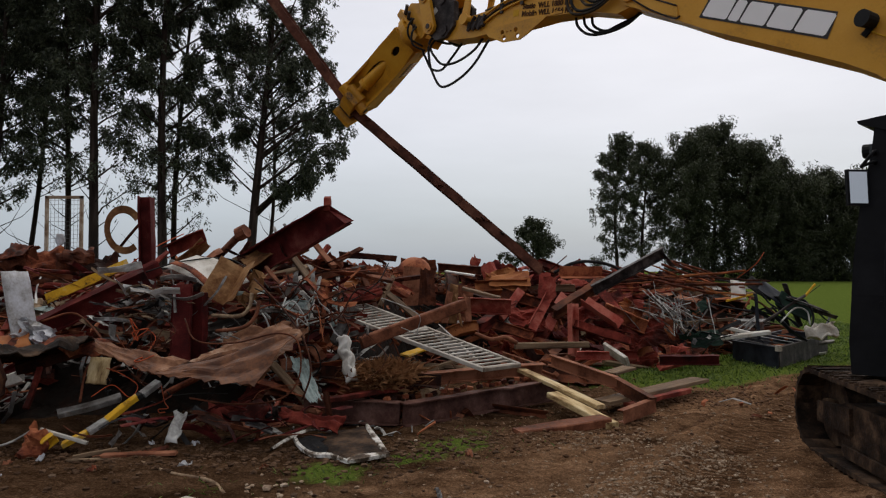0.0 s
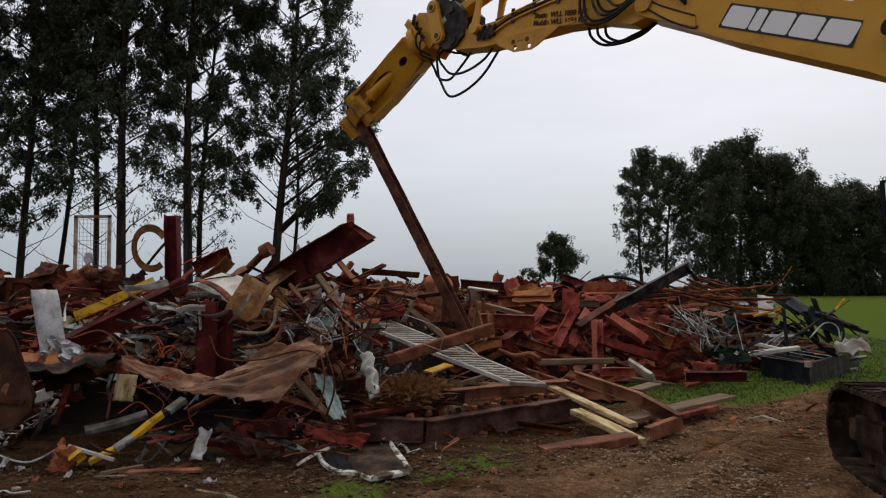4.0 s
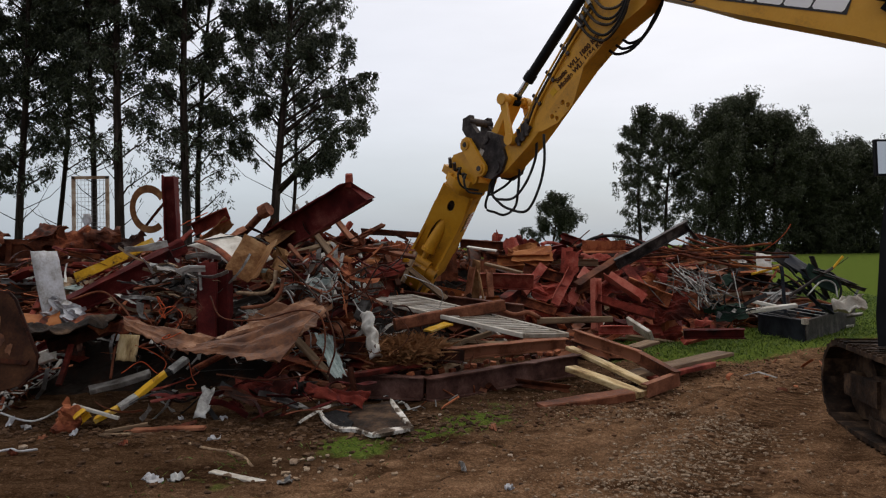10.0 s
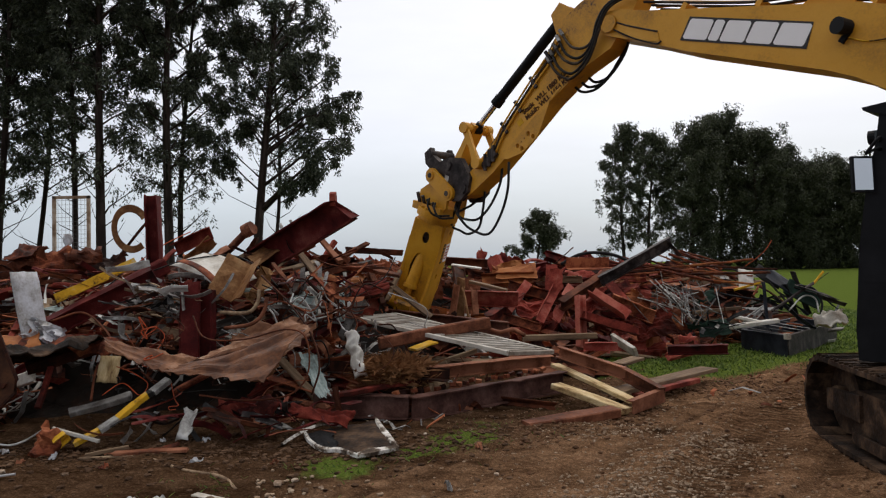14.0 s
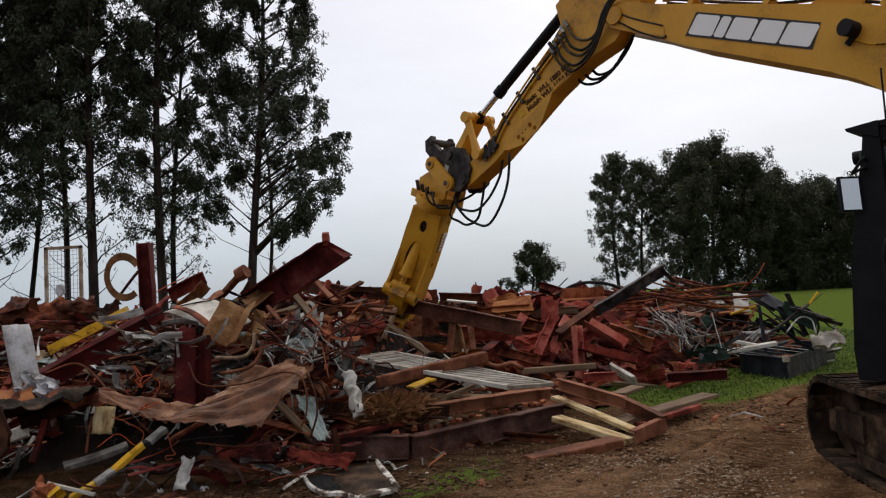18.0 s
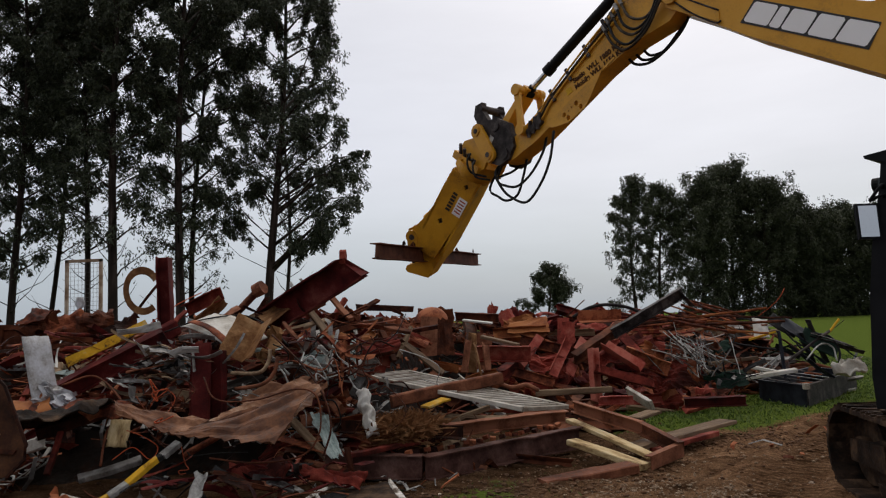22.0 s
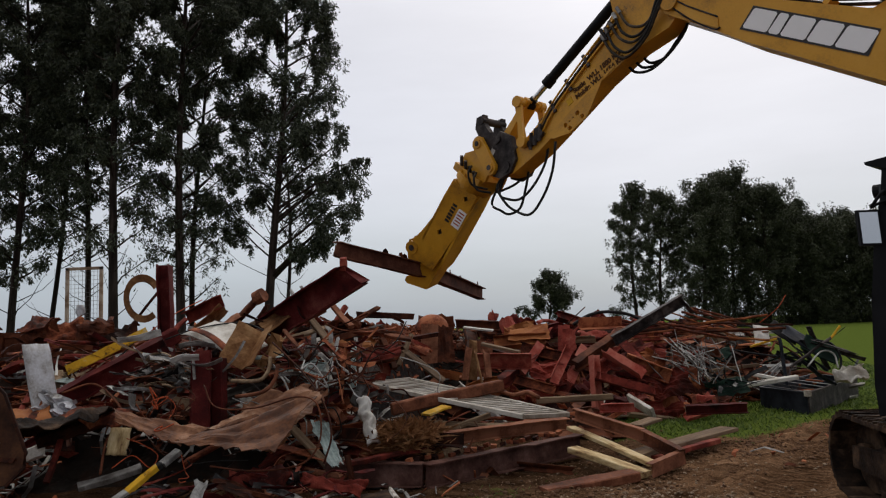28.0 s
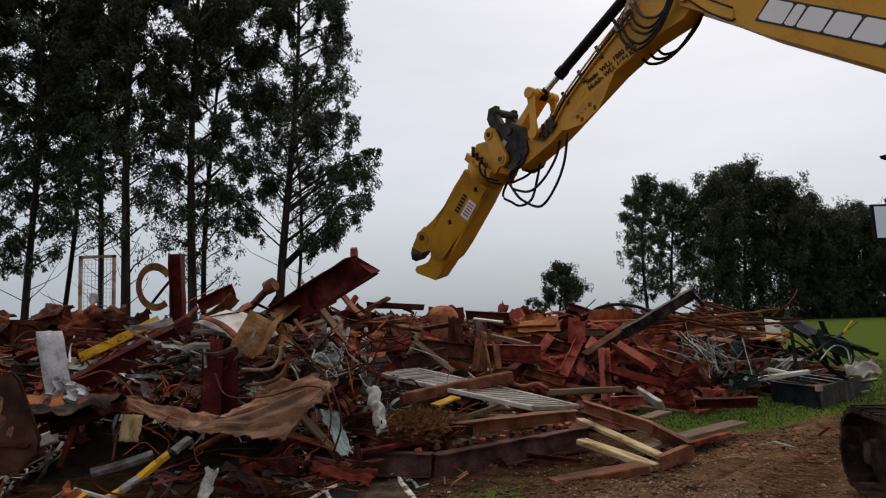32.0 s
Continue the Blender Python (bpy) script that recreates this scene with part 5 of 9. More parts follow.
def make_head(root):
    """Quick hitch and the shear's fixed saddle; y runs down the shear's axis."""
    bm = bmesh.new()
    hitch = [(-0.40, 0.92), (-0.30, 0.84), (-0.24, 0.62), (-0.36, 0.46), (-0.42, 0.2), (-0.2, -0.1), (0.02, -0.13), (0.2, -0.02), (0.26, 0.14), (0.16, 0.3), (0.02, 0.5), (-0.02, 0.66), (-0.13, 0.94), (-0.28, 1.02)]
    for x in (-0.2, 0.2):
        slab(bm, hitch, x - 0.05, x + 0.05)
    box(bm, (0.4, 0.2, 0.12), (0, -0.1, 0.3))
    drum(bm, (-0.27, 0, 0), (0.27, 0, 0), 0.09, 16)
    drum(bm, (-0.27, -0.24, 0.42), (0.27, -0.24, 0.42), 0.08, 16)
    drum(bm, (-0.26, -0.3, 0.9), (0.26, -0.3, 0.9), 0.06, 16)
    head = part("quick_hitch", soften(bm, 0.02), DARK_STEEL, root, "grimy grey cast quick hitch")
    bm = bmesh.new()
    box(bm, (0.006, 0.09, 0.09), (-0.252, -0.04, 0.38))
    part("hitch_plate", bm, GALV, head)
    for x in (-0.29, 0.29):
        bm = bmesh.new()
        lug = []
        for cy, cz, a0 in ((0.0, 0.68, 10), (0.16, 0.22, 190)):
            lug += [(cy + 0.12 * math.sin(radians(a0 - 100 + 36 * k)), cz + 0.12 * math.cos(radians(a0 - 100 + 36 * k))) for k in range(6)]
        slab(bm, lug, x - 0.03, x + 0.03)
        part("saddle_lug", soften(bm, 0.012), CAT_WORN, head, "yellow lug of the shear's saddle")
    bm = bmesh.new()
    for x in (-0.2, 0.2):
        slab(bm, [(0.02, 0.6), (0.16, 0.3), (0.42, 0.26), (0.56, 0.36), (0.56, 0.93), (0.3, 0.93), (0.18, 0.8)], x - 0.025, x + 0.025)
    slab(bm, [(0.45, 0.32), (0.58, 0.30), (0.62, 0.97), (0.50, 0.99)], -0.28, 0.28)
    part("shear_saddle", soften(bm, 0.015), CAT_WORN, head, "yellow saddle of the scrap shear")
    for y, z in ((0.0, 0.68), (0.16, 0.22)):
        bm = bmesh.new()
        drum(bm, (-0.34, y, z), (0.34, y, z), 0.075, 18)
        part("saddle_pin", bm, CAT_WORN, head)
        bm = bmesh.new()
        drum(bm, (-0.348, y, z), (0.348, y, z), 0.04, 12)
        part("pin_cap", bm, DARK_STEEL, head)
    for k in range(4):
        bm = bmesh.new()
        drum(bm, (-0.3, 0.34 + 0.02 * k, 0.9 - 0.13 * k), (-0.24, 0.5, 0.86 - 0.13 * k), 0.028, 8)
        part("hose_coupling", bm, DARK_STEEL, head)
    for k in range(2):
        hose("saddle_hose", [(-0.28, 0.36 + 0.03 * k, 0.62 - 0.16 * k), (-0.37, 0.46, 0.52 - 0.16 * k), (-0.34, 0.56, 0.36 - 0.14 * k), (-0.2, 0.5, 0.16 - 0.1 * k)], 0.017, head)
    return head


def upright(outline, lo, hi):
    """A plate in the x-y plane from z = lo to hi."""
    bm = bmesh.new()
    a = [bm.verts.new(V(x, y, lo)) for x, y in outline]
    b = [bm.verts.new(V(x, y, hi)) for x, y in outline]
    bm.faces.new(a), bm.faces.new(b[::-1])
    for i in range(len(a)):
        bm.faces.new((a[i], a[(i + 1) % len(a)], b[(i + 1) % len(a)], b[i]))
    return bm


def make_shear(root):
    """The slewing body of the shear: slotted cheek, end plates, ram and fixed jaw. Its axis is y."""
    bm = bmesh.new()
    drum(bm, (0, 0.48, 0), (0, 0.60, 0), 0.34, 28)
    drum(bm, (0, 0.60, 0), (0, 0.68, 0), 0.30, 28)
    for k in range(16):
        a = k * math.tau / 16
        drum(bm, (0.31 * math.cos(a), 0.45, 0.31 * math.sin(a)), (0.31 * math.cos(a), 0.49, 0.31 * math.sin(a)), 0.018, 6)
    body = part("shear_body", soften(bm, 0.012), CAT_WORN, root, "yellow slewing collar of the scrap shear")
    cheek = [(0.66, -0.23), (0.66, 0.23), (1.0, 0.275), (1.85, 0.275), (2.12, 0.22), (2.2, 0.08), (2.2, -0.08), (2.12, -0.22), (1.85, -0.275), (1.0, -0.275)]
    for x, holes in ((-0.26, [ring_of(0.92, 0.0, 0.10, 0.06), ring_of(1.52, 0.02, 0.33, 0.12)]), (0.24, [])):
        bm = bmesh.new()
        if holes:
            holed(bm, cheek, holes, x - 0.02, x + 0.02)
        else:
            slab(bm, cheek, x - 0.02, x + 0.02)
        part("cheek_plate", bm, CAT_WORN, body, "yellow cheek plate, scuffed to bare steel" if holes else "")
    for z in (-0.255, 0.255):
        bm = bmesh.new()
        sq = [ring_of(0.80, 0.08, 0.05, 0.045, 4), ring_of(1.55, -0.05, 0.06, 0.05, 4)]
        holed(bm, [(0.66, -0.24), (1.35, -0.27), (1.72, -0.34), (1.95, -0.41), (2.12, -0.40), (2.2, -0.28), (2.22, -0.05), (2.2, 0.16), (1.35, 0.235), (0.66, 0.235)], sq, 0, 0.04)
        for v in bm.verts:
            v.co = V(v.co.z, v.co.y, z - 0.02 + v.co.x)
        part("end_plate", bm, CAT_WORN, body)
    bm = bmesh.new()
    box(bm, (0.4, 1.0, 0.42), (0.03, 1.2, 0))
    part("inner_box", bm, DARK_STEEL, body)
    # label and bars on the end plate
    bm = bmesh.new()
    box(bm, (0.16, 0.32, 0.004), (0.14, 1.16, -0.278))
    part("white_label", bm, DECAL_WHITE, body, "white warning label on the shear")
    for k in range(5):
        bm = bmesh.new()
        box(bm, (0.11, 0.02, 0.002), (0.14, 1.05 + k * 0.052, -0.282))
        part("label_line", bm, WIRE_RED, body)
    for k in range(6):
        bm = bmesh.new()
        box(bm, (0.085, 0.042, 0.004), (-0.03, 1.0 + k * 0.06, -0.278))
        part("model_mark", bm, DECAL_BLACK, body)
    # ram in the slot
    bm = bmesh.new()
    drum(bm, (-0.16, 1.2, 0.0), (-0.31, 1.75, 0.02), 0.1, 18)
    drum(bm, (-0.31, 1.75, 0.02), (-0.37, 1.98, 0.02), 0.05, 14)
    drum(bm, (-0.31, 1.74, 0.02), (-0.325, 1.8, 0.02), 0.115, 18)
    drum(bm, (-0.38, 2.0, -0.14), (-0.38, 2.0, 0.18), 0.09, 16)
    part("shear_ram", bm, CAT_WORN, body)
    # fixed foot, its lip and blade
    foot = [(0.22, 1.95), (0.225, 2.3), (0.2, 2.62), (-0.17, 2.76), (-0.23, 2.74), (-0.24, 2.66), (-0.15, 2.56), (-0.09, 2.44), (-0.09, 2.34), (-0.14, 2.25), (-0.2, 2.18), (-0.1, 1.95)]
    part("fixed_jaw", soften(upright(foot, -0.19, 0.19), 0.012), CAT_WORN, body)
    bm = bmesh.new()
    drum(bm, (-0.36, 2.1, -0.29), (-0.36, 2.1, 0.29), 0.115, 20)
    part("jaw_pin", bm, CAT_WORN, body)
    bm = bmesh.new()
    drum(bm, (-0.36, 2.1, -0.3), (-0.36, 2.1, 0.3), 0.05, 16)
    part("pin_cap", bm, DARK_STEEL, body)
    return body


def make_jaw(root):
    """The hooked moving jaw, hinged at its origin."""
    jaw = part("moving_jaw", soften(upright([(-0.14, -0.1), (0.02, -0.16), (0.12, -0.04), (0.15, 0.08), (0.13, 0.2), (0.06, 0.32), (0.05, 0.42), (0.03, 0.52), (-0.04, 0.54), (-0.11, 0.46), (-0.17, 0.3), (-0.18, 0.06)], -0.13, 0.13), 0.015), CAT_WORN, root, "hooked yellow upper jaw, worn at the tip")
    # the outline is drawn with the jaw wide open
    jaw.data.transform(pose(0, 0, 0, 0, 0, -46))
    tip = part("blade", soften(upright([(0.07, 0.32), (0.06, 0.42), (0.035, 0.53), (-0.05, 0.55), (-0.125, 0.47), (-0.16, 0.36)], -0.135, 0.135), 0.01), DARK_STEEL, jaw, "bare worn steel jaw tip")
    tip.data.transform(pose(0, 0, 0, 0, 0, -46))
    return jaw


excavator = thing("excavator", "yellow tracked excavator with a black cab and scrap shear", "excavator", m=pose(*SWING, 0))
make_tracks(excavator)
house = make_house(excavator)
boom = make_boom(excavator)
stick = make_stick(excavator)
head = make_head(excavator)
shear = make_shear(excavator)
jaw = make_jaw(excavator)
crank, link = make_linkage(excavator)
rams = [make_cylinder(excavator, "stick_ram", 0.095, 1.75, 0.055, 1.5, 0.08), make_cylinder(excavator, "bucket_ram", 0.075, 1.62, 0.045, 1.2, 0.07)]
boom_rams = [make_cylinder(excavator, "boom_ram", 0.095, 1.3, 0.05, 1.2, 0.06) for k in range(2)]

# ---- scrap heap: sorts of pieces ----
def wavy(seed, amp, fx=2.0, fy=2.0, curl=0.0, fold=0.0):
    def fn(u, v):
        z = amp * noise.noise(V(u * fx + seed, v * fy + seed * 0.7, seed)) + amp * 0.4 * noise.noise(V(u * fx * 3, v * fy * 3, seed + 4))
        z += curl * (abs(v - 0.5) * 2) ** 2 + fold * max(0.0, u - 0.6)
        return (amp * 0.5 * noise.noise(V(v * 3, seed, u)), amp * 0.5 * noise.noise(V(u * 3, seed + 9, v)), z)

    return fn


def bent_line(rng, length, bend):
    a = rng.uniform(0, math.tau)
    k, s = bend * length, rng.uniform(0.3, 0.7)
    sharp = rng.random() < 0.5
    pts = []
    for i in range(7):
        t = i / 6
        d = k * (min(t / s, (1 - t) / (1 - s)) if sharp else 4 * t * (1 - t))
        pts.append((d * math.cos(a), (t - 0.5) * length, d * math.sin(a) * 0.7))
    return pts


def bm_section(rng, profile, length, bend=0.0, twist=0.0):
    bm = bmesh.new()
    pts = bent_line(rng, length, bend) if bend else [(0, -length / 2, 0), (0, length / 2, 0)]
    sweep(bm, profile, pts, twist=twist)
    # torn ends
    for v in bm.verts:
        if abs(v.co.y) > length * 0.49:
            v.co.y += rng.uniform(-0.05, 0.05)
    return bm


def bm_plate(rng, w, l, crumple, t=0.012):
    bm = bmesh.new()
    n = 7
    sheet(bm, w, l, wavy(rng.uniform(0, 90), crumple, 2.4, 2.4, rng.uniform(-0.3, 0.5) * l * 0.16, rng.uniform(-0.3, 0.3)), n, n, t)
    # ragged rim
    for v in bm.verts:
        if v.is_valid and max(abs(v.co.x) / w, abs(v.co.y) / l) > 0.42:
            k = 1 + 0.16 * noise.noise(v.co * 9 + V(l * 50, 0, 0))
            v.co.x *= k
            v.co.y *= k
    return bm


def bm_cable(rng, size, r):
    bm = bmesh.new()
    p, pts = V(0, 0, 0), []
    d = V(1, 0, 0)
    for k in range(7):
        pts.append(tuple(p))
        d = (d + V(rng.gauss(0, 0.8), rng.gauss(0, 0.8), rng.gauss(0, 0.35))).normalized()
        p = p + d * size / 6
        p.z = max(-0.05, min(0.35, p.z))
    sweep(bm, circle(r, 5), smooth_line(pts, 5))
    return bm


def make_pool():
    """A store of scrap meshes by sort; the heap's pieces share them."""
    rng = random.Random(17)
    pool = {}

    def put(kind, bm, smooth=False):
        me = bpy.data.meshes.new(kind)
        bmesh.ops.recalc_face_normals(bm, faces=bm.faces)
        bm.to_mesh(me)
        bm.free()
        if smooth:
            me.shade_smooth()
        pool.setdefault(kind, []).append(me)

    for k in range(8):
        put("steel_beam", bm_section(rng, i_profile(rng.uniform(0.09, 0.17), rng.uniform(0.14, 0.26), 0.014), rng.uniform(0.7, 2.0), rng.choice((0, 0.05, 0.12)), rng.uniform(-0.3, 0.3)))
        put("steel_channel", bm_section(rng, c_profile(rng.uniform(0.05, 0.09), rng.uniform(0.1, 0.2), 0.01), rng.uniform(0.6, 1.9), rng.choice((0, 0.08, 0.2)), rng.uniform(-0.4, 0.4)))
        put("angle_iron", bm_section(rng, l_profile(rng.uniform(0.05, 0.09), rng.uniform(0.05, 0.09), 0.008), rng.uniform(0.7, 2.2), rng.choice((0, 0.05, 0.15)), rng.uniform(-0.5, 0.5)))
        put("torn_plate", bm_plate(rng, rng.uniform(0.2, 0.6), rng.uniform(0.4, 1.1), rng.uniform(0.05, 0.18), rng.choice((0.004, 0.008, 0.012))))
        put("torn_plate", bm_plate(rng, rng.uniform(0.12, 0.3), rng.uniform(0.5, 1.3), rng.uniform(0.05, 0.13), 0.005))
        put("bent_strip", bm_section(rng, tube_profile(rng.uniform(0.03, 0.13), 0.008), rng.uniform(0.6, 1.7), rng.uniform(0.02, 0.16), rng.uniform(-0.9, 0.9)))
        put("pipe", bm_section(rng, circle(rng.uniform(0.015, 0.05), 8), rng.uniform(0.8, 2.2), rng.choice((0, 0.04, 0.2))))
        put("box_section", bm_section(rng, tube_profile(rng.uniform(0.05, 0.12), rng.uniform(0.05, 0.16)), rng.uniform(0.7, 2.0), rng.choice((0, 0, 0.05))))
        put("timber_offcut", bm_section(rng, tube_profile(rng.uniform(0.07, 0.13), rng.uniform(0.03, 0.07)), rng.uniform(0.6, 1.8)))
        put("cable", bm_cable(rng, rng.uniform(0.9, 2.4), rng.uniform(0.004, 0.009)), True)
    for k in range(4):
        bm = bmesh.new()
        w, l = rng.uniform(0.4, 0.8), rng.uniform(0.7, 1.4)
        sheet(bm, w, l, lambda u, v: (0, 0.03 * math.sin(7 * u), 0.018 * math.sin(u * 44) + 0.12 * (v - 0.5) ** 2 * k), 28, 3, 0.004)
        put("corrugated_sheet", bm)
    return pool


POOL = make_pool()
LABELS = {
    "steel_beam": "rusted steel I-beam offcut lying in the scrap heap",
    "steel_channel": "bent rusty steel channel lying in the scrap heap",
    "angle_iron": "twisted length of angle iron in the scrap heap",
    "torn_plate": "torn and crumpled sheet of steel plate in the heap",
    "bent_strip": "bent strip of sheet metal in the scrap heap",
    "pipe": "length of old steel pipe in the scrap heap",
    "box_section": "cut length of steel box section in the heap",
    "timber_offcut": "weathered timber offcut lying among the scrap",
    "cable": "loose tangled cable hanging over the scrap heap",
    "corrugated_sheet": "crushed piece of corrugated roofing in the heap",
}
SORTS = {"steel_beam": "beam", "steel_channel": "channel", "angle_iron": "angle iron", "torn_plate": "steel plate", "bent_strip": "metal strip", "pipe": "pipe", "box_section": "steel tube", "timber_offcut": "timber", "cable": "cable", "corrugated_sheet": "roofing"}
TINTED = {}


def tinted(me, material):
    key = (me.name, material.name)
    if key not in TINTED:
        c = me.copy()
        c.materials.clear()
        c.materials.append(material)
        TINTED[key] = c
    return TINTED[key]


def fill_heap():
    """Loose pieces over the whole face and top of the heap, thickest at the near end."""
    rng = random.Random(23)
    zones = (
        # share, x range, y range, colours, sorts
        (420, (-6.0, -0.2), (7.4, 11.6), ((GALV, 3), (WHITE, 1.5), (PRIMER_DARK, 8), (RUST, 8), (RUST_DARK, 9), (PRIMER, 9), (TEAL, 0.6), (BROWN_STEEL, 6), (TIMBER, 1.5)), (("bent_strip", 12), ("torn_plate", 9), ("angle_iron", 8), ("steel_channel", 5), ("pipe", 5), ("cable", 3), ("box_section", 4), ("steel_beam", 3), ("corrugated_sheet", 0.6), ("timber_offcut", 2))),
        (230, (-8.0, 2.0), (10.6, 16.0), ((RUST, 9), (RUST_DARK, 8), (BROWN_STEEL, 7), (PRIMER, 3), (WHITE, 1), (GALV, 1), (RUST_ORANGE, 2)), (("steel_beam", 6), ("torn_plate", 8), ("steel_channel", 6), ("angle_iron", 5), ("box_section", 4), ("pipe", 3), ("bent_strip", 4), ("timber_offcut", 1))),
        (330, (1.2, 5.2), (12.6, 18.0), ((PRIMER_RED, 5), (PRIMER, 9), (RUST, 8), (RUST_ORANGE, 1), (BROWN_STEEL, 4), (TIMBER, 1.5), (PRIMER_DARK, 4), (WHITE, 1), (RUST_DARK, 5)), (("steel_beam", 7), ("steel_channel", 7), ("torn_plate", 8), ("angle_iron", 6), ("box_section", 4), ("bent_strip", 4), ("pipe", 2), ("timber_offcut", 2))),
        (210, (4.4, 8.2), (14.0, 18.5), ((RUST_DARK, 7), (RUST, 7), (GALV, 4), (BLACK, 4), (WHITE, 2), (BROWN_STEEL, 4), (GREEN_OLD, 2), (TIMBER, 1)), (("pipe", 8), ("angle_iron", 8), ("steel_channel", 5), ("bent_strip", 6), ("torn_plate", 5), ("cable", 3), ("steel_beam", 2), ("timber_offcut", 2))),
        (90, (-0.6, 2.2), (8.3, 12.5), ((RUST_DARK, 7), (BROWN_STEEL, 7), (RUST, 5), (WHITE, 1), (TIMBER, 2)), (("torn_plate", 5), ("angle_iron", 6), ("steel_channel", 5), ("bent_strip", 4), ("timber_offcut", 3), ("steel_beam", 2))),
    )
    for count, xr, yr, tones, sorts in zones:
        made = 0
        while made < count:
            x, y = rng.uniform(*xr), rng.uniform(*yr)
            h = heap(x, y)
            if 0.5 < x < 3.4 and y < 11.2 or x > 4.6 and y < 15.0:
                continue
            if -5.4 < x < -1.9 and y < 9.3 or -1.5 < x < 1.0 and 9.5 < y < 12.3:
                continue
            if h < 0.12 and rng.random() < 0.8:
                continue
            made += 1
            kind = rng.choices([s[0] for s in sorts], [s[1] for s in sorts])[0]
            tone = rng.choices([s[0] for s in tones], [s[1] for s in tones])[0]
            if kind == "timber_offcut":
                tone = TIMBER
            if kind == "cable":
                tone = rng.choice((RUBBER, RUST_DARK, RUST, GALV, RUBBER, WIRE_RED))
            if kind == "corrugated_sheet":
                tone = rng.choice((RUST, RUST_DARK, GALV))
            me = tinted(rng.choice(POOL[kind]), tone)
            z = land(x, y) + max(h - 0.14 + rng.uniform(-0.06, 0.16), 0.05)
            slope = math.degrees(math.atan2(heap(x, y + 0.3) - h, 0.3))
            m = pose(x, y, z, 0, 0, 0) @ pose(0, 0, 0, slope * 0.7 + rng.gauss(0, 9), rng.gauss(0, 9), 0) @ pose(0, 0, 0, rng.gauss(0, 10), rng.uniform(0, 360) if kind not in ("torn_plate", "cable", "corrugated_sheet") else rng.gauss(0, 30), rng.gauss(90, 48))
            # the ground before the long beams is clear
            if -1.7 < x < 1.7 and y < interp(x, (-1.6, -0.45, 1.5), (8.5, 8.45, 10.0)):
                continue
            ob = new(kind, me)
            ob.matrix_basis = m
            tagged(ob, LABELS[kind], SORTS[kind], "loose scrap pieces of the heap")


fill_heap()


def scatter_shards():
    """Small torn bits that fill the gaps, too many to count."""
    rng = random.Random(4)
    groups = {"rust": (RUST, 3400), "dark": (RUST_DARK, 2600), "grey": (GALV, 1500), "pale": (WHITE, 520)}
    for key, (material, count) in groups.items():
        bm = []
        faces = []
        for k in range(count):
            if key in ("grey", "pale") and rng.random() < 0.75:
                x, y = rng.uniform(-5.5, 0.2), rng.uniform(7.2, 11.0)
            else:
                x, y = rng.uniform(-7.5, 8.0), rng.uniform(7.2, 18.0)
            h = heap(x, y)
            if 0.5 < x < 3.4 and y < 11.0 and rng.random() < 0.8:
                continue
            if -4.8 < x < -2.0 and y < 8.9:
                continue
            if h < 0.03 and (rng.random() < 0.93 or turf(x, y) > 0.3):
                continue
            z = land(x, y) + max(0.02, h - 0.08 + rng.uniform(-0.05, 0.12))
            l, w, t = rng.uniform(0.06, 0.45), rng.uniform(0.012, 0.07), rng.uniform(0.003, 0.012)
            m = pose(x, y, z, rng.gauss(12, 25), rng.gauss(0, 25), rng.uniform(0, 360))
            o = len(bm)
            bend = rng.uniform(-0.25, 0.25) * l
            for j, yy in enumerate((-0.5, 0.0, 0.5)):
                zz = bend if j == 1 else 0
                for xx, zt in ((-w / 2, 0), (w / 2, 0), (w / 2, t), (-w / 2, t)):
                    bm.append(tuple(m @ V(xx * rng.uniform(0.5, 1), yy * l, zz + zt)))
            for j in range(2):
                a = o + 4 * j
                faces += [(a + i, a + (i + 1) % 4, a + 4 + (i + 1) % 4, a + 4 + i) for i in range(4)]
            faces += [(o, o + 3, o + 2, o + 1), (o + 8, o + 9, o + 10, o + 11)]
        me = bpy.data.meshes.new("scrap_shards")
        me.from_pydata(bm, [], faces)
        me.materials.append(material)
        tagged(new("scrap_shards", me), {"rust": "small rusty shards of torn steel", "dark": "small dark rusted shards of steel", "grey": "small grey shards of sheet metal", "pale": "small pale scraps of painted metal"}[key], "scrap shards", kind="stuff")


scatter_shards()


# ---- scrap heap: the large pieces ----
def bar(name, p1, p2, profile, material, label, category, roll=0.0, sag=0.0, group="", dent=0.014):
    """A battered section from p1 to p2, straight or sagging."""
    n = span(p1, p2)
    bm = bmesh.new()
    m = max(3, int(n / 0.14))
    sweep(bm, profile, [(0, n * k / m, -sag * math.sin(math.pi * k / m)) for k in range(m + 1)])
    o = V(p1[0] * 7, p1[1] * 5, p2[0] * 3)
    if material in (TIMBER, WHITE, CREAM):
        dent *= 0.35
    for v in bm.verts:
        q = v.co.copy()
        for k in range(3):
            v.co[k] += dent * (noise.noise(q * 2.2 + o + V(9 * k, 0, 0)) + 0.8 * noise.noise(q * 9 + o + V(0, 7 * k, 0)))
        if q.y < 0.001 or q.y > n - 0.001:
            v.co.y += 2 * dent * noise.noise(q * 25 + o)
    return solid(name, bm, material, label, category, group, aim(p1, p2, roll))


def draped(name, p1, p2, w, fn, material, label, category, roll=0.0, t=0.012, nx=12, ny=14, smooth=True):
    """A sheet whose middle line runs from p1 to p2."""
    n = span(p1, p2)
    bm = bmesh.new()
    sheet(bm, w, n, fn, nx, ny, t)
    bmesh.ops.translate(bm, verts=bm.verts, vec=V(0, n / 2, 0))
    return solid(name, bm, material, label, category, "", aim(p1, p2, roll), smooth)


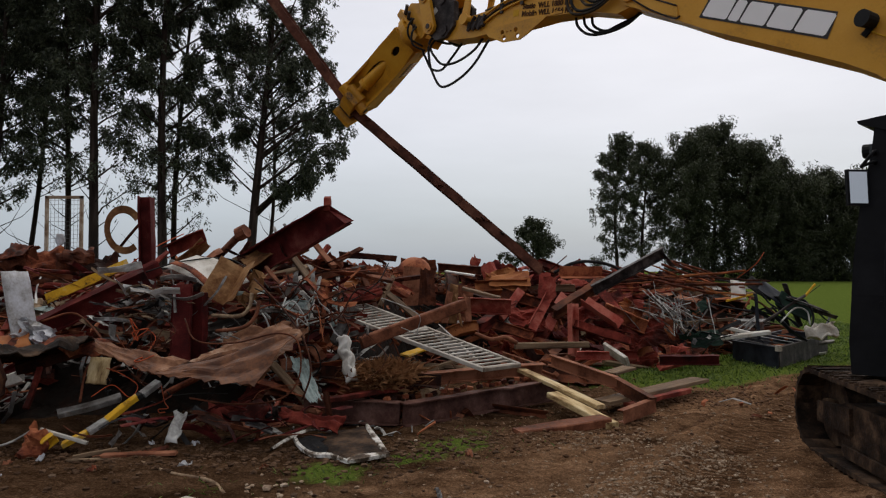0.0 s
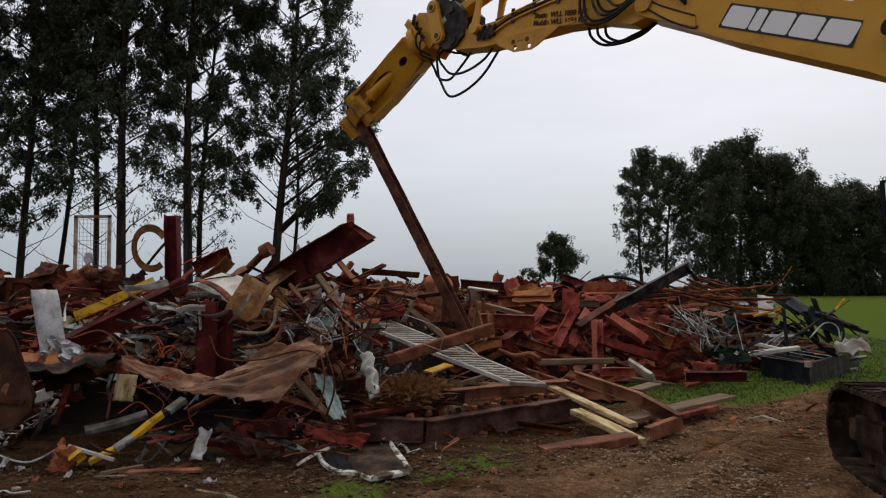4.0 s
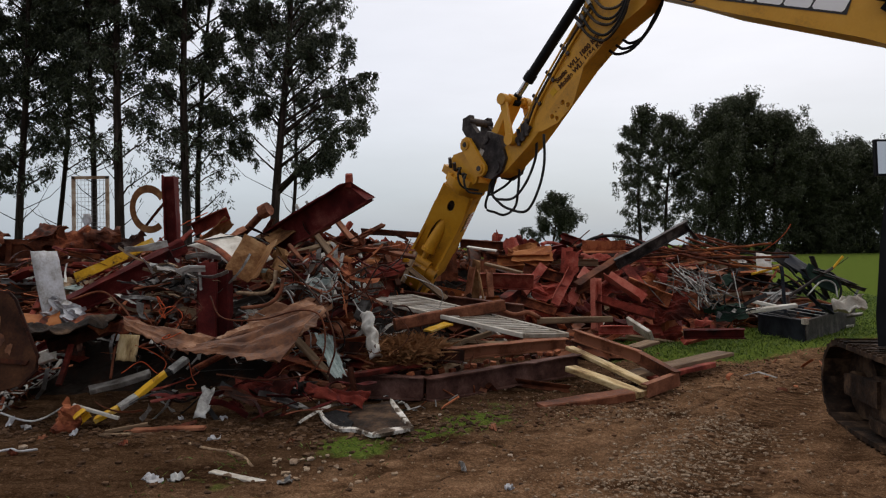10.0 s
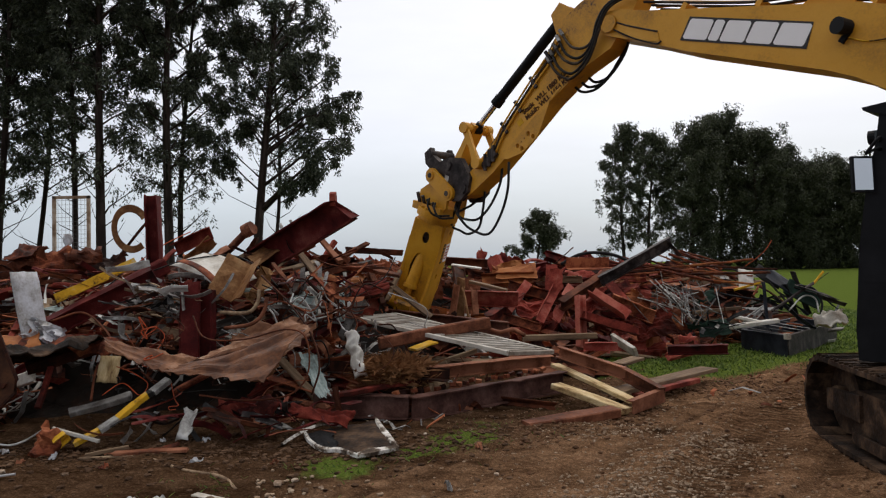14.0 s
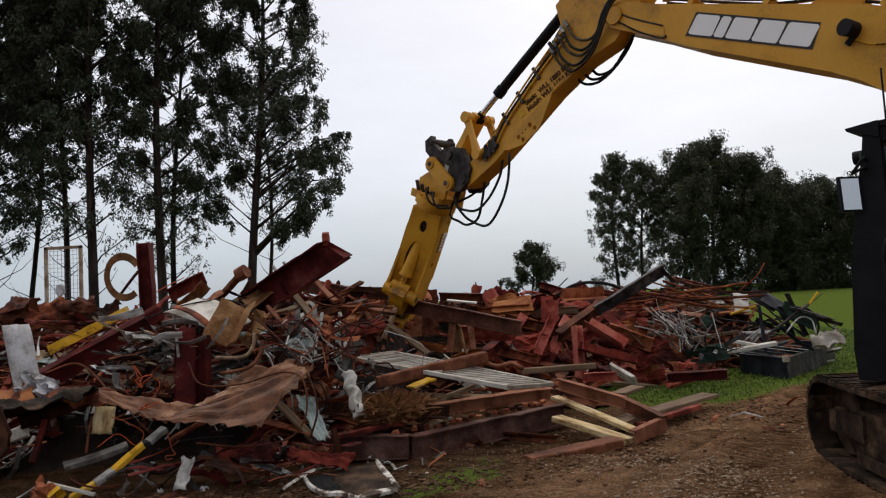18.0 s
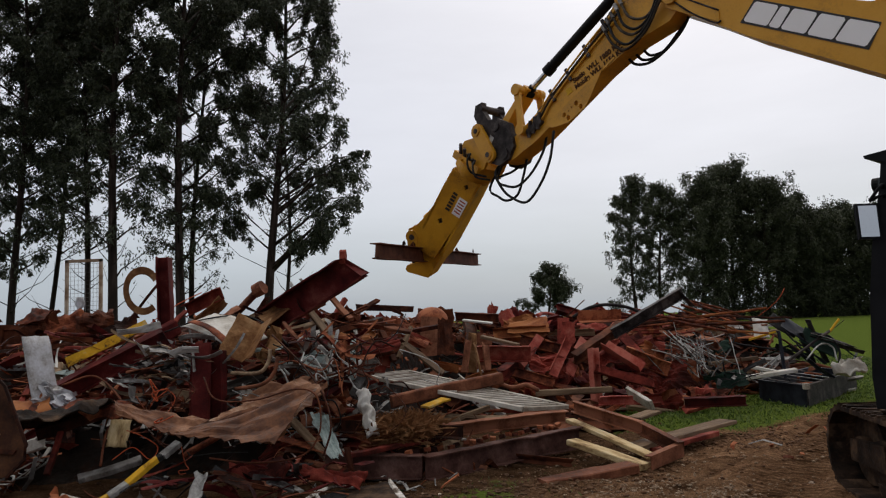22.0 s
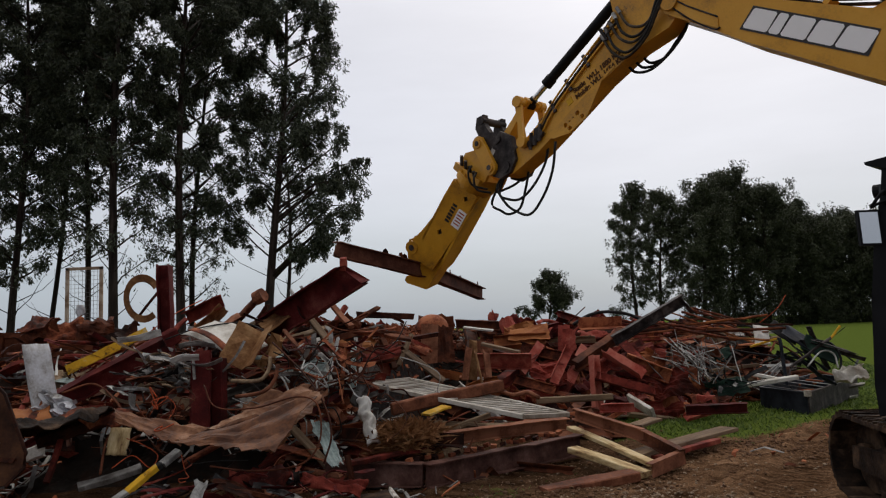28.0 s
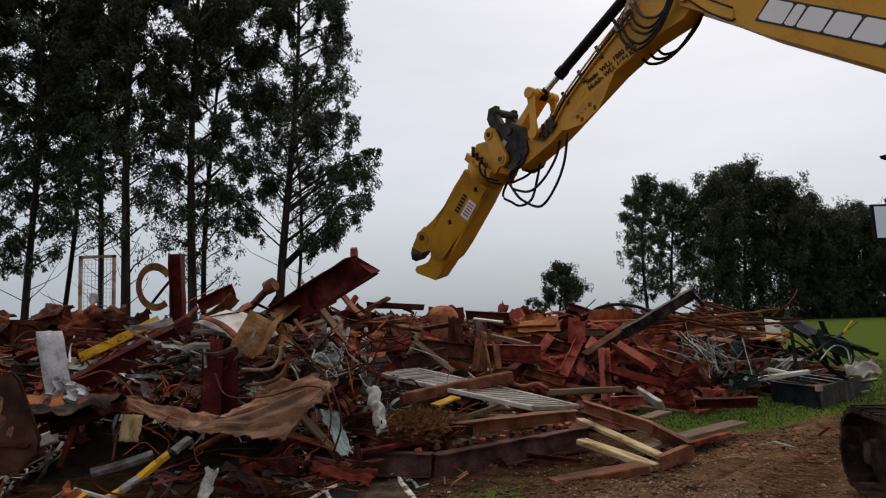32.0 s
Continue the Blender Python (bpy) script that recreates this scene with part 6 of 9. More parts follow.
def line(name, pts, r, material, label, category, n=7):
    bm = bmesh.new()
    sweep(bm, circle(r, n), smooth_line(pts, 7))
    return solid(name, bm, material, label, category, "", None, True)


def torn(ob, axis=1, amount=0.06, seed=1):
    """Ragged far end."""
    rng = random.Random(seed)
    top = max(v.co[axis] for v in ob.data.vertices)
    for v in ob.data.vertices:
        if v.co[axis] > top - 0.02:
            v.co[axis] += rng.uniform(-amount, amount)
    return ob


def crumpled(seed):
    """Creased and torn sheet metal: broad folds, sharp dents, a ragged rim."""
    def fn(u, v):
        z = 0.05 * noise.noise(V(u * 1.7 + seed, v * 2.2, seed)) + 0.16 * abs(noise.noise(V(u * 2.2 + seed, v * 3.1, seed + 3))) + 0.05 * abs(noise.noise(V(u * 6, v * 9, seed + 6))) + 0.012 * noise.noise(V(u * 14, v * 23, seed)) + 0.2 * max(0.0, v - 0.55 - 0.2 * u)
        rim = max(abs(u - 0.5), 0.0) * 2
        tear = 0.09 * noise.noise(V(v * 6, seed, 3 * round(u))) * rim ** 3
        return (tear, 0.10 * noise.noise(V(u * 5, seed, 8)) * (abs(v - 0.5) * 2) ** 4, z - 0.10 * rim ** 3)

    return fn


def patch(name, corners, amp, seed, material, parent=None, nx=13, ny=17):
    """A creased sheet between four corners, torn a little along its rim."""
    a, b, c, d = (V(*p) for p in corners)
    up = (b - a).cross(d - a).normalized()
    bm = bmesh.new()
    lay = []
    for t in (0, 0.008):
        rows = []
        for j in range(ny + 1):
            v = j / ny
            row = []
            for i in range(nx + 1):
                u = i / nx
                p = a.lerp(b, v).lerp(d.lerp(c, v), u)
                z = amp * (1.7 * abs(noise.noise(V(u * 1.6 + seed, v * 2.0, seed))) + 0.9 * noise.noise(V(u * 1.3, v * 1.7, seed + 5)) + 0.5 * abs(noise.noise(V(u * 3.4, v * 4.6, seed + 2))))
                rim = max(abs(u - 0.5), abs(v - 0.5)) * 2
                p = p + up * (z - t) + (b - a).normalized() * 0.05 * noise.noise(V(u * 6, v * 6, seed + 8)) * rim ** 4 + (d - a).normalized() * 0.08 * noise.noise(V(v * 9, u * 3, seed + 9)) * rim ** 4
                row.append(bm.verts.new(p))
            rows.append(row)
        lay.append(rows)
    for rows in lay:
        for j in range(ny):
            for i in range(nx):
                bm.faces.new((rows[j][i], rows[j][i + 1], rows[j + 1][i + 1], rows[j + 1][i]))
    f, k = lay
    rim = [(0, i) for i in range(nx)] + [(j, nx) for j in range(ny)] + [(ny, i) for i in range(nx, 0, -1)] + [(j, 0) for j in range(ny, 0, -1)]
    for (j, i), (q, h) in zip(rim, rim[1:] + rim[:1]):
        bm.faces.new((f[j][i], k[j][i], k[q][h], f[q][h]))
    return part(name, bm, material, parent)


def slivers(centre, spread, count, seed, tones, label, w=(0.02, 0.085), l=(0.2, 0.65), flat=0.35):
    """A crush of thin torn strips round a place."""
    rng = random.Random(seed)
    for k in range(count):
        c = V(*centre) + V(rng.gauss(0, spread[0]), rng.gauss(0, spread[1]), rng.gauss(0, spread[2]))
        d = V(rng.gauss(0, 1), rng.gauss(0, 0.5), rng.gauss(0, flat)).normalized() * rng.uniform(*l) / 2
        draped("metal_strip", tuple(c - d), tuple(c + d), rng.uniform(*w), wavy(seed + k * 1.7, 0.022, 1.5, 2.0, rng.uniform(-0.06, 0.07)), rng.choice(tones), label, "metal strip", rng.uniform(-70, 70), 0.004, 3, 9, False)


def near_heap():
    # big rusty sheet and the torn strip beside it
    tagged(patch("rusty_sheet", ((-2.62, 7.45, 0.76), (-1.75, 7.95, 1.16), (-1.49, 7.75, 1.05), (-1.87, 7.20, 0.58)), 0.05, 5, SHEET_RUST), "large creased brown rusty sheet draped over the heap", "steel sheet")
    tagged(patch("rusty_sheet", ((-1.53, 7.70, 1.05), (-2.55, 7.40, 0.76), (-2.85, 7.20, 0.67), (-1.84, 7.15, 0.57)), 0.06, 8, SHEET_RUST), "folded front half of the brown rusty sheet", "steel sheet")
    tagged(patch("rusty_sheet", ((-3.60, 7.55, 1.01), (-2.55, 7.40, 0.79), (-2.77, 7.20, 0.65), (-3.51, 7.40, 0.92)), 0.05, 11, SHEET_RUST), "long torn strip of rusty sheet hanging from the heap", "steel sheet")
    grey = "thin grey strip of torn sheet crushed in the heap"
    slivers((-3.39, 8.30, 1.27), (0.3, 0.16, 0.17), 84, 301, (GALV, DARK_STEEL, RUST_DARK, GALV, BLACK, GALV, TIMBER), grey, flat=0.22)
    slivers((-1.77, 9.00, 1.33), (0.42, 0.25, 0.2), 60, 302, (GALV, RUST_DARK, PRIMER_DARK, GALV, TEAL, BROWN_STEEL, RUST), grey)
    slivers((-1.95, 10.10, 1.53), (0.4, 0.3, 0.13), 34, 303, (TIMBER, RUST, RUST, BROWN_STEEL, RUST_DARK), "torn strip of metal crushed in the heap")
    slivers((-2.68, 7.10, 0.23), (0.5, 0.2, 0.07), 26, 304, (BLACK, DARK_STEEL, RUST_DARK, PRIMER_DARK, PRIMER_DARK, GALV), "torn strip of metal at the heap's foot")
    slivers((-1.95, 7.30, 0.27), (0.5, 0.2, 0.08), 26, 305, (BLACK, RUST_DARK, PRIMER_DARK, PRIMER_DARK, PRIMER), "torn strip of metal at the heap's foot")
    slivers((-4.99, 9.20, 1.55), (0.6, 0.3, 0.1), 24, 306, (RUST, TIMBER, RUST_DARK, PRIMER_DARK, GALV), "torn strip of metal on the heap's shoulder")
    slivers((-2.5, 10.60, 1.9), (0.55, 0.4, 0.06), 20, 307, (RUST, BROWN_STEEL, TIMBER, RUST_DARK, RUST_DARK), "torn strip of metal along the heap's crest")
    rng = random.Random(78)
    for k in range(26):
        c = V(*(-1.69, 8.60, 1.15)) + V(rng.gauss(0, 0.5), rng.gauss(0, 0.2), rng.gauss(0, 0.22))
        pts = [tuple(c)]
        for j in range(5):
            c = c + V(rng.gauss(0.04, 0.14), rng.gauss(0, 0.07), rng.gauss(-0.03, 0.12))
            pts.append(tuple(c))
        line("wire", pts, rng.uniform(0.004, 0.012), rng.choice((GALV, RUST_DARK, RUBBER, RUST)), "loose bent wire tangled in the heap", "wire", 5)
    # plates added over the hollow to keep the sky's light out of it
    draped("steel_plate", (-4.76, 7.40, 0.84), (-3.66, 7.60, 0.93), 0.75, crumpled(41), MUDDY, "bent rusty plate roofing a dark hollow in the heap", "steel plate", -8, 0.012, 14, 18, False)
    draped("steel_plate", (-4.64, 8.00, 0.90), (-3.59, 8.10, 0.82), 0.8, crumpled(47), RUST, "dented rusty plate lying over the hollow", "steel plate", -5, 0.012, 14, 18, False)
    bar("steel_column", (-3.88, 9.60, 1.47), (-3.91, 9.60, 2.68), i_profile(0.23, 0.16, 0.016), PRIMER_DARK, "upright red oxide steel column stub in the heap", "steel column", 8)
    # broken flange ring
    bm = bmesh.new()
    arc_band(bm, 0.175, 0.245, 0.17, 0.5, 5.3, 1.34)
    solid("flange_ring", bm, RUST_TAN, "broken rusty flange ring standing on the heap", "steel ring", m=Matrix.Translation((-4.33, 9.90, 2.26)) @ pose(0, 0, 0, 0, -6, 26))
    line("bent_rod", [(-4.37, 9.90, 2.04), (-4.22, 9.85, 2.20), (-4.13, 9.90, 2.33)], 0.02, RUST_DARK, "bent dark rod across the flange ring", "steel rod")
    # large channel girder jutting skyward
    g = bar("plate_girder", (-3.17, 10.80, 1.59), (-1.33, 9.30, 2.42), c_profile(0.16, 0.38, 0.02), PRIMER_DARK, "large red oxide channel girder jutting up from the heap", "steel girder", 14)
    torn(g, 1, 0.1, 5)
    top = max(v.co.y for v in g.data.vertices)
    for v in g.data.vertices:
        k = max(0.0, v.co.y - top + 0.45) / 0.45
        v.co.y -= 0.75 * v.co.z * k
    bm = bmesh.new()
    slab(bm, [(-0.07, -0.1), (0.05, -0.12), (0.08, 0.02), (0.02, 0.09), (-0.06, 0.06)], -0.04, 0.04)
    solid("torn_lug", soften(bm, 0.01), PRIMER, "torn red lug at the girder's tip", "steel lug", m=Matrix.Translation((-1.49, 9.40, 2.58)))
    # upright box beams in the near face
    bar("box_column", (-2.96, 8.25, 0.63), (-2.97, 8.35, 1.55), tube_profile(0.22, 0.2), PRIMER_DARK, "upright dark red box column in the heap", "steel column", 10)
    bar("box_column", (-2.80, 8.40, 0.70), (-2.80, 8.45, 1.46), tube_profile(0.17, 0.12), PRIMER_DARK, "short upright dark red steel stub", "steel column", -15)
    bar("guard_rail", (-4.58, 8.50, 1.33), (-3.81, 8.90, 1.75), l_profile(0.05, 0.11, 0.02), YELLOW_OLD, "scuffed yellow steel rail lying on the heap", "rail", -12)
    bar("steel_girder", (-4.64, 8.40, 1.04), (-3.60, 8.90, 1.62), i_profile(0.16, 0.22, 0.016), PRIMER_DARK, "dark red girder under the yellow rail", "steel girder", 15)
    bar("steel_girder", (-4.20, 8.80, 1.36), (-3.72, 9.50, 1.75), tube_profile(0.14, 0.2), PRIMER_DARK, "red girder end resting against the column", "steel girder", 0)
    draped("plastic_sheet", (-4.53, 8.00, 0.83), (-4.75, 8.10, 1.70), 0.32, wavy(3, 0.03), PALE_PLASTIC, "dirty translucent plastic panel standing on the heap", "plastic panel", 0, 0.008, 6, 8)
    draped("plastic_wrap", (-4.62, 7.95, 1.09), (-4.20, 7.90, 0.96), 0.24, wavy(8, 0.2, 4, 4), PALE_PLASTIC, "crumpled white plastic wrap caught on the scrap", "plastic wrap", 70, 0.008, 10, 10, False)
    draped("rusty_sheet", (-2.48, 8.20, 0.84), (-1.57, 8.30, 1.06), 0.42, wavy(15, 0.16, 3, 3), SHEET_RUST, "pale brown rusted sheet lying on the heap", "steel sheet", 30)
    draped("orange_sheet", (-4.98, 7.70, 0.87), (-4.46, 7.90, 0.97), 0.4, wavy(2, 0.08), RUST_ORANGE, "faded orange steel sheet on the heap", "steel sheet", 35)
    root = thing("striped_rail", "bent steel rail striped yellow and grey at the heap's foot", "rail")
    spots = ((-3.59, 6.95, 0.06), (-3.38, 7.00, 0.17), (-3.25, 7.10, 0.26), (-3.12, 7.20, 0.38), (-3.02, 7.25, 0.46), (-2.98, 7.27, 0.48), (-2.87, 7.40, 0.58))
    for k, (a, b) in enumerate(zip(spots, spots[1:])):
        bm = bmesh.new()
        sweep(bm, tube_profile(0.1, 0.05), [(0, 0, 0), (0, span(a, b) + 0.004, 0)])
        part("stripe", bm, (YELLOW_OLD, GALV, YELLOW_OLD, YELLOW_OLD, BLACK, GALV)[k], root).matrix_basis = aim(a, b, 10)
    bar("yellow_bracket", (-3.70, 6.80, 0.11), (-3.62, 6.85, 0.18), c_profile(0.06, 0.12, 0.012), YELLOW_OLD, "short yellow bracket end on the dirt", "bracket", 30)
    bar("kerb_rail", (-3.75, 6.85, 0.23), (-3.31, 6.85, 0.10), tube_profile(0.035, 0.03), WHITE, "thin pale bent strip on the ground", "metal strip")
    bar("metal_post", (-3.78, 7.20, 0.30), (-3.25, 7.40, 0.43), tube_profile(0.1, 0.06), GALV, "grey metal post lying at the heap's foot", "metal post", 20)
    draped("grey_sheet", (-2.59, 7.00, 0.06), (-2.57, 7.20, 0.32), 0.14, wavy(6, 0.08), GALV, "small grey torn sheet leaning at the heap's foot", "metal sheet", 0, 0.006, 5, 6)
    draped("cream_tin", (-3.55, 7.50, 0.55), (-3.55, 7.60, 0.81), 0.2, wavy(4, 0.03), CREAM, "dented cream panel hanging in the heap", "metal panel", 10, 0.03, 5, 5)
    draped("rust_slab", (-3.87, 6.75, -0.02), (-3.74, 6.85, 0.21), 0.24, crumpled(71), RUST, "crumpled rust-red plate end on the dirt", "steel plate", 20, 0.03, 8, 8, False)
    # curled muddy sheet on the ground, white along its rim
    root = thing("roof_sheet", "curled muddy white sheet lying on the dirt", "metal sheet")
    edge = [V(*p) for p in ((-1.50, 7.30, 0.08), (-1.38, 6.98, 0.05), (-1.20, 6.70, 0.03), (-1.03, 6.62, 0.04), (-0.84, 6.46, 0.03), (-0.66, 6.49, 0.05), (-0.48, 6.60, 0.06), (-0.60, 7.05, 0.07), (-0.79, 7.66, 0.11))]
    A, B, Cc, D = V(-1.34, 7.30, 0.06), V(-0.82, 7.60, 0.10), V(-0.52, 6.66, 0.05), V(-1.06, 6.60, 0.035)
    patch("sheet", (A, B, Cc, D), 0.025, 4, MUDDY, root)
    middle = V(-0.95, 7.0, 0.02)

    def rim(points, wide, rise, material, label):
        """A ribbon standing up along an edge of the sheet, leaning in over it."""
        bm = bmesh.new()
        path = smooth_line(points, 5)
        rows = []
        for k, p in enumerate(path):
            q = V(*p)
            inward = (middle - q).normalized()
            w = wide * (0.35 + 0.65 * math.sin(math.pi * (0.12 + 0.8 * k / len(path)))) * (0.8 + 0.5 * noise.noise(q * 7))
            up = rise * (0.6 + 0.8 * noise.noise(q * 4 + V(3, 0, 0)))
            rows.append([bm.verts.new(v) for v in (q - V(0, 0, 0.02), q + V(0, 0, 0.006 + up), q + inward * w + V(0, 0, up * 0.35 + 0.02), q + inward * (w + 0.02) + V(0, 0, 0.004))])
        for a, b in zip(rows, rows[1:]):
            for i in range(4):
                bm.faces.new((a[i], b[i], b[(i + 1) % 4], a[(i + 1) % 4]))
        part("white_rim", bm, material, root, label)

    rim([tuple(p) for p in edge[:5]], 0.04, 0.012, RIM_WHITE, "white painted rim")
    rim([tuple(p) for p in edge[4:7]], 0.13, 0.006, RIM_WHITE, "white painted rim")
    rim([tuple(p) for p in edge[6:]], 0.075, 0.012, RIM_WHITE, "torn white painted rim")
    line_pts = [(-1.62, 6.90, 0.03), (-1.53, 7.10, 0.07), (-1.44, 7.26, 0.10), (-1.30, 7.36, 0.12), (-1.12, 7.40, 0.10)]
    rim(line_pts, 0.022, 0.01, RIM_WHITE, "white painted rim")
    # black patch stands in for the shade beneath the sheet's curl
    patch("curled_flap", (V(-1.46, 7.24, 0.05), V(-1.20, 7.26, 0.10), V(-1.06, 6.72, 0.05), V(-1.22, 6.74, 0.03)), 0.012, 7, EXC_BLACK, root)
    # things poking up along the skyline
    bar("steel_pipe", (-3.33, 10.60, 1.86), (-2.82, 10.20, 2.23), circle(0.055, 12), BROWN_STEEL, "brown pipe with a broken flange poking from the heap", "pipe")
    bar("pipe_flange", (-2.87, 10.20, 2.21), (-2.73, 10.15, 2.26), circle(0.1, 12), BROWN_STEEL, "broken flange on a brown pipe", "flange")
    draped("curved_plate", (-2.37, 10.50, 2.14), (-2.43, 10.50, 2.34), 0.12, wavy(3, 0.05), GALV, "small curved plate standing on the heap", "steel plate", 0, 0.01, 4, 4)
    draped("curved_plate", (-2.22, 10.60, 2.22), (-2.30, 10.60, 2.39), 0.12, wavy(4, 0.05), GALV, "small curled plate standing on the skyline", "steel plate", 0, 0.01, 4, 4)
    bar("steel_channel", (-3.90, 10.40, 1.98), (-3.32, 10.15, 2.20), c_profile(0.1, 0.18, 0.014), PRIMER, "dark red channel end on top of the heap", "channel", 10)
    for k, (p, q, w, tone) in enumerate((((-3.75, 10.2, 1.72), (-3.35, 10.3, 2.12), 0.4, RUST_TAN), ((-3.6, 10.0, 1.7), (-3.1, 10.2, 2.0), 0.34, BROWN_STEEL), ((-2.75, 10.1, 1.8), (-2.25, 10.3, 2.12), 0.32, RUST_TAN), ((-2.5, 10.4, 1.8), (-1.95, 10.5, 2.05), 0.3, BROWN_STEEL), ((-4.3, 10.3, 1.65), (-3.95, 10.5, 1.98), 0.3, PRIMER))):
        draped("bent_plate", p, q, w, wavy(140 + k, 0.05), tone, "brown bent plate standing on the heap's crest", "steel plate", 25 * (k % 3) - 20, 0.01, 6, 7, False)
    bar("steel_strut", (-1.99, 11.00, 1.66), (-1.76, 11.20, 2.09), tube_profile(0.08, 0.08), PRIMER, "red strut leaning behind the girder", "steel strut")
    bar("steel_strut", (-1.77, 12.50, 1.99), (-0.80, 12.50, 1.91), tube_profile(0.1, 0.1), RUST_DARK, "dark beam lying along the heap's crest", "beam")
    # pale curved casing with a rusty edge band
    draped("curved_casing", (-3.43, 9.50, 1.78), (-2.62, 9.10, 1.44), 0.56, lambda u, v: (0, 0, 0.14 * math.sin(math.pi * (0.15 + 0.7 * v)) + 0.03 * noise.noise(V(u * 4, v * 4, 2))), WHITE, "curved cream machine casing lying on the heap", "casing", 18, 0.012, 10, 18, True)
    draped("casing_band", (-3.44, 9.30, 1.72), (-2.79, 8.90, 1.37), 0.09, lambda u, v: (0, 0, 0.14 * math.sin(math.pi * (0.15 + 0.7 * v)) + 0.05), RUST, "rusty band along the casing's edge", "steel band", 18, 0.012, 3, 18, True)
    draped("pale_sheet", (-3.18, 9.50, 1.74), (-2.68, 9.30, 1.61), 0.3, crumpled(13), WHITE, "creased pale sheet on the heap", "metal sheet", 35, 0.006, 10, 10, False)
    # brown folded sheet
    draped("folded_sheet", (-2.62, 8.70, 1.30), (-2.46, 9.00, 1.74), 0.46, lambda u, v: (0, 0, 0.2 * abs(u - 0.5) * 2 + 0.03 * noise.noise(V(u * 5, v * 5, 3))), RUST_TAN, "folded brown rusty sheet tipped in the heap", "steel sheet", 15, 0.012, 10, 8, False)
    draped("folded_sheet", (-2.40, 8.75, 1.34), (-2.22, 8.95, 1.62), 0.22, crumpled(19), RUST_TAN, "bent tan rusted sheet in the heap", "steel sheet", -20, 0.012, 8, 8, False)
    line("bent_pipe", [(-2.62, 8.30, 1.20), (-2.28, 8.20, 1.20), (-2.18, 8.25, 1.31), (-2.17, 8.30, 1.45)], 0.022, TIMBER, "bent tan pipe at the heap's face", "pipe")
    line("bent_pipe", [(-2.54, 8.20, 1.03), (-2.21, 8.10, 1.08), (-2.09, 8.15, 1.20), (-2.06, 8.20, 1.37)], 0.022, BROWN_STEEL, "bent brown pipe at the heap's face", "pipe")
    bar("grey_beam", (-1.36, 8.90, 0.84), (-1.15, 9.10, 1.28), c_profile(0.1, 0.13, 0.012), GALV, "grey galvanised beam end standing in the heap", "channel", 30)
    tagged(patch("enamel_sheet", ((-1.62, 7.75, 0.80), (-1.44, 7.80, 0.76), (-1.25, 7.60, 0.36), (-1.38, 7.55, 0.36)), 0.03, 12, TEAL), "pale green enamelled panel bent in the heap", "metal panel")
    draped("enamel_sheet", (-1.96, 8.90, 1.15), (-1.72, 9.10, 1.31), 0.3, wavy(13, 0.08), TEAL, "pale green enamel sheet crushed in the heap", "metal panel", 40)
    # loose white padding
    draped("padding", (-1.17, 8.55, 0.93), (-1.02, 8.30, 0.45), 0.15, lambda u, v: (0.035 * noise.noise(V(v * 5, 4, 1)), 0, (0.07 + 0.05 * abs(math.sin(v * 9.5))) * math.sin(math.pi * u) + 0.045 * noise.noise(V(u * 4, v * 9, 2)) + 0.02 * noise.noise(V(u * 9, v * 22, 5))), WHITE, "lumpy dirty white padding hanging from the heap", "padding", 15, 0.05, 12, 24)
    for p, q, w, h, tone, lab in (
        ((-2.10, 10.2, 1.90), (-1.64, 9.6, 1.46), 0.09, 0.05, TIMBER, "pale weathered batten leaning on the heap"),
        ((-1.96, 10.8, 2.18), (-1.54, 10.3, 1.76), 0.08, 0.06, BROWN_STEEL, "brown bar leaning off the heap's crest"),
        ((-2.29, 9.8, 1.65), (-1.83, 10.2, 1.78), 0.10, 0.04, TIMBER, "pale board lying on the heap's crest"),
        ((-1.85, 9.4, 1.63), (-1.62, 9.0, 1.12), 0.06, 0.03, WHITE, "pale painted bar leaning down the heap"),
        ((-1.61, 9.6, 1.61), (-1.68, 9.2, 1.17), 0.05, 0.03, GALV, "grey bar standing in the heap"),
        ((-2.31, 9.5, 1.75), (-1.89, 9.1, 1.40), 0.05, 0.04, BROWN_STEEL, "brown bar leaning down the heap"),
        ((-1.45, 10.9, 1.72), (-0.75, 10.9, 1.55), 0.12, 0.05, BROWN_STEEL, "brown flat lying along the heap's crest"),
        ((-1.75, 9.3, 1.5), (-1.2, 9.0, 1.05), 0.05, 0.02, GALV, "grey strip leaning down the heap"),
        ((-1.4, 9.5, 1.52), (-1.35, 9.1, 1.0), 0.07, 0.02, TEAL, "pale green strip hanging in the heap"),
    ):
        bar("leaning_bar", p, q, tube_profile(w, h), tone, lab, "bar", 20)
    # dry brown brush
    rng = random.Random(12)
    verts = []
    for k in range(5500):
        c = V(rng.gauss(0, 0.14), rng.gauss(0, 0.11), rng.uniform(-0.22, 0.08) * rng.random())
        d = V(rng.gauss(0, 0.9), rng.gauss(0, 0.7), rng.uniform(-0.1, 1)).normalized()
        x = d.orthogonal().normalized() * 0.0014
        l = rng.uniform(0.06, 0.26)
        verts += [tuple(c - x), tuple(c + x), tuple(c + d * l * 0.6 + x), tuple(c + d * l + V(rng.gauss(0, 0.04), 0, -0.03))]
    tagged(new("dry_brush", quads_mesh("dry_brush", verts, [STRAW])), "tangle of dry brown brush caught in the scrap", "dry brush").matrix_basis = Matrix.Translation((-0.68, 8.50, 0.51))
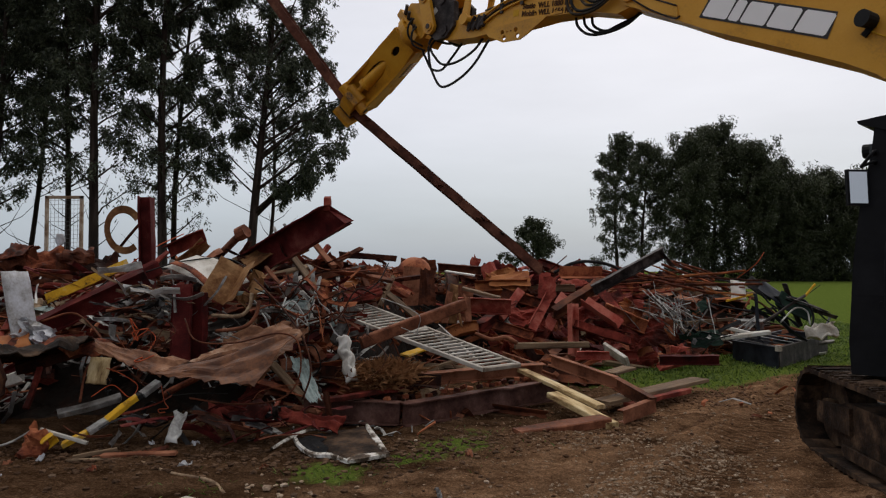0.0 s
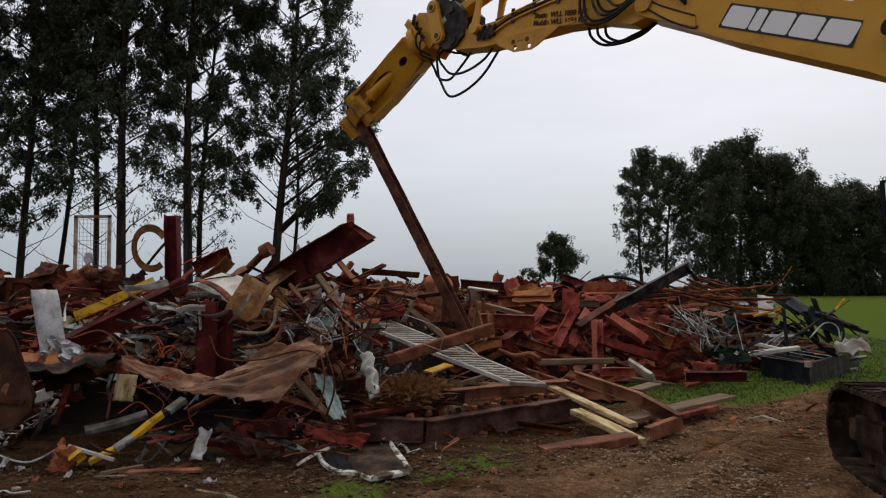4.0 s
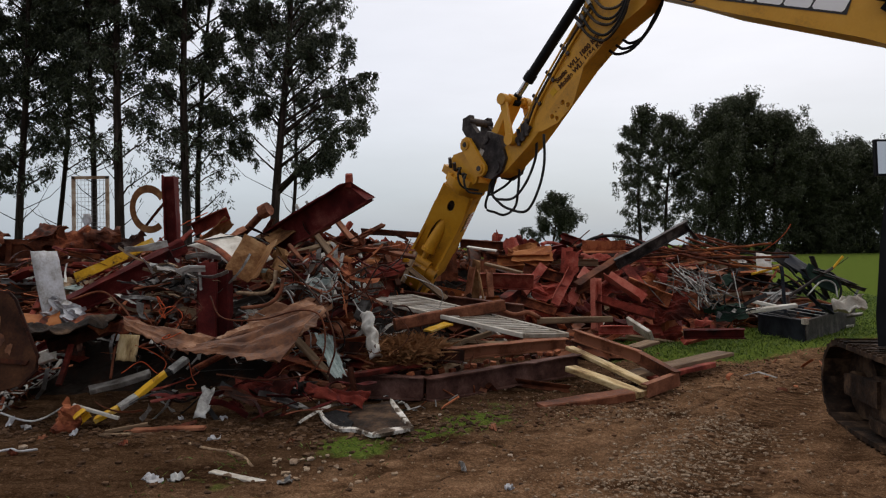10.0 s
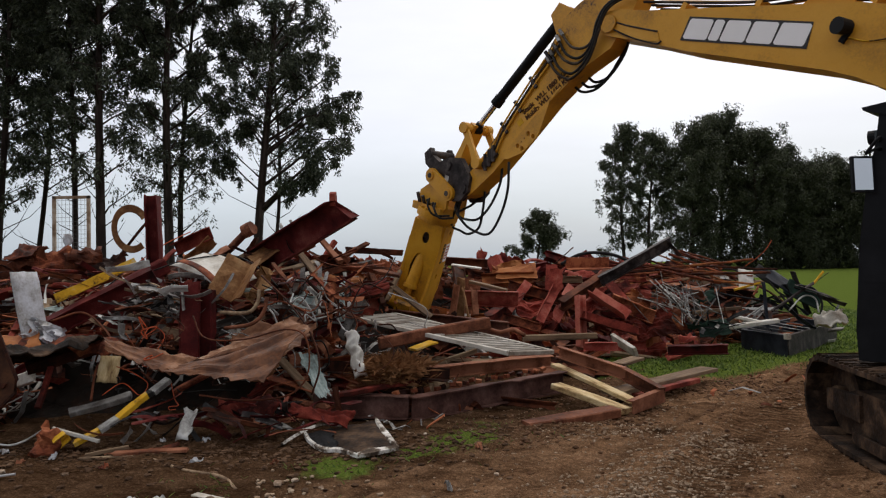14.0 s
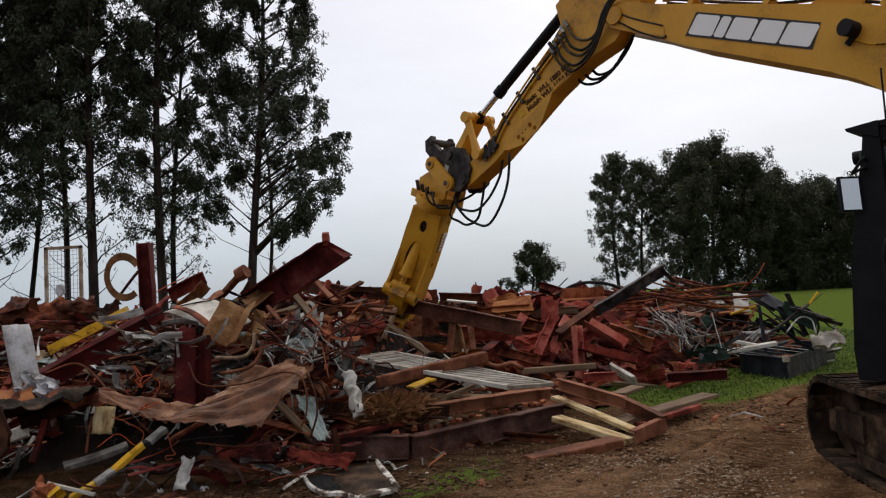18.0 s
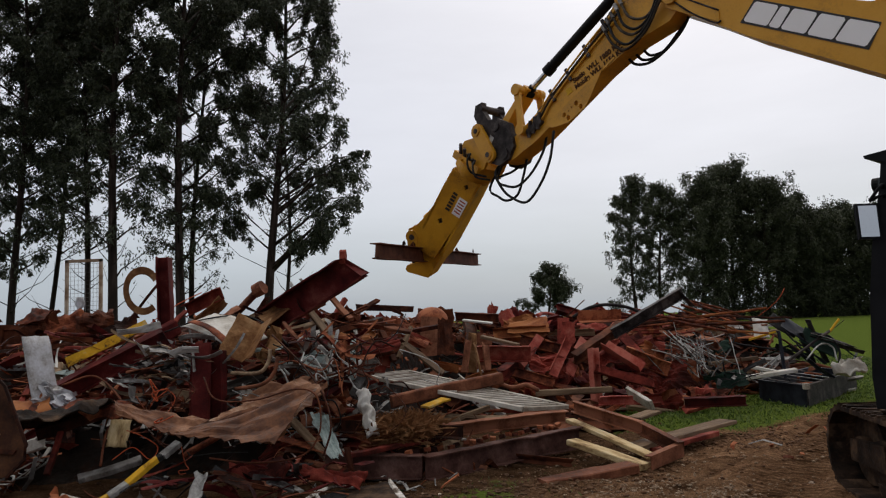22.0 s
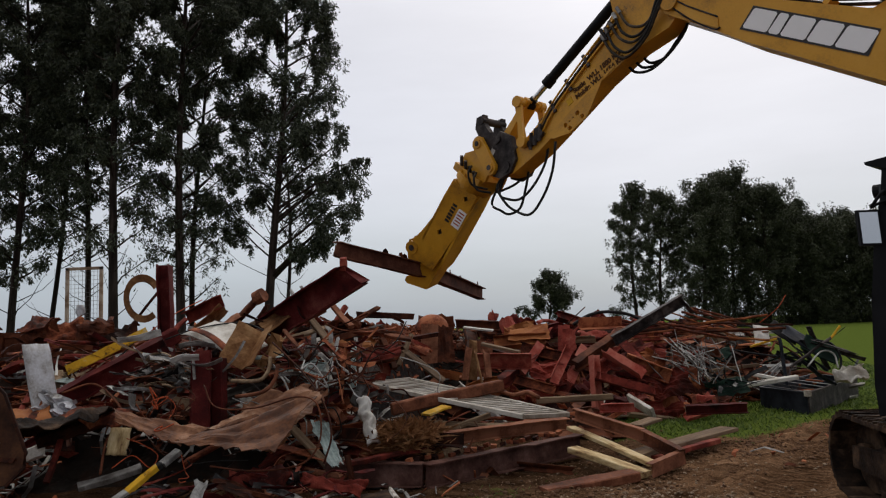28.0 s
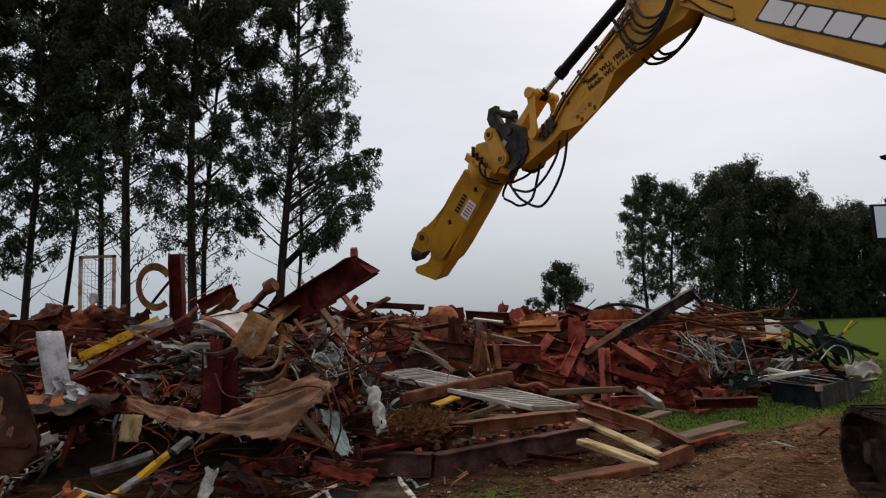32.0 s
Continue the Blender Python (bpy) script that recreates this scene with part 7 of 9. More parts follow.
    # cables
    line("cable", [(-2.79, 7.90, 1.19), (-2.59, 7.70, 0.97), (-2.15, 7.60, 0.96), (-1.72, 7.55, 1.06), (-1.49, 7.50, 0.98), (-1.45, 7.40, 0.64), (-1.62, 7.30, 0.43), (-2.06, 7.25, 0.39), (-2.52, 7.30, 0.44)], 0.009, RUST_DARK, "long dark cable looped over the rusty sheet", "cable")
    line("cable", [(-2.22, 8.60, 1.61), (-1.80, 8.20, 1.29), (-1.49, 7.80, 0.98), (-1.37, 7.60, 0.67), (-1.43, 7.50, 0.40)], 0.011, RUST_DARK, "rusty cable hanging down the heap", "cable")
    line("cable", [(-3.66, 9.00, 1.69), (-3.35, 9.30, 1.82), (-2.86, 9.60, 1.87), (-2.38, 9.20, 1.68), (-2.10, 8.90, 1.47)], 0.009, RUBBER, "black cable lying across the heap's top", "cable")
    line("cable", [(-3.33, 7.80, 0.91), (-3.25, 7.90, 1.08), (-3.08, 7.85, 0.99), (-3.11, 7.70, 0.80), (-2.92, 7.60, 0.69)], 0.0045, WIRE_RED, "orange flex tangled in the heap", "cable")
    line("cable", [(-3.44, 7.50, 0.71), (-3.27, 7.45, 0.66), (-3.08, 7.40, 0.55), (-3.12, 7.30, 0.45), (-3.29, 7.30, 0.57), (-3.45, 7.20, 0.47)], 0.0045, WIRE_RED, "orange flex tangled near the ground", "cable")
    line("dry_stick", [(-3.38, 6.62, 0.00), (-2.82, 6.63, 0.00), (-2.30, 6.21, 0.00), (-1.89, 5.98, 0.00), (-1.67, 5.63, -0.00)], 0.016, TIMBER, "long dry stick lying across the dirt", "stick")
    line("cable", [(-4.50, 8.20, 1.14), (-4.21, 8.40, 1.21), (-3.65, 7.90, 0.90), (-3.69, 7.60, 0.70), (-3.56, 7.20, 0.42)], 0.013, RUST_DARK, "rusty wire drooping over the dark hollow", "wire")
    rng = random.Random(77)
    for k in range(10):
        c = V(*(-3.27, 7.45, 0.71)) + V(rng.uniform(-0.35, 0.6), rng.uniform(-0.1, 0.2), rng.uniform(-0.35, 0.4))
        pts = [tuple(c)]
        for j in range(5):
            c = c + V(rng.gauss(0.02, 0.12), rng.gauss(0, 0.05), rng.gauss(-0.02, 0.11))
            pts.append(tuple(c))
        line("flex", pts, rng.uniform(0.004, 0.007), rng.choice((WIRE_RED, RUST_DARK, RUST, RUBBER)), "thin tangled flex hanging in the heap", "cable", 5)
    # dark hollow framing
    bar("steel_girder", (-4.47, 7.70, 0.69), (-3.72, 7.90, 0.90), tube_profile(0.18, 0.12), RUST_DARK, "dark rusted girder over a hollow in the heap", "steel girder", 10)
    bar("steel_strut", (-4.09, 7.20, 0.36), (-4.12, 7.50, 0.72), tube_profile(0.05, 0.05), PRIMER, "thin red strut standing in the hollow", "steel strut")
    draped("steel_plate", (-2.34, 7.35, 0.25), (-1.78, 7.50, 0.30), 0.3, wavy(19, 0.2, 3, 3), PRIMER, "crumpled dark red plate at the heap's foot", "steel plate", 30)
    draped("steel_plate", (-1.66, 7.50, 0.27), (-1.01, 7.30, 0.16), 0.16, wavy(21, 0.1, 3, 3), PRIMER, "red plate lying against the beam", "steel plate", 25)
    bar("flat_bar", (-2.85, 6.85, -0.01), (-2.58, 6.90, 0.04), tube_profile(0.12, 0.02), RUST, "flat rusty bar lying on the dirt", "flat bar")
    bar("flat_bar", (-3.23, 6.80, -0.01), (-2.83, 6.85, 0.01), tube_profile(0.1, 0.02), BROWN_STEEL, "brown flat bar lying on the dirt", "flat bar")
    # rusty dished tank end and wall of a bin behind
    hopper = thing("rusted_hopper", "rusted dented hopper with peeling paint leaning on the heap", "hopper", m=Matrix.Translation(V(*(-4.49, 6.90, 1.27)) - V(0, 0, 0.93)) @ pose(0, 0, 0, 0, -12, -90) @ pose(0, 0, 0, 0, 0, 8))
    bm = bmesh.new()
    rim = [(-1.3, 0.86), (-0.12, 0.97), (-0.03, 0.96), (0.03, 0.9), (0.30, 0.34), (0.30, 0.22), (0.16, 0.06), (-0.1, -0.02), (-1.3, -0.05)]
    slab(bm, rim, -0.02, 0.02)
    soften(bm, 0.012)
    bmesh.ops.subdivide_edges(bm, edges=[e for e in bm.edges if e.calc_length() > 0.5], cuts=6, use_grid_fill=True)
    part("side_plate", bm, HOPPER_RUST, hopper)
    bm = bmesh.new()
    sweep(bm, tube_profile(0.035, 0.05), [(0.0, y, z) for y, z in rim[1:7]])
    part("rim_bar", bm, RUST_DARK, hopper, "dark rusted rim bar")
    rng = random.Random(640)
    for cy, cz, r in ((-0.1, 0.66, 0.11), (-0.05, 0.5, 0.08), (0.04, 0.42, 0.06), (-0.2, 0.78, 0.06), (-0.3, 0.5, 0.07)):
        bm = bmesh.new()
        slab(bm, [(cy + 0.6 * r * rng.uniform(0.5, 1.2) * math.cos(k * 0.571), cz + r * rng.uniform(0.6, 1.3) * math.sin(k * 0.571)) for k in range(11)], 0.018, 0.0235)
        part("peeling_paint", bm, SHEET_RUST, hopper, "patch of peeling paint")
    bm = bmesh.new()
    slab(bm, [(-0.26, 0.30), (0.22, 0.26), (0.24, 0.30), (-0.26, 0.35)], 0.015, 0.05)
    part("stiffener", bm, RUST_DARK, hopper)
    bm = bmesh.new()
    box(bm, (3.4, 0.06, 0.75))
    for k in range(8):
        box(bm, (0.08, 0.08, 0.75), (-1.6 + k * 0.455, -0.06, 0))
    box(bm, (3.4, 0.1, 0.08), (0, -0.03, 0.38))
    solid("skip_wall", soften(bm, 0.01), RUST_DARK, "rusted side wall of a steel skip in the heap", "skip", m=Matrix.Translation((-6.85, 11.20, 1.46)) @ pose(0, 0, 0, -4, 2, 8))
    draped("steel_sheet", (-6.68, 11.00, 1.98), (-6.24, 11.00, 2.04), 0.4, wavy(31, 0.1), RUST, "bent rusty sheet on the skip's rim", "steel sheet", 30)
    for k, (x, z, w) in enumerate(((-7.3, 1.9, 0.3), (-6.35, 1.93, 0.26), (-5.95, 1.86, 0.4), (-5.5, 1.9, 0.34), (-5.15, 1.84, 0.3), (-7.8, 1.9, 0.4))):
        draped("steel_sheet", (x - 0.3, 10.95, z - 0.08), (x + 0.25, 11.05, z + 0.04 * (k % 3)), w, crumpled(310 + k), (RUST_DARK, RUST_DARK, RUST)[k % 3], "bent rusty sheet lying along the skip's rim", "steel sheet", 20 + 25 * (k % 4), 0.01, 8, 9, False)
    # wire-mesh panel
    root = thing("mesh_panel", "upright frame of wire mesh standing behind the heap", "mesh panel", m=Matrix.Translation((-6.55, 12.60, 2.45)))
    w, h = 0.6, 1.1
    for sz, at in (((0.05, 0.05, h), (-w / 2, 0, 0)), ((0.05, 0.05, h), (w / 2, 0, 0)), ((w + 0.05, 0.05, 0.05), (0, 0, h / 2 - 0.02)), ((w, 0.04, 0.04), (0, 0, -h / 2 + 0.1))):
        bm = bmesh.new()
        box(bm, sz, at)
        part("frame_bar", soften(bm, 0.006), BUFF, root, "faded tan painted frame bar")
    bm = bmesh.new()
    for k in range(1, 9):
        box(bm, (0.0045, 0.0045, h - 0.06), (-w / 2 + w * k / 9, 0, 0))
    for k in range(1, 15):
        box(bm, (w, 0.0045, 0.0045), (0, 0.006, -h / 2 + h * k / 15))
    part("wire_mesh", bm, GALV, root, "thin galvanised wire mesh")["kind"] = "stuff"
    draped("plastic_wrap", (-6.52, 12.40, 1.86), (-6.50, 12.40, 2.34), 0.14, wavy(33, 0.1, 3, 3), PALE_PLASTIC, "grey plastic scrap hung on the mesh panel", "plastic wrap", 0, 0.006, 6, 8)


near_heap()


def middle_heap():
    """Beams laid out on the ground in front, and rust-brown plates behind."""
    bar("ground_beam", (-1.56, 8.28, 0.15), (-0.47, 8.06, 0.14), i_profile(0.15, 0.26, 0.016), WEB_STEEL, "brown rusted I-beam lying along the heap's foot", "beam", 0)
    bar("ground_beam", (-0.44, 7.98, 0.14), (1.46, 9.62, 0.15), i_profile(0.15, 0.26, 0.016), WEB_STEEL, "long brown rusted channel lying on the ground", "beam", 0)
    bar("ground_beam", (-1.11, 8.80, 0.33), (1.37, 10.10, 0.36), i_profile(0.1, 0.16, 0.012), BROWN_STEEL, "brown beam lying behind the long channel", "beam", 12)
    bar("ground_beam", (-1.45, 8.70, 0.45), (-0.04, 8.40, 0.37), l_profile(0.12, 0.14, 0.014), RUST_DARK, "dark angle beam lying in the heap", "beam", 0)
    bar("ground_beam", (-1.26, 7.90, 0.31), (-0.17, 8.60, 0.38), tube_profile(0.1, 0.05), PRIMER, "red flat section lying on the beams", "beam", 0)
    rng = random.Random(44)
    # row of rivet slugs along the channel
    root = thing("cleat_row", "row of rusty cleats along the long channel", "cleats", m=aim((-0.62, 8.15, 0.27), (1.22, 9.75, 0.28)))
    n = span((-0.62, 8.15, 0.27), (1.22, 9.75, 0.28))
    first = None
    for k in range(22):
        if first is None:
            bm = bmesh.new()
            box(bm, (0.07, 0.05, 0.045))
            first = part("cleat", soften(bm, 0.01), RUST, root)
        ob = first if k == 0 else share("cleat", first, root)
        ob.matrix_basis = pose(rng.uniform(-0.03, 0.03), n * k / 21, rng.uniform(-0.01, 0.03), rng.uniform(-20, 20), rng.uniform(-20, 20), rng.uniform(0, 90))
    # welded frame end
    root = thing("welded_chassis", "welded rusty steel frame end lying on the dirt", "steel frame")
    for a, b in (((1.47, 9.90, 0.51), (2.19, 9.20, 0.31)), ((2.19, 9.20, 0.31), (2.48, 8.55, 0.16)), ((2.48, 8.55, 0.14), (2.01, 8.15, 0.08))):
        bm = bmesh.new()
        n = span(a, b)
        sweep(bm, c_profile(0.09, 0.15, 0.012), [(0, 0, 0), (0, n, 0)])
        part("frame_rail", bm, BROWN_STEEL, root).matrix_basis = aim(a, b)
    bar("flat_girder", (0.78, 7.75, -0.02), (1.80, 8.10, 0.06), tube_profile(0.24, 0.10), BROWN_STEEL, "red-brown girder half buried in the dirt", "beam", 0)
    bar("timber_board", (1.89, 8.80, 0.13), (3.65, 10.40, 0.17), tube_profile(0.26, 0.05), TIMBER, "wide weathered timber board on the grass", "timber board", 0)
    bar("steel_flat", (2.22, 8.90, 0.08), (3.23, 9.70, 0.12), tube_profile(0.1, 0.06), PRIMER, "red flat beside the timber board", "flat bar", 0)
    bar("timber_board", (2.40, 10.60, 0.22), (2.77, 10.90, 0.27), tube_profile(0.25, 0.04), TIMBER, "short grey board lying on the grass", "timber board", 0)
    bar("white_board", (2.66, 12.00, 0.46), (2.87, 11.40, 0.29), tube_profile(0.06, 0.17), WHITE, "white board end standing on the grass", "board", 25)
    bar("timber_beam", (1.18, 12.00, 0.48), (2.42, 12.20, 0.48), tube_profile(0.12, 0.1), TIMBER, "squared timber beam lying before the red scrap", "timber beam", 0)
    bar("steel_channel", (2.10, 11.60, 0.37), (2.63, 11.60, 0.37), c_profile(0.08, 0.14, 0.012), PRIMER_RED, "bright red channel lying in the grass", "channel", 0)
    bar("steel_channel", (3.52, 11.90, 0.26), (4.41, 11.70, 0.29), i_profile(0.12, 0.15, 0.012), PRIMER_DARK, "rusted beam lying in the grass", "beam", 6)
    # standing rust-brown sheets at the back of the dip
    lab = "rust-streaked brown plate standing in the heap"
    for k, (x0, x1, y, z0, z1, lean) in enumerate(((-1.62, -1.30, 11.95, 1.02, 1.82, 0.05), (-1.28, -0.97, 12.05, 1.0, 1.80, -0.03), (-0.74, -0.44, 12.9, 1.1, 1.80, 0.04), (-0.44, -0.12, 13.0, 1.1, 1.76, -0.05), (0.2, 0.5, 13.3, 0.8, 1.45, 0.08), (-1.95, -1.66, 11.7, 1.2, 1.78, 0.1))):
        tagged(patch("standing_plate", ((x0, y, z0), (x0 + lean, y + 0.12, z1), (x1 + lean, y + 0.16, z1 - 0.03), (x1, y + 0.02, z0)), 0.035, 21 + k, (BROWN_STEEL, RUST, BROWN_STEEL, RUST_DARK, BROWN_STEEL, BROWN_STEEL)[k], None, 7, 9), lab, "steel plate")
    bar("grey_strut", (-0.95, 11.45, 1.42), (-0.30, 11.3, 0.90), tube_profile(0.14, 0.035), TIMBER, "broad weathered grey board leaning in the heap", "board", 20)
    bar("grey_strut", (-0.98, 11.3, 1.16), (-0.78, 11.55, 1.62), tube_profile(0.07, 0.05), TIMBER, "pale weathered strut leaning in the heap", "strut")
    bar("grey_strut", (-1.24, 11.5, 1.56), (-1.03, 11.2, 1.12), tube_profile(0.09, 0.06), BROWN_STEEL, "brown bar leaning in the heap", "strut")
    bar("steel_channel", (-2.1, 11.2, 1.16), (-1.1, 11.3, 1.12), c_profile(0.1, 0.2, 0.014), PRIMER, "dark red channel lying before the standing plates", "channel", 5)
    bar("steel_beam", (0.25, 12.6, 1.12), (1.15, 12.4, 1.10), c_profile(0.1, 0.26, 0.014), PRIMER, "dark red beam lying across the red scrap", "beam", 4)
    bar("timber_batten", (0.35, 12.9, 1.40), (0.98, 12.6, 1.24), tube_profile(0.09, 0.05), TIMBER, "pale timber batten lying on the heap", "timber", 10)
    bar("steel_beam", (-0.1, 14.6, 1.78), (0.75, 14.4, 1.72), c_profile(0.1, 0.18, 0.014), RUST_DARK, "dark beam lying along the heap's crest", "beam", 8)
    bar("white_batten", (0.05, 14.2, 1.70), (0.6, 14.0, 1.62), tube_profile(0.1, 0.03), WHITE, "pale painted batten on the heap's crest", "batten", 10)
    tagged(patch("painted_plate", ((1.84, 13.45, 1.18), (1.85, 13.5, 1.60), (2.11, 13.5, 1.58), (2.05, 13.45, 1.2)), 0.02, 31, PRIMER_RED, None, 5, 6), "flat red-painted plate standing in the heap", "steel plate")
    tagged(patch("bent_plate", ((0.9, 14.3, 1.42), (0.96, 14.6, 1.62), (1.72, 14.7, 1.74), (1.72, 14.3, 1.42)), 0.05, 33, RUST_ORANGE, None, 8, 8), "orange rusted plate tilted on the heap's crest", "steel plate")
    # splintered brown timber stumps standing beside the dip
    for k, (x, y, z, h) in enumerate(((0.02, 11.9, 0.85, 0.5), (0.16, 12.1, 0.85, 0.62), (0.42, 12.2, 0.85, 0.42), (0.3, 12.0, 0.8, 0.5))):
        torn(bar("splintered_board", (x, y, z), (x + 0.1 - 0.06 * k, y + 0.1, z + h), tube_profile(0.13, 0.03), RUST_TAN if k % 2 else BROWN_STEEL, "splintered brown board standing in the heap", "board", 15 * k), 1, 0.07, 60 + k)
    bar("yellow_plate", (-0.52, 10.00, 0.55), (-0.24, 10.30, 0.62), tube_profile(0.18, 0.03), YELLOW_OLD, "yellow steel plate under the grille", "steel plate", 0)
    line("bent_pipe", [(0.45, 10.20, 0.83), (0.67, 10.10, 0.76), (0.86, 10.10, 0.79), (1.01, 10.00, 0.72)], 0.03, BROWN_STEEL, "bent brown pipe near the grille", "pipe")


middle_heap()


def far_heap():
    """Red painted steel, then pipes, a dark tray and sheets at the far end."""
    red = (((2.21, 12.60, 0.25), (2.25, 12.90, 1.11), 0.2, PRIMER_RED), ((2.04, 14.60, 1.08), (2.10, 14.80, 1.61), 0.3, PRIMER_RED), ((1.54, 13.80, 1.28), (1.13, 13.20, 0.84), 0.22, PRIMER_RED), ((1.10, 14.00, 1.28), (2.06, 13.60, 1.01), 0.2, RUST), ((2.03, 13.40, 0.92), (3.09, 14.20, 1.49), 0.2, RUST_DARK), ((2.51, 13.20, 1.08), (3.01, 12.80, 0.70), 0.26, PRIMER_RED), ((2.93, 13.30, 1.02), (3.61, 13.00, 0.72), 0.24, RUST), ((2.95, 13.60, 1.26), (3.26, 13.20, 0.81), 0.22, PRIMER_RED), ((2.28, 12.80, 0.70), (3.18, 12.50, 0.43), 0.2, PRIMER), ((0.50, 13.80, 1.24), (1.06, 13.60, 1.08), 0.2, RUST), ((0.63, 14.40, 1.38), (1.63, 14.40, 1.39), 0.24, RUST_ORANGE), ((2.43, 15.20, 1.58), (3.31, 15.20, 1.59), 0.28, RUST), ((2.37, 14.20, 1.25), (1.89, 13.20, 0.68), 0.18, PRIMER_RED), ((1.33, 13.60, 1.07), (0.65, 12.80, 0.72), 0.2, PRIMER), ((1.50, 12.90, 0.71), (1.91, 13.60, 1.28), 0.16, PRIMER_RED), ((0.88, 12.60, 0.78), (1.49, 12.40, 0.60), 0.16, RUST))
    for k, (a, b, w, material) in enumerate(red):
        prof = (c_profile(w * 0.5, w, 0.014), i_profile(w * 0.8, w, 0.016), l_profile(w, w * 0.8, 0.014))[k % 3]
        torn(bar("painted_section", a, b, prof, material, "torn red-painted steel section in the heap", "steel section", (k * 37) % 90 - 40, group="red steel sections"), 1, 0.05, k)
    for k, (a, b, w) in enumerate((((2.26, 13.00, 0.84), (2.76, 13.20, 0.97), 0.35), ((2.76, 13.20, 0.97), (3.47, 13.80, 1.25), 0.4), ((3.23, 12.90, 0.54), (3.93, 12.90, 0.68), 0.5), ((1.21, 13.00, 0.85), (1.84, 13.20, 0.88), 0.35), ((0.89, 15.00, 1.50), (1.55, 15.20, 1.59), 0.4), ((3.21, 13.40, 1.06), (3.46, 13.00, 0.82), 0.4))):
        draped("painted_plate", a, b, w, wavy(50 + k, 0.16, 2.5, 2.5), (PRIMER_RED, PRIMER, PRIMER, PRIMER_RED, RUST_ORANGE, RUST_ORANGE)[k], "crumpled red-painted plate in the heap", "steel plate", 35 + k * 9, 0.012, 9, 9, False)
    rng = random.Random(505)
    for k in range(46):
        x, y = rng.uniform(0.6, 4.9), rng.uniform(12.9, 16.5)
        c = V(x, y, land(x, y) + heap(x, y) + rng.uniform(-0.02, 0.2))
        d = V(rng.gauss(0, 1), rng.gauss(0, 0.5), rng.gauss(0, 0.45)).normalized() * rng.uniform(0.2, 0.5)
        draped("painted_plate", tuple(c - d), tuple(c + d), rng.uniform(0.15, 0.45), crumpled(100 + k), rng.choice((PRIMER_RED, PRIMER_RED, PRIMER, RUST, PRIMER_DARK)), "torn crumpled red-painted plate in the heap", "steel plate", rng.uniform(-60, 60), 0.01, 7, 8, False)
    # dark slanting beam with a torn end plate
    bar("dark_beam", (2.86, 13.90, 1.34), (4.22, 13.90, 2.07), i_profile(0.12, 0.2, 0.014), DARK_STEEL, "dark grey steel beam slanting over the heap", "beam", 10)
    draped("end_plate", (4.13, 13.90, 2.10), (4.38, 13.90, 1.81), 0.2, wavy(61, 0.04), DARK_STEEL, "torn end plate of the dark beam", "steel plate", 0, 0.012, 4, 5)
    line("black_pipe", [(2.36, 15.50, 1.67), (2.72, 15.50, 1.86), (3.10, 15.50, 1.91), (3.49, 15.50, 1.85), (3.79, 15.50, 1.72)], 0.035, BLACK, "black pipe arching over the heap's crest", "pipe")
    line("twig_rod", [(2.18, 15.50, 1.64), (2.42, 15.50, 1.85), (2.63, 15.50, 2.03)], 0.012, RUST_DARK, "thin bent rod on the heap's crest", "steel rod")
    # spill of bright conduit
    rng = random.Random(71)
    c = V(*(4.01, 13.00, 0.92))
    for k in range(60):
        a = c + V(rng.gauss(0, 0.26), rng.gauss(0, 0.2), rng.gauss(0.05, 0.13))
        d = V(rng.gauss(0.35, 0.5), rng.gauss(-0.2, 0.3), rng.gauss(-0.5, 0.4)).normalized() * rng.uniform(0.25, 0.75)
        bar("conduit", tuple(a - d / 2), tuple(a + d / 2), circle(rng.uniform(0.005, 0.011), 6), GALV, "thin bright galvanised conduit in a loose tangle", "conduit", group="spill of conduit")
    # domed tank end on the crest
    bm = bmesh.new()
    bmesh.ops.create_uvsphere(bm, u_segments=20, v_segments=10, radius=0.34)
    for v in bm.verts:
        v.co.z = max(v.co.z, -0.08) * 0.8
        v.co *= 1 + 0.05 * noise.noise(v.co * 4)
    solid("tank_end", bm, RUST, "dented rusty tank end on the heap's crest", "tank end", m=Matrix.Translation((-0.57, 14.20, 1.70)) @ pose(0, 0, 0, 15, -12, 0), smooth=True)
    # long thin rusty bars on the crest
    for k in range(26):
        a = V(*(4.07, 14.80, 1.58)) + V(rng.uniform(0, 1.6), rng.gauss(0, 0.35), rng.gauss(-0.05, 0.12))
        d = V(rng.uniform(0.6, 1), rng.gauss(0, 0.25), rng.gauss(-0.06, 0.12)).normalized() * rng.uniform(0.8, 1.9)
        bar("reinforcing_bar", tuple(a - d / 2), tuple(a + d / 2), circle(rng.uniform(0.012, 0.03), 6), rng.choice((RUST, RUST_ORANGE, RUST_DARK)), "long thin rusty bar on the heap's crest", "steel bar", group="rusty bars on the crest")
    # dark open tray
    root = thing("steel_tray", "dark open steel tray standing on the grass", "steel tray")
    A, B, Cc = V(*(5.57, 14.04, 0.00)), V(*(5.84, 12.75, 0.00)), V(*(8.01, 15.30, 0.00))
    D = A + (Cc - B)
    for nm, a, b, mt in (("front_wall", A, B, BLUE_BLACK), ("side_wall", B, Cc, DARK_STEEL), ("back_wall", D, Cc, BLUE_BLACK), ("side_wall", A, D, BLUE_BLACK)):
        bm = bmesh.new()
        n = (b - a).length
        box(bm, (0.04, n, 0.36), (0, n / 2, 0.18))
        box(bm, (0.07, n, 0.03), (0, n / 2, 0.365))
        part(nm, soften(bm, 0.006), mt, root).matrix_basis = aim(tuple(a), tuple(b))
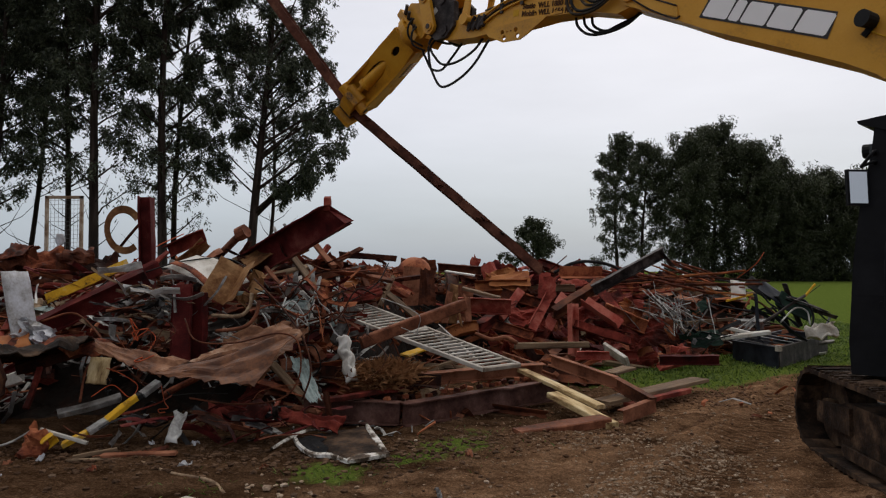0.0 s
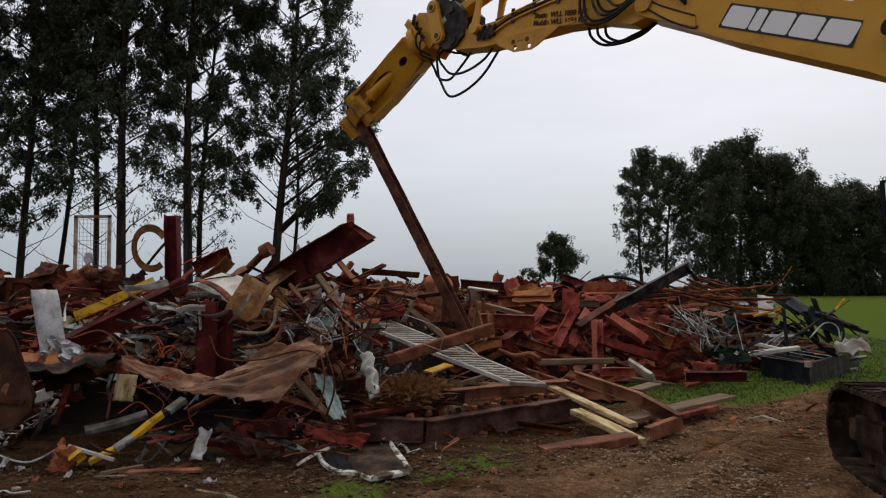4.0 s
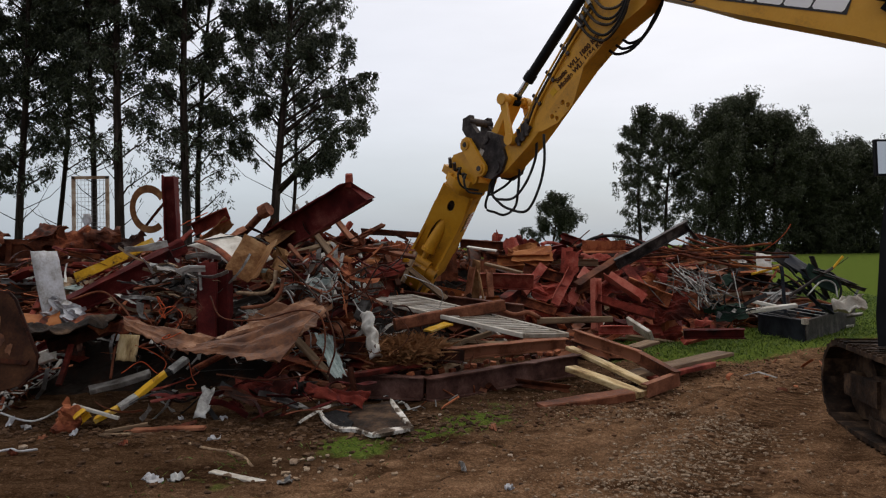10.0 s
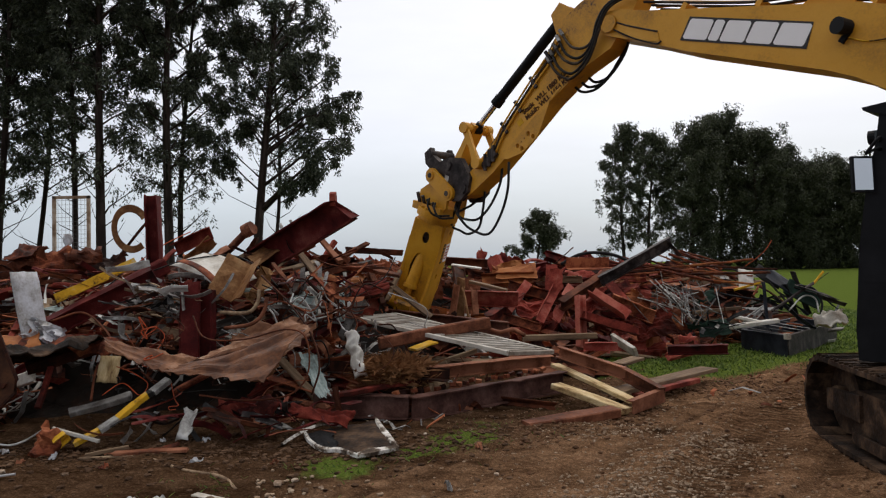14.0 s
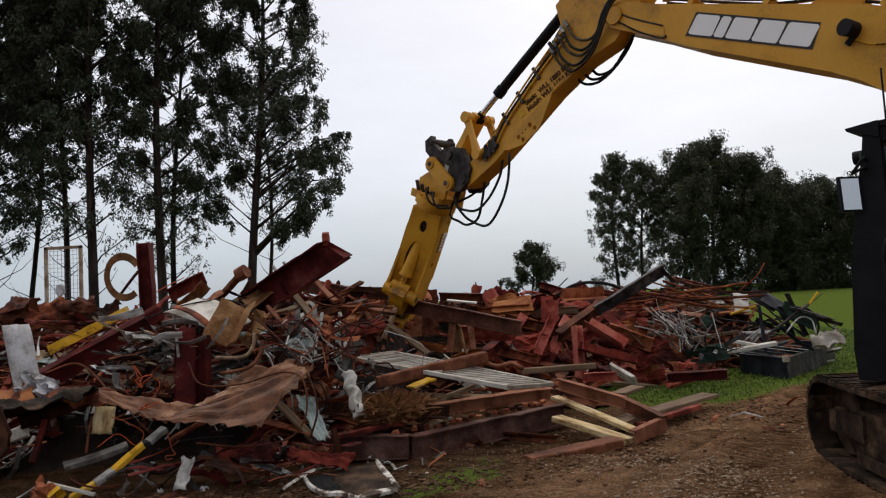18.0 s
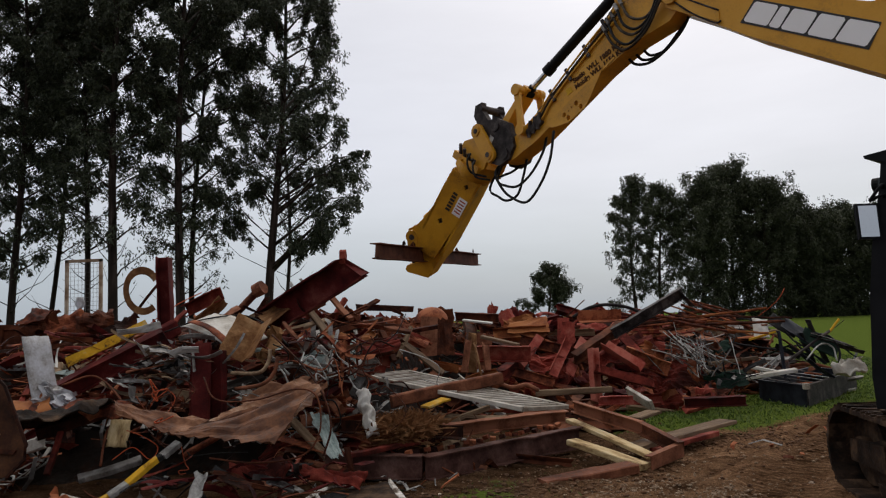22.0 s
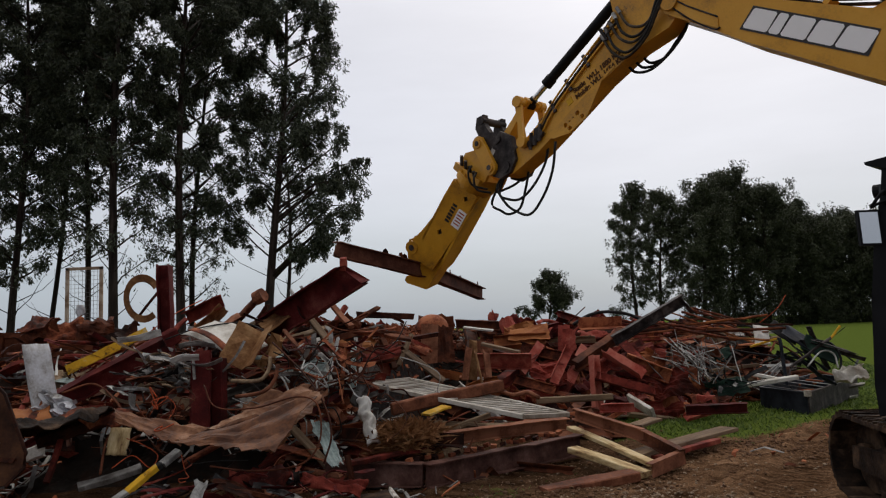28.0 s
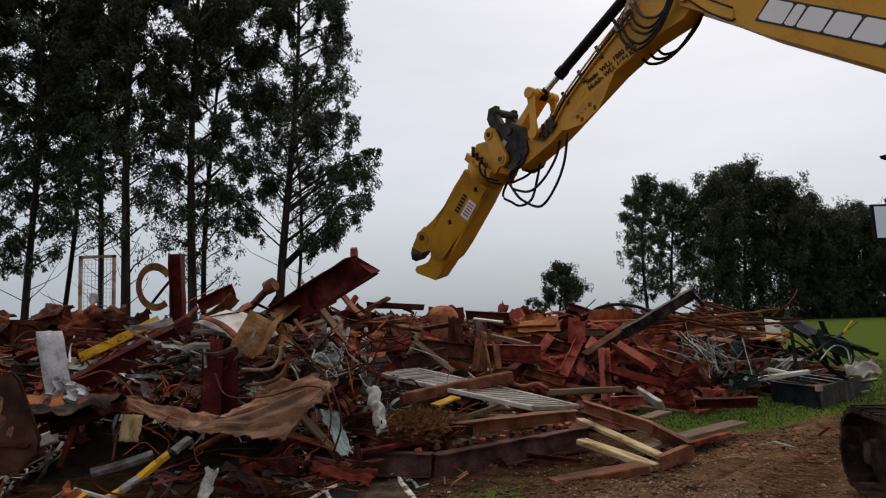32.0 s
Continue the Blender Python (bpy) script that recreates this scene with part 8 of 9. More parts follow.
    for k in range(5):
        bm = bmesh.new()
        a, b = A.lerp(D, 0.12 + 0.15 * k) + V(0, 0, 0.37), B.lerp(Cc, 0.06 + 0.15 * k) + V(0, 0, 0.36)
        sweep(bm, circle(0.008, 5), [tuple(a), tuple(b)])
        part("tie_wire", bm, GALV, root)
    bm = bmesh.new()
    box(bm, (0.09, 0.09, 0.1), (B.x, B.y, 0.36))
    part("corner_cap", soften(bm, 0.015), WHITE, root, "chipped white corner cap")
    bar("white_tube", (4.93, 13.40, 0.46), (6.07, 13.60, 0.57), tube_profile(0.1, 0.07), WHITE, "white painted tube lying on the heap's edge", "steel tube", 10)
    bar("white_tube", (5.38, 13.90, 0.63), (5.82, 13.60, 0.52), tube_profile(0.09, 0.06), WHITE, "short white painted tube", "steel tube", 0)
    bar("white_tube", (4.64, 14.00, 0.71), (5.63, 14.20, 0.78), tube_profile(0.08, 0.06), TIMBER, "pale batten lying on the heap", "timber", 0)
    draped("white_bag", (6.72, 13.60, 0.56), (7.22, 13.40, 0.66), 0.3, wavy(66, 0.2, 3, 3, 0.0), WHITE, "white sack lying on the tray's end", "sack", 40, 0.02, 10, 10)
    for k, (a, b, w) in enumerate((((6.34, 14.60, 1.44), (7.03, 14.40, 0.91), 0.45), ((6.17, 14.80, 1.53), (6.60, 14.60, 1.19), 0.3), ((6.60, 14.40, 1.19), (7.17, 14.20, 0.86), 0.35))):
        draped("dark_sheet", a, b, w, wavy(70 + k, 0.03), (BLUE_BLACK, BLACK, GREEN_OLD)[k], "bent dark painted sheet at the heap's end", "metal sheet", 30 + 15 * k)
    rng = random.Random(909)
    for k in range(12):
        c = V(*(6.55, 14.20, 0.86)) + V(rng.gauss(0, 0.42), rng.gauss(0, 0.2), rng.gauss(0, 0.2))
        d = V(rng.gauss(0.6, 0.5), rng.gauss(0, 0.3), rng.gauss(-0.4, 0.4)).normalized() * rng.uniform(0.2, 0.5)
        draped("dark_sheet", tuple(c - d), tuple(c + d), rng.uniform(0.04, 0.2), wavy(200 + k, 0.03), rng.choice((BLACK, BLUE_BLACK, GREEN_OLD, DARK_STEEL, BLACK)), "crushed dark sheet at the heap's end", "metal sheet", rng.uniform(-60, 60), 0.008, 7, 8, False)
    line("curved_tube", [(6.68, 14.10, 1.20), (6.98, 14.10, 1.13), (7.08, 14.00, 0.88), (7.01, 13.90, 0.65)], 0.022, BLACK, "dark curved tube round the heap's end", "tube")
    line("curved_tube", [(6.41, 13.90, 0.73), (6.73, 14.00, 0.99), (6.96, 14.00, 0.94), (6.92, 13.80, 0.70)], 0.015, GALV, "grey curved tube at the heap's end", "tube")
    draped("white_plate", (5.91, 14.60, 1.14), (5.97, 14.80, 1.51), 0.3, wavy(75, 0.05), WHITE, "pale plate leaning at the heap's end", "metal plate", 15)
    bar("yellow_strip", (5.59, 14.40, 1.12), (6.07, 14.40, 1.24), tube_profile(0.1, 0.04), YELLOW_OLD, "faded yellow strip below the pale plate", "metal strip")
    bar("pole", (6.05, 13.80, 0.74), (6.95, 14.00, 1.25), circle(0.03, 8), DARK_STEEL, "dark pole leaning out of the heap", "pole")
    bar("pole_end", (6.93, 14.00, 1.23), (7.13, 14.00, 1.46), circle(0.024, 8), YELLOW_OLD, "yellow painted end of a pole", "pole")
    tagged(patch("green_panel", ((4.40, 12.95, 0.34), (4.42, 13.1, 0.62), (4.98, 13.15, 0.66), (4.95, 12.95, 0.40)), 0.03, 81, GREEN_OLD, None, 7, 7), "dented dark green panel lying in the heap", "metal panel")
    slivers((4.6, 13.0, 0.6), (0.2, 0.1, 0.08), 14, 82, (WHITE, GALV, BLACK, GREEN_OLD, RUST_DARK), "thin torn strip crushed at the heap's edge")


far_heap()

# ---- small things on the dirt ----
def small_things():
    rng = random.Random(90)
    for p, r in (((-3.22, 6.06, 0.00), 0.05), ((3.32, 7.31, 0.00), 0.045), ((0.35, 5.91, 0.00), 0.035), ((-2.19, 7.21, 0.00), 0.04), ((-1.37, 5.73, 0.00), 0.06), ((-1.25, 5.81, 0.00), 0.05), ((-1.12, 5.55, 0.00), 0.045), ((-1.78, 5.36, 0.00), 0.06), ((2.53, 5.89, 0.00), 0.03), ((-0.27, 7.37, 0.00), 0.03), ((-3.81, 6.16, 0.00), 0.06), ((-1.01, 5.61, 0.00), 0.04), ((1.41, 6.48, 0.00), 0.03), ((0.84, 6.14, 0.00), 0.025)):
        solid("stone", stone_bm(rng, r * 0.72), STONE, "pale stone lying on the dirt", "stone", "loose stones", Matrix.Translation((p[0], p[1], r * 0.3)) @ pose(0, 0, 0, 0, 0, rng.uniform(0, 360)))
    bar("plastic_offcut", (-1.94, 5.50, 0.00), (-1.48, 5.25, 0.00), tube_profile(0.07, 0.03), WHITE, "broken white plastic offcut on the dirt", "plastic offcut")
    line("bent_strip", [(-4.80, 7.35, 0.05), (-4.32, 6.99, 0.05), (-4.10, 6.93, 0.08), (-4.0, 7.2, 0.16)], 0.010, GALV, "bent pale strip of metal at the heap's foot", "metal strip")
    line("plastic_strip", [(-4.02, 5.84, 0.02), (-3.86, 6.04, 0.03), (-3.76, 6.02, 0.02), (-3.64, 6.08, 0.02)], 0.010, PALE_PLASTIC, "torn white plastic strip on the dirt", "plastic strip")
    for x, y, w, l, a in ((-4.42, 6.94, 0.05, 0.14, 20), (-4.22, 6.88, 0.07, 0.09, 70), (-3.62, 6.62, 0.05, 0.08, 10)):
        bm = bmesh.new()
        sheet(bm, w, l, wavy(x * 9, 0.05, 3, 3), 5, 5, 0.008)
        solid("litter", bm, PALE_PLASTIC, "small crumpled white scrap on the dirt", "litter", "litter on the dirt", pose(x, y, land(x, y) + 0.03, 20, 10, a))
    bar("timber_board", (-3.35, 6.66, 0.02), (-3.02, 6.82, 0.05), tube_profile(0.05, 0.03), TIMBER, "short weathered board on the dirt", "timber board")
    bar("timber_board", (-3.10, 6.68, 0.02), (-2.45, 6.76, 0.03), tube_profile(0.09, 0.03), BROWN_STEEL, "long brown flat board on the dirt", "board")
    for k in range(40):
        x, y = rng.gauss(-1.15, 0.22), rng.gauss(5.55, 0.2)
        r = rng.uniform(0.008, 0.03)
        solid("rubble", stone_bm(rng, r), BUFF, "pale crumbled rubble on the dirt", "rubble", "patch of pale rubble", pose(x, y, land(x, y) + r * 0.3, 0, 0, rng.uniform(0, 360)))
    for k in range(14):
        x, y = rng.uniform(-4, 1.0), rng.uniform(5.0, 7.2)
        bm = bmesh.new()
        sheet(bm, rng.uniform(0.03, 0.1), rng.uniform(0.06, 0.16), wavy(k * 3.3, 0.05, 3, 3), 5, 5, 0.008)
        solid("litter", bm, rng.choice((GALV, BROWN_STEEL, RUST, BROWN_STEEL, PALE_PLASTIC)), "small crumpled scrap of litter on the dirt", "litter", "litter on the dirt", pose(x, y, land(x, y) + 0.02, rng.uniform(-15, 15), rng.uniform(-15, 15), rng.uniform(0, 360)))


small_things()

# ---- scrap that is moved ----
def make_beam(name, label, y0, y1, seed):
    """A length of rolled steel beam along y, torn at both ends."""
    rng = random.Random(seed)
    bm = bmesh.new()
    n = 12
    pts = [(0.003 * math.sin(k * 1.3 + seed), y0 + (y1 - y0) * k / n, 0.003 * math.cos(k * 0.9 + seed)) for k in range(n + 1)]
    sweep(bm, i_profile(0.15, 0.24, 0.018), pts)
    for v in bm.verts:
        if v.co.y < y0 + 0.02 or v.co.y > y1 - 0.02:
            v.co.y += rng.uniform(-0.04, 0.04)
    ob = part(name, bm, BEAM_RUST, None)
    tagged(ob, label, "beam", "pieces of the beam being cut")
    for k in range(4):
        bm = bmesh.new()
        y = y0 + (y1 - y0) * rng.uniform(0.1, 0.9)
        slab(bm, [(-0.05, 0), (0.05, 0), (0.04, 0.05), (0.0, 0.075), (-0.045, 0.03)], -0.006, 0.006)
        part("torn_lug", bm, RUST_DARK, ob).matrix_basis = pose(rng.uniform(-0.05, 0.05), y, 0.13, rng.uniform(-15, 15), rng.uniform(-20, 20), rng.uniform(-30, 30))
    return ob


beam_far_end = make_beam("cut_beam", "rusty steel beam piece gripped in the shear's jaws", 0.0, 1.8, 1)
beam_near_end = make_beam("cut_beam", "rusty steel beam end cut off by the shear", -2.5, 0.0, 2)
beam_first_cut = make_beam("cut_beam", "rusty beam end that drops behind the heap", 0.0, 2.9, 3)


def make_grille():
    root = thing("bar_grille", "pale painted steel bar grille lying across the scrap", "grille")
    L, W = 3.0, 0.68

    def warp(y):
        """The grille is sprung: it winds along its length."""
        return -5 * (y / L) ** 1.5

    for x in (-W / 2, W / 2):
        bm = bmesh.new()
        sweep(bm, tube_profile(0.045, 0.05), [(x * math.cos(radians(warp(y))), y, -x * math.sin(radians(warp(y)))) for y in (k * L / 10 for k in range(11))])
        part("side_rail", bm, GRILLE_PAINT, root)
    first = None
    for k in range(28):
        y = 0.05 + (L - 0.1) * k / 27
        if first is None:
            bm = bmesh.new()
            sweep(bm, tube_profile(0.028, 0.018), [(-W / 2, 0, 0), (W / 2, 0, 0)])
            first = part("bar", bm, GRILLE_PAINT, root)
            first.matrix_basis = pose(0, y, 0.004, 0, warp(y), 0)
        else:
            share("bar", first, root, pose(0, y, 0.004, 0, warp(y), 0))
    for y in (0.0, L * 0.47, L):
        bm = bmesh.new()
        sweep(bm, tube_profile(0.05, 0.045), [(-W / 2, 0, 0), (W / 2, 0, 0)])
        part("cross_rail", bm, GRILLE_PAINT, root).matrix_basis = pose(0, y, 0, 0, warp(y), 0)
    return root


GRILLE_PAINT = mat("dirty_cream_paint", [(0.2, (0.15, 0.115, 0.085)), (0.42, (0.33, 0.295, 0.25)), (0.6, (0.50, 0.47, 0.42)), (0.8, (0.64, 0.62, 0.57))], 2.0, rand=0.25, gain=1.2)
grille = make_grille()


def plank(name, length, w, h, material, label, category):
    bm = bmesh.new()
    sweep(bm, tube_profile(w, h), [(0, 0, 0), (0, length * 0.5, 0.006), (0, length, 0)])
    return solid(name, bm, material, label, category)


cross_beam = plank("box_beam", 1.42, 0.12, 0.14, BROWN_STEEL, "brown box beam lying across the grille", "beam")
upper_plank = plank("cream_plank", 1.75, 0.13, 0.05, CREAM, "long peeling cream plank on the steel frame", "plank")
lower_plank = plank("cream_plank", 1.14, 0.17, 0.07, CREAM, "short peeling cream plank on the dirt", "plank")

# ---- what moves ----
def arm_poses(slew, boom_a, stick_a, head_a, turn, gape):
    """Poses of the working gear in the excavator's space, from the angles of its joints in degrees."""
    base = pose(0, 0, 0, 0, 0, slew)

    def on(y, z, a):
        return base @ pose(0, y, z, a)

    def tip(o, a, y, z):
        a = radians(a)
        return (o[0] + y * math.cos(a) - z * math.sin(a), o[1] + y * math.sin(a) + z * math.cos(a))

    def towards(o, p):
        return math.degrees(math.atan2(p[1] - o[1], p[0] - o[0]))

    j = tip(FOOT, boom_a, BOOM_L, 0)
    p = tip(j, stick_a, STICK_L, 0)
    k = tip(j, stick_a, 2.81, 0.10)
    q = tip(p, head_a, -0.24, 0.42)
    # the crank's end lies 0.62 from k and 0.66 from q
    d = max(0.1, math.dist(k, q))
    r1, r2 = 0.62, 0.66
    c = max(-1.0, min(1.0, (r1 * r1 + d * d - r2 * r2) / (2 * r1 * d)))
    a = math.atan2(q[1] - k[1], q[0] - k[0]) + math.acos(c)
    e = (k[0] + r1 * math.cos(a), k[1] + r1 * math.sin(a))
    out = {"house": base, "boom": on(*FOOT, boom_a), "stick": on(*j, stick_a), "head": on(*p, head_a), "crank": on(*k, math.degrees(a)), "link": on(*e, towards(e, q))}
    s0, s1 = tip(FOOT, boom_a, 3.16, 1.43), tip(j, stick_a, -0.72, 0.27)
    out["stick_ram"], out["stick_rod"] = on(*s0, towards(s0, s1)), on(*s1, towards(s0, s1))
    b0 = tip(j, stick_a, 0.52, 0.84)
    out["bucket_ram"], out["bucket_rod"] = on(*b0, towards(b0, e)), on(*e, towards(b0, e))
    c0, c1 = (0.62, 0.95), tip(FOOT, boom_a, 2.23, 1.2)
    for n, x in (("0", -0.42), ("1", 0.42)):
        out["boom_ram" + n] = base @ pose(x, *c0, towards(c0, c1))
        out["boom_rod" + n] = base @ pose(x, *c1, towards(c0, c1))
    out["shear"] = out["head"] @ pose(0, 0, 0, -6) @ pose(0, 0.55, 0.70, 8) @ pose(0, -0.55, 0, 0, turn, 0)
    out["jaw"] = out["shear"] @ pose(-0.36, 2.1, 0, 0, 0, gape)
    return out


def motions():
    # seconds, slew, boom, stick, shear pitch, shear turn, jaw
    rows = [
        (0.00, 45.0, 44.1, 5.5, -32.3, -28, 14),
        (0.60, 45.0, 44.1, 5.5, -32.3, -28, 14),
        (0.80, 45.0, 44.1, 5.5, -32.3, -28, 6),
        (2.50, 45.0, 44.1, 5.5, -32.3, -28, 8),
        (3.00, 46.7, 44.0, 7.1, -32.6, -28, 9),
        (3.50, 47.0, 44.2, 7.0, -32.0, -28, 10),
        (5.50, 48.0, 44.3, 0.5, -35.5, -28, 12),
        (6.00, 48.1, 44.0, -4.2, -34.7, -28, 13),
        (6.50, 48.2, 44.8, -9.2, -31.9, -28, 13),
        (6.90, 48.1, 45.6, -9.6, -23.7, -28, 14),
        (7.00, 48.1, 45.8, -9.7, -21.6, -28, 22),
        (7.15, 48.1, 46.1, -10.6, -22.4, -28, 34),
        (7.50, 47.9, 47.0, -13.7, -25.0, -28, 34),
        (8.00, 47.3, 47.0, -25.3, -38.8, -28, 34),
        (8.50, 44.9, 49.2, -30.6, -42.9, -28, 34),
        (9.00, 44.0, 47.2, -36.2, -46.7, -28, 34),
        (9.50, 44.0, 45.9, -35.4, -49.1, -28, 34),
        (10.00, 44.3, 41.8, -39.4, -56.1, -28, 34),
        (10.50, 44.3, 40.9, -37.7, -59.6, -28, 34),
        (11.00, 44.3, 40.1, -36.5, -62.1, -28, 34),
        (11.50, 44.4, 38.6, -35.9, -65.8, -28, 34),
        (12.00, 44.1, 38.3, -34.2, -68.2, -28, 34),
        (17.50, 44.1, 38.3, -34.2, -68.2, -28, 21),
        (17.70, 44.1, 40.7, -32.2, -65.7, -28, 16),
        (18.00, 44.1, 44.2, -29.2, -61.9, -28, 16),
        (18.50, 43.1, 49.1, -23.2, -57.7, -28, 16),
        (19.00, 42.8, 52.6, -20.2, -53.2, -28, 16),
        (19.50, 43.3, 50.0, -23.7, -43.8, -26, 16),
        (20.00, 43.3, 51.9, -22.2, -41.2, -20, 16),
        (20.50, 42.0, 50.1, -21.5, -49.9, -4, 16),
        (20.80, 42.1, 50.9, -21.5, -48.3, 10, 16),
        (21.00, 42.2, 51.4, -21.5, -47.1, 22, 16),
        (21.10, 42.3, 51.2, -22.0, -46.6, 28, 16),
        (21.40, 42.8, 50.9, -23.7, -45.0, 40, 16),
        (21.50, 43.0, 50.7, -24.2, -44.5, 43, 16),
        (21.70, 42.7, 50.8, -24.5, -46.2, 50, 16),
        (22.00, 42.3, 51.0, -24.9, -48.8, 62, 16),
        (22.30, 42.6, 51.0, -26.2, -48.4, 68, 16),
        (22.50, 42.7, 51.1, -27.1, -48.2, 70, 16),
        (22.60, 42.7, 51.1, -27.1, -48.2, 71, 16),
        (25.50, 42.7, 51.1, -27.1, -48.2, 71, 16),
        (27.50, 42.7, 51.1, -27.1, -48.2, 69, 16),
        (28.50, 42.7, 51.1, -27.1, -48.2, 64, 14),
        (28.80, 42.7, 51.1, -27.1, -48.2, 63, 8),
        (29.00, 42.7, 51.1, -27.1, -48.2, 63, 9),
        (30.00, 42.7, 51.1, -27.1, -48.2, 64, 11),
        (31.00, 42.7, 51.1, -27.1, -48.2, 69, 14),
        (31.05, 42.7, 51.1, -27.1, -48.2, 69, 14),
        (31.25, 42.7, 51.1, -27.1, -48.2, 70, 46),
        (32.00, 42.7, 51.1, -27.1, -48.2, 71, 46),
    ]
    table = np.array(rows)
    times = sorted({round(t, 2) for t in list(np.arange(0, 32.01, 0.25)) + [r[0] for r in rows]})

    def glide(t, k):
        """Smooth value of column k at t, through the rows."""
        ts, v = table[:, 0], table[:, k]
        i = int(min(max(np.searchsorted(ts, t, "right") - 1, 0), len(ts) - 2))
        h = ts[i + 1] - ts[i]

        def slope(n):
            if n <= 0 or n >= len(ts) - 1:
                return 0.0
            a, b = (v[n] - v[n - 1]) / (ts[n] - ts[n - 1]), (v[n + 1] - v[n]) / (ts[n + 1] - ts[n])
            return 0.0 if a * b <= 0 else 2 * a * b / (a + b)

        s = (t - ts[i]) / h
        return float((2 * s ** 3 - 3 * s * s + 1) * v[i] + (s ** 3 - 2 * s * s + s) * h * slope(i) + (3 * s * s - 2 * s ** 3) * v[i + 1] + (s ** 3 - s * s) * h * slope(i + 1))

    poses = {t: arm_poses(*(glide(t, k) for k in range(1, 7))) for t in times}
    movers = {"house": house, "boom": boom, "stick": stick, "head": head, "shear": shear, "jaw": jaw, "crank": crank, "link": link, "stick_ram": rams[0][0], "stick_rod": rams[0][1], "bucket_ram": rams[1][0], "bucket_rod": rams[1][1], "boom_ram0": boom_rams[0][0], "boom_rod0": boom_rams[0][1], "boom_ram1": boom_rams[1][0], "boom_rod1": boom_rams[1][1]}
    for key, ob in movers.items():
        walk(ob, [(t, poses[t][key]) for t in times])
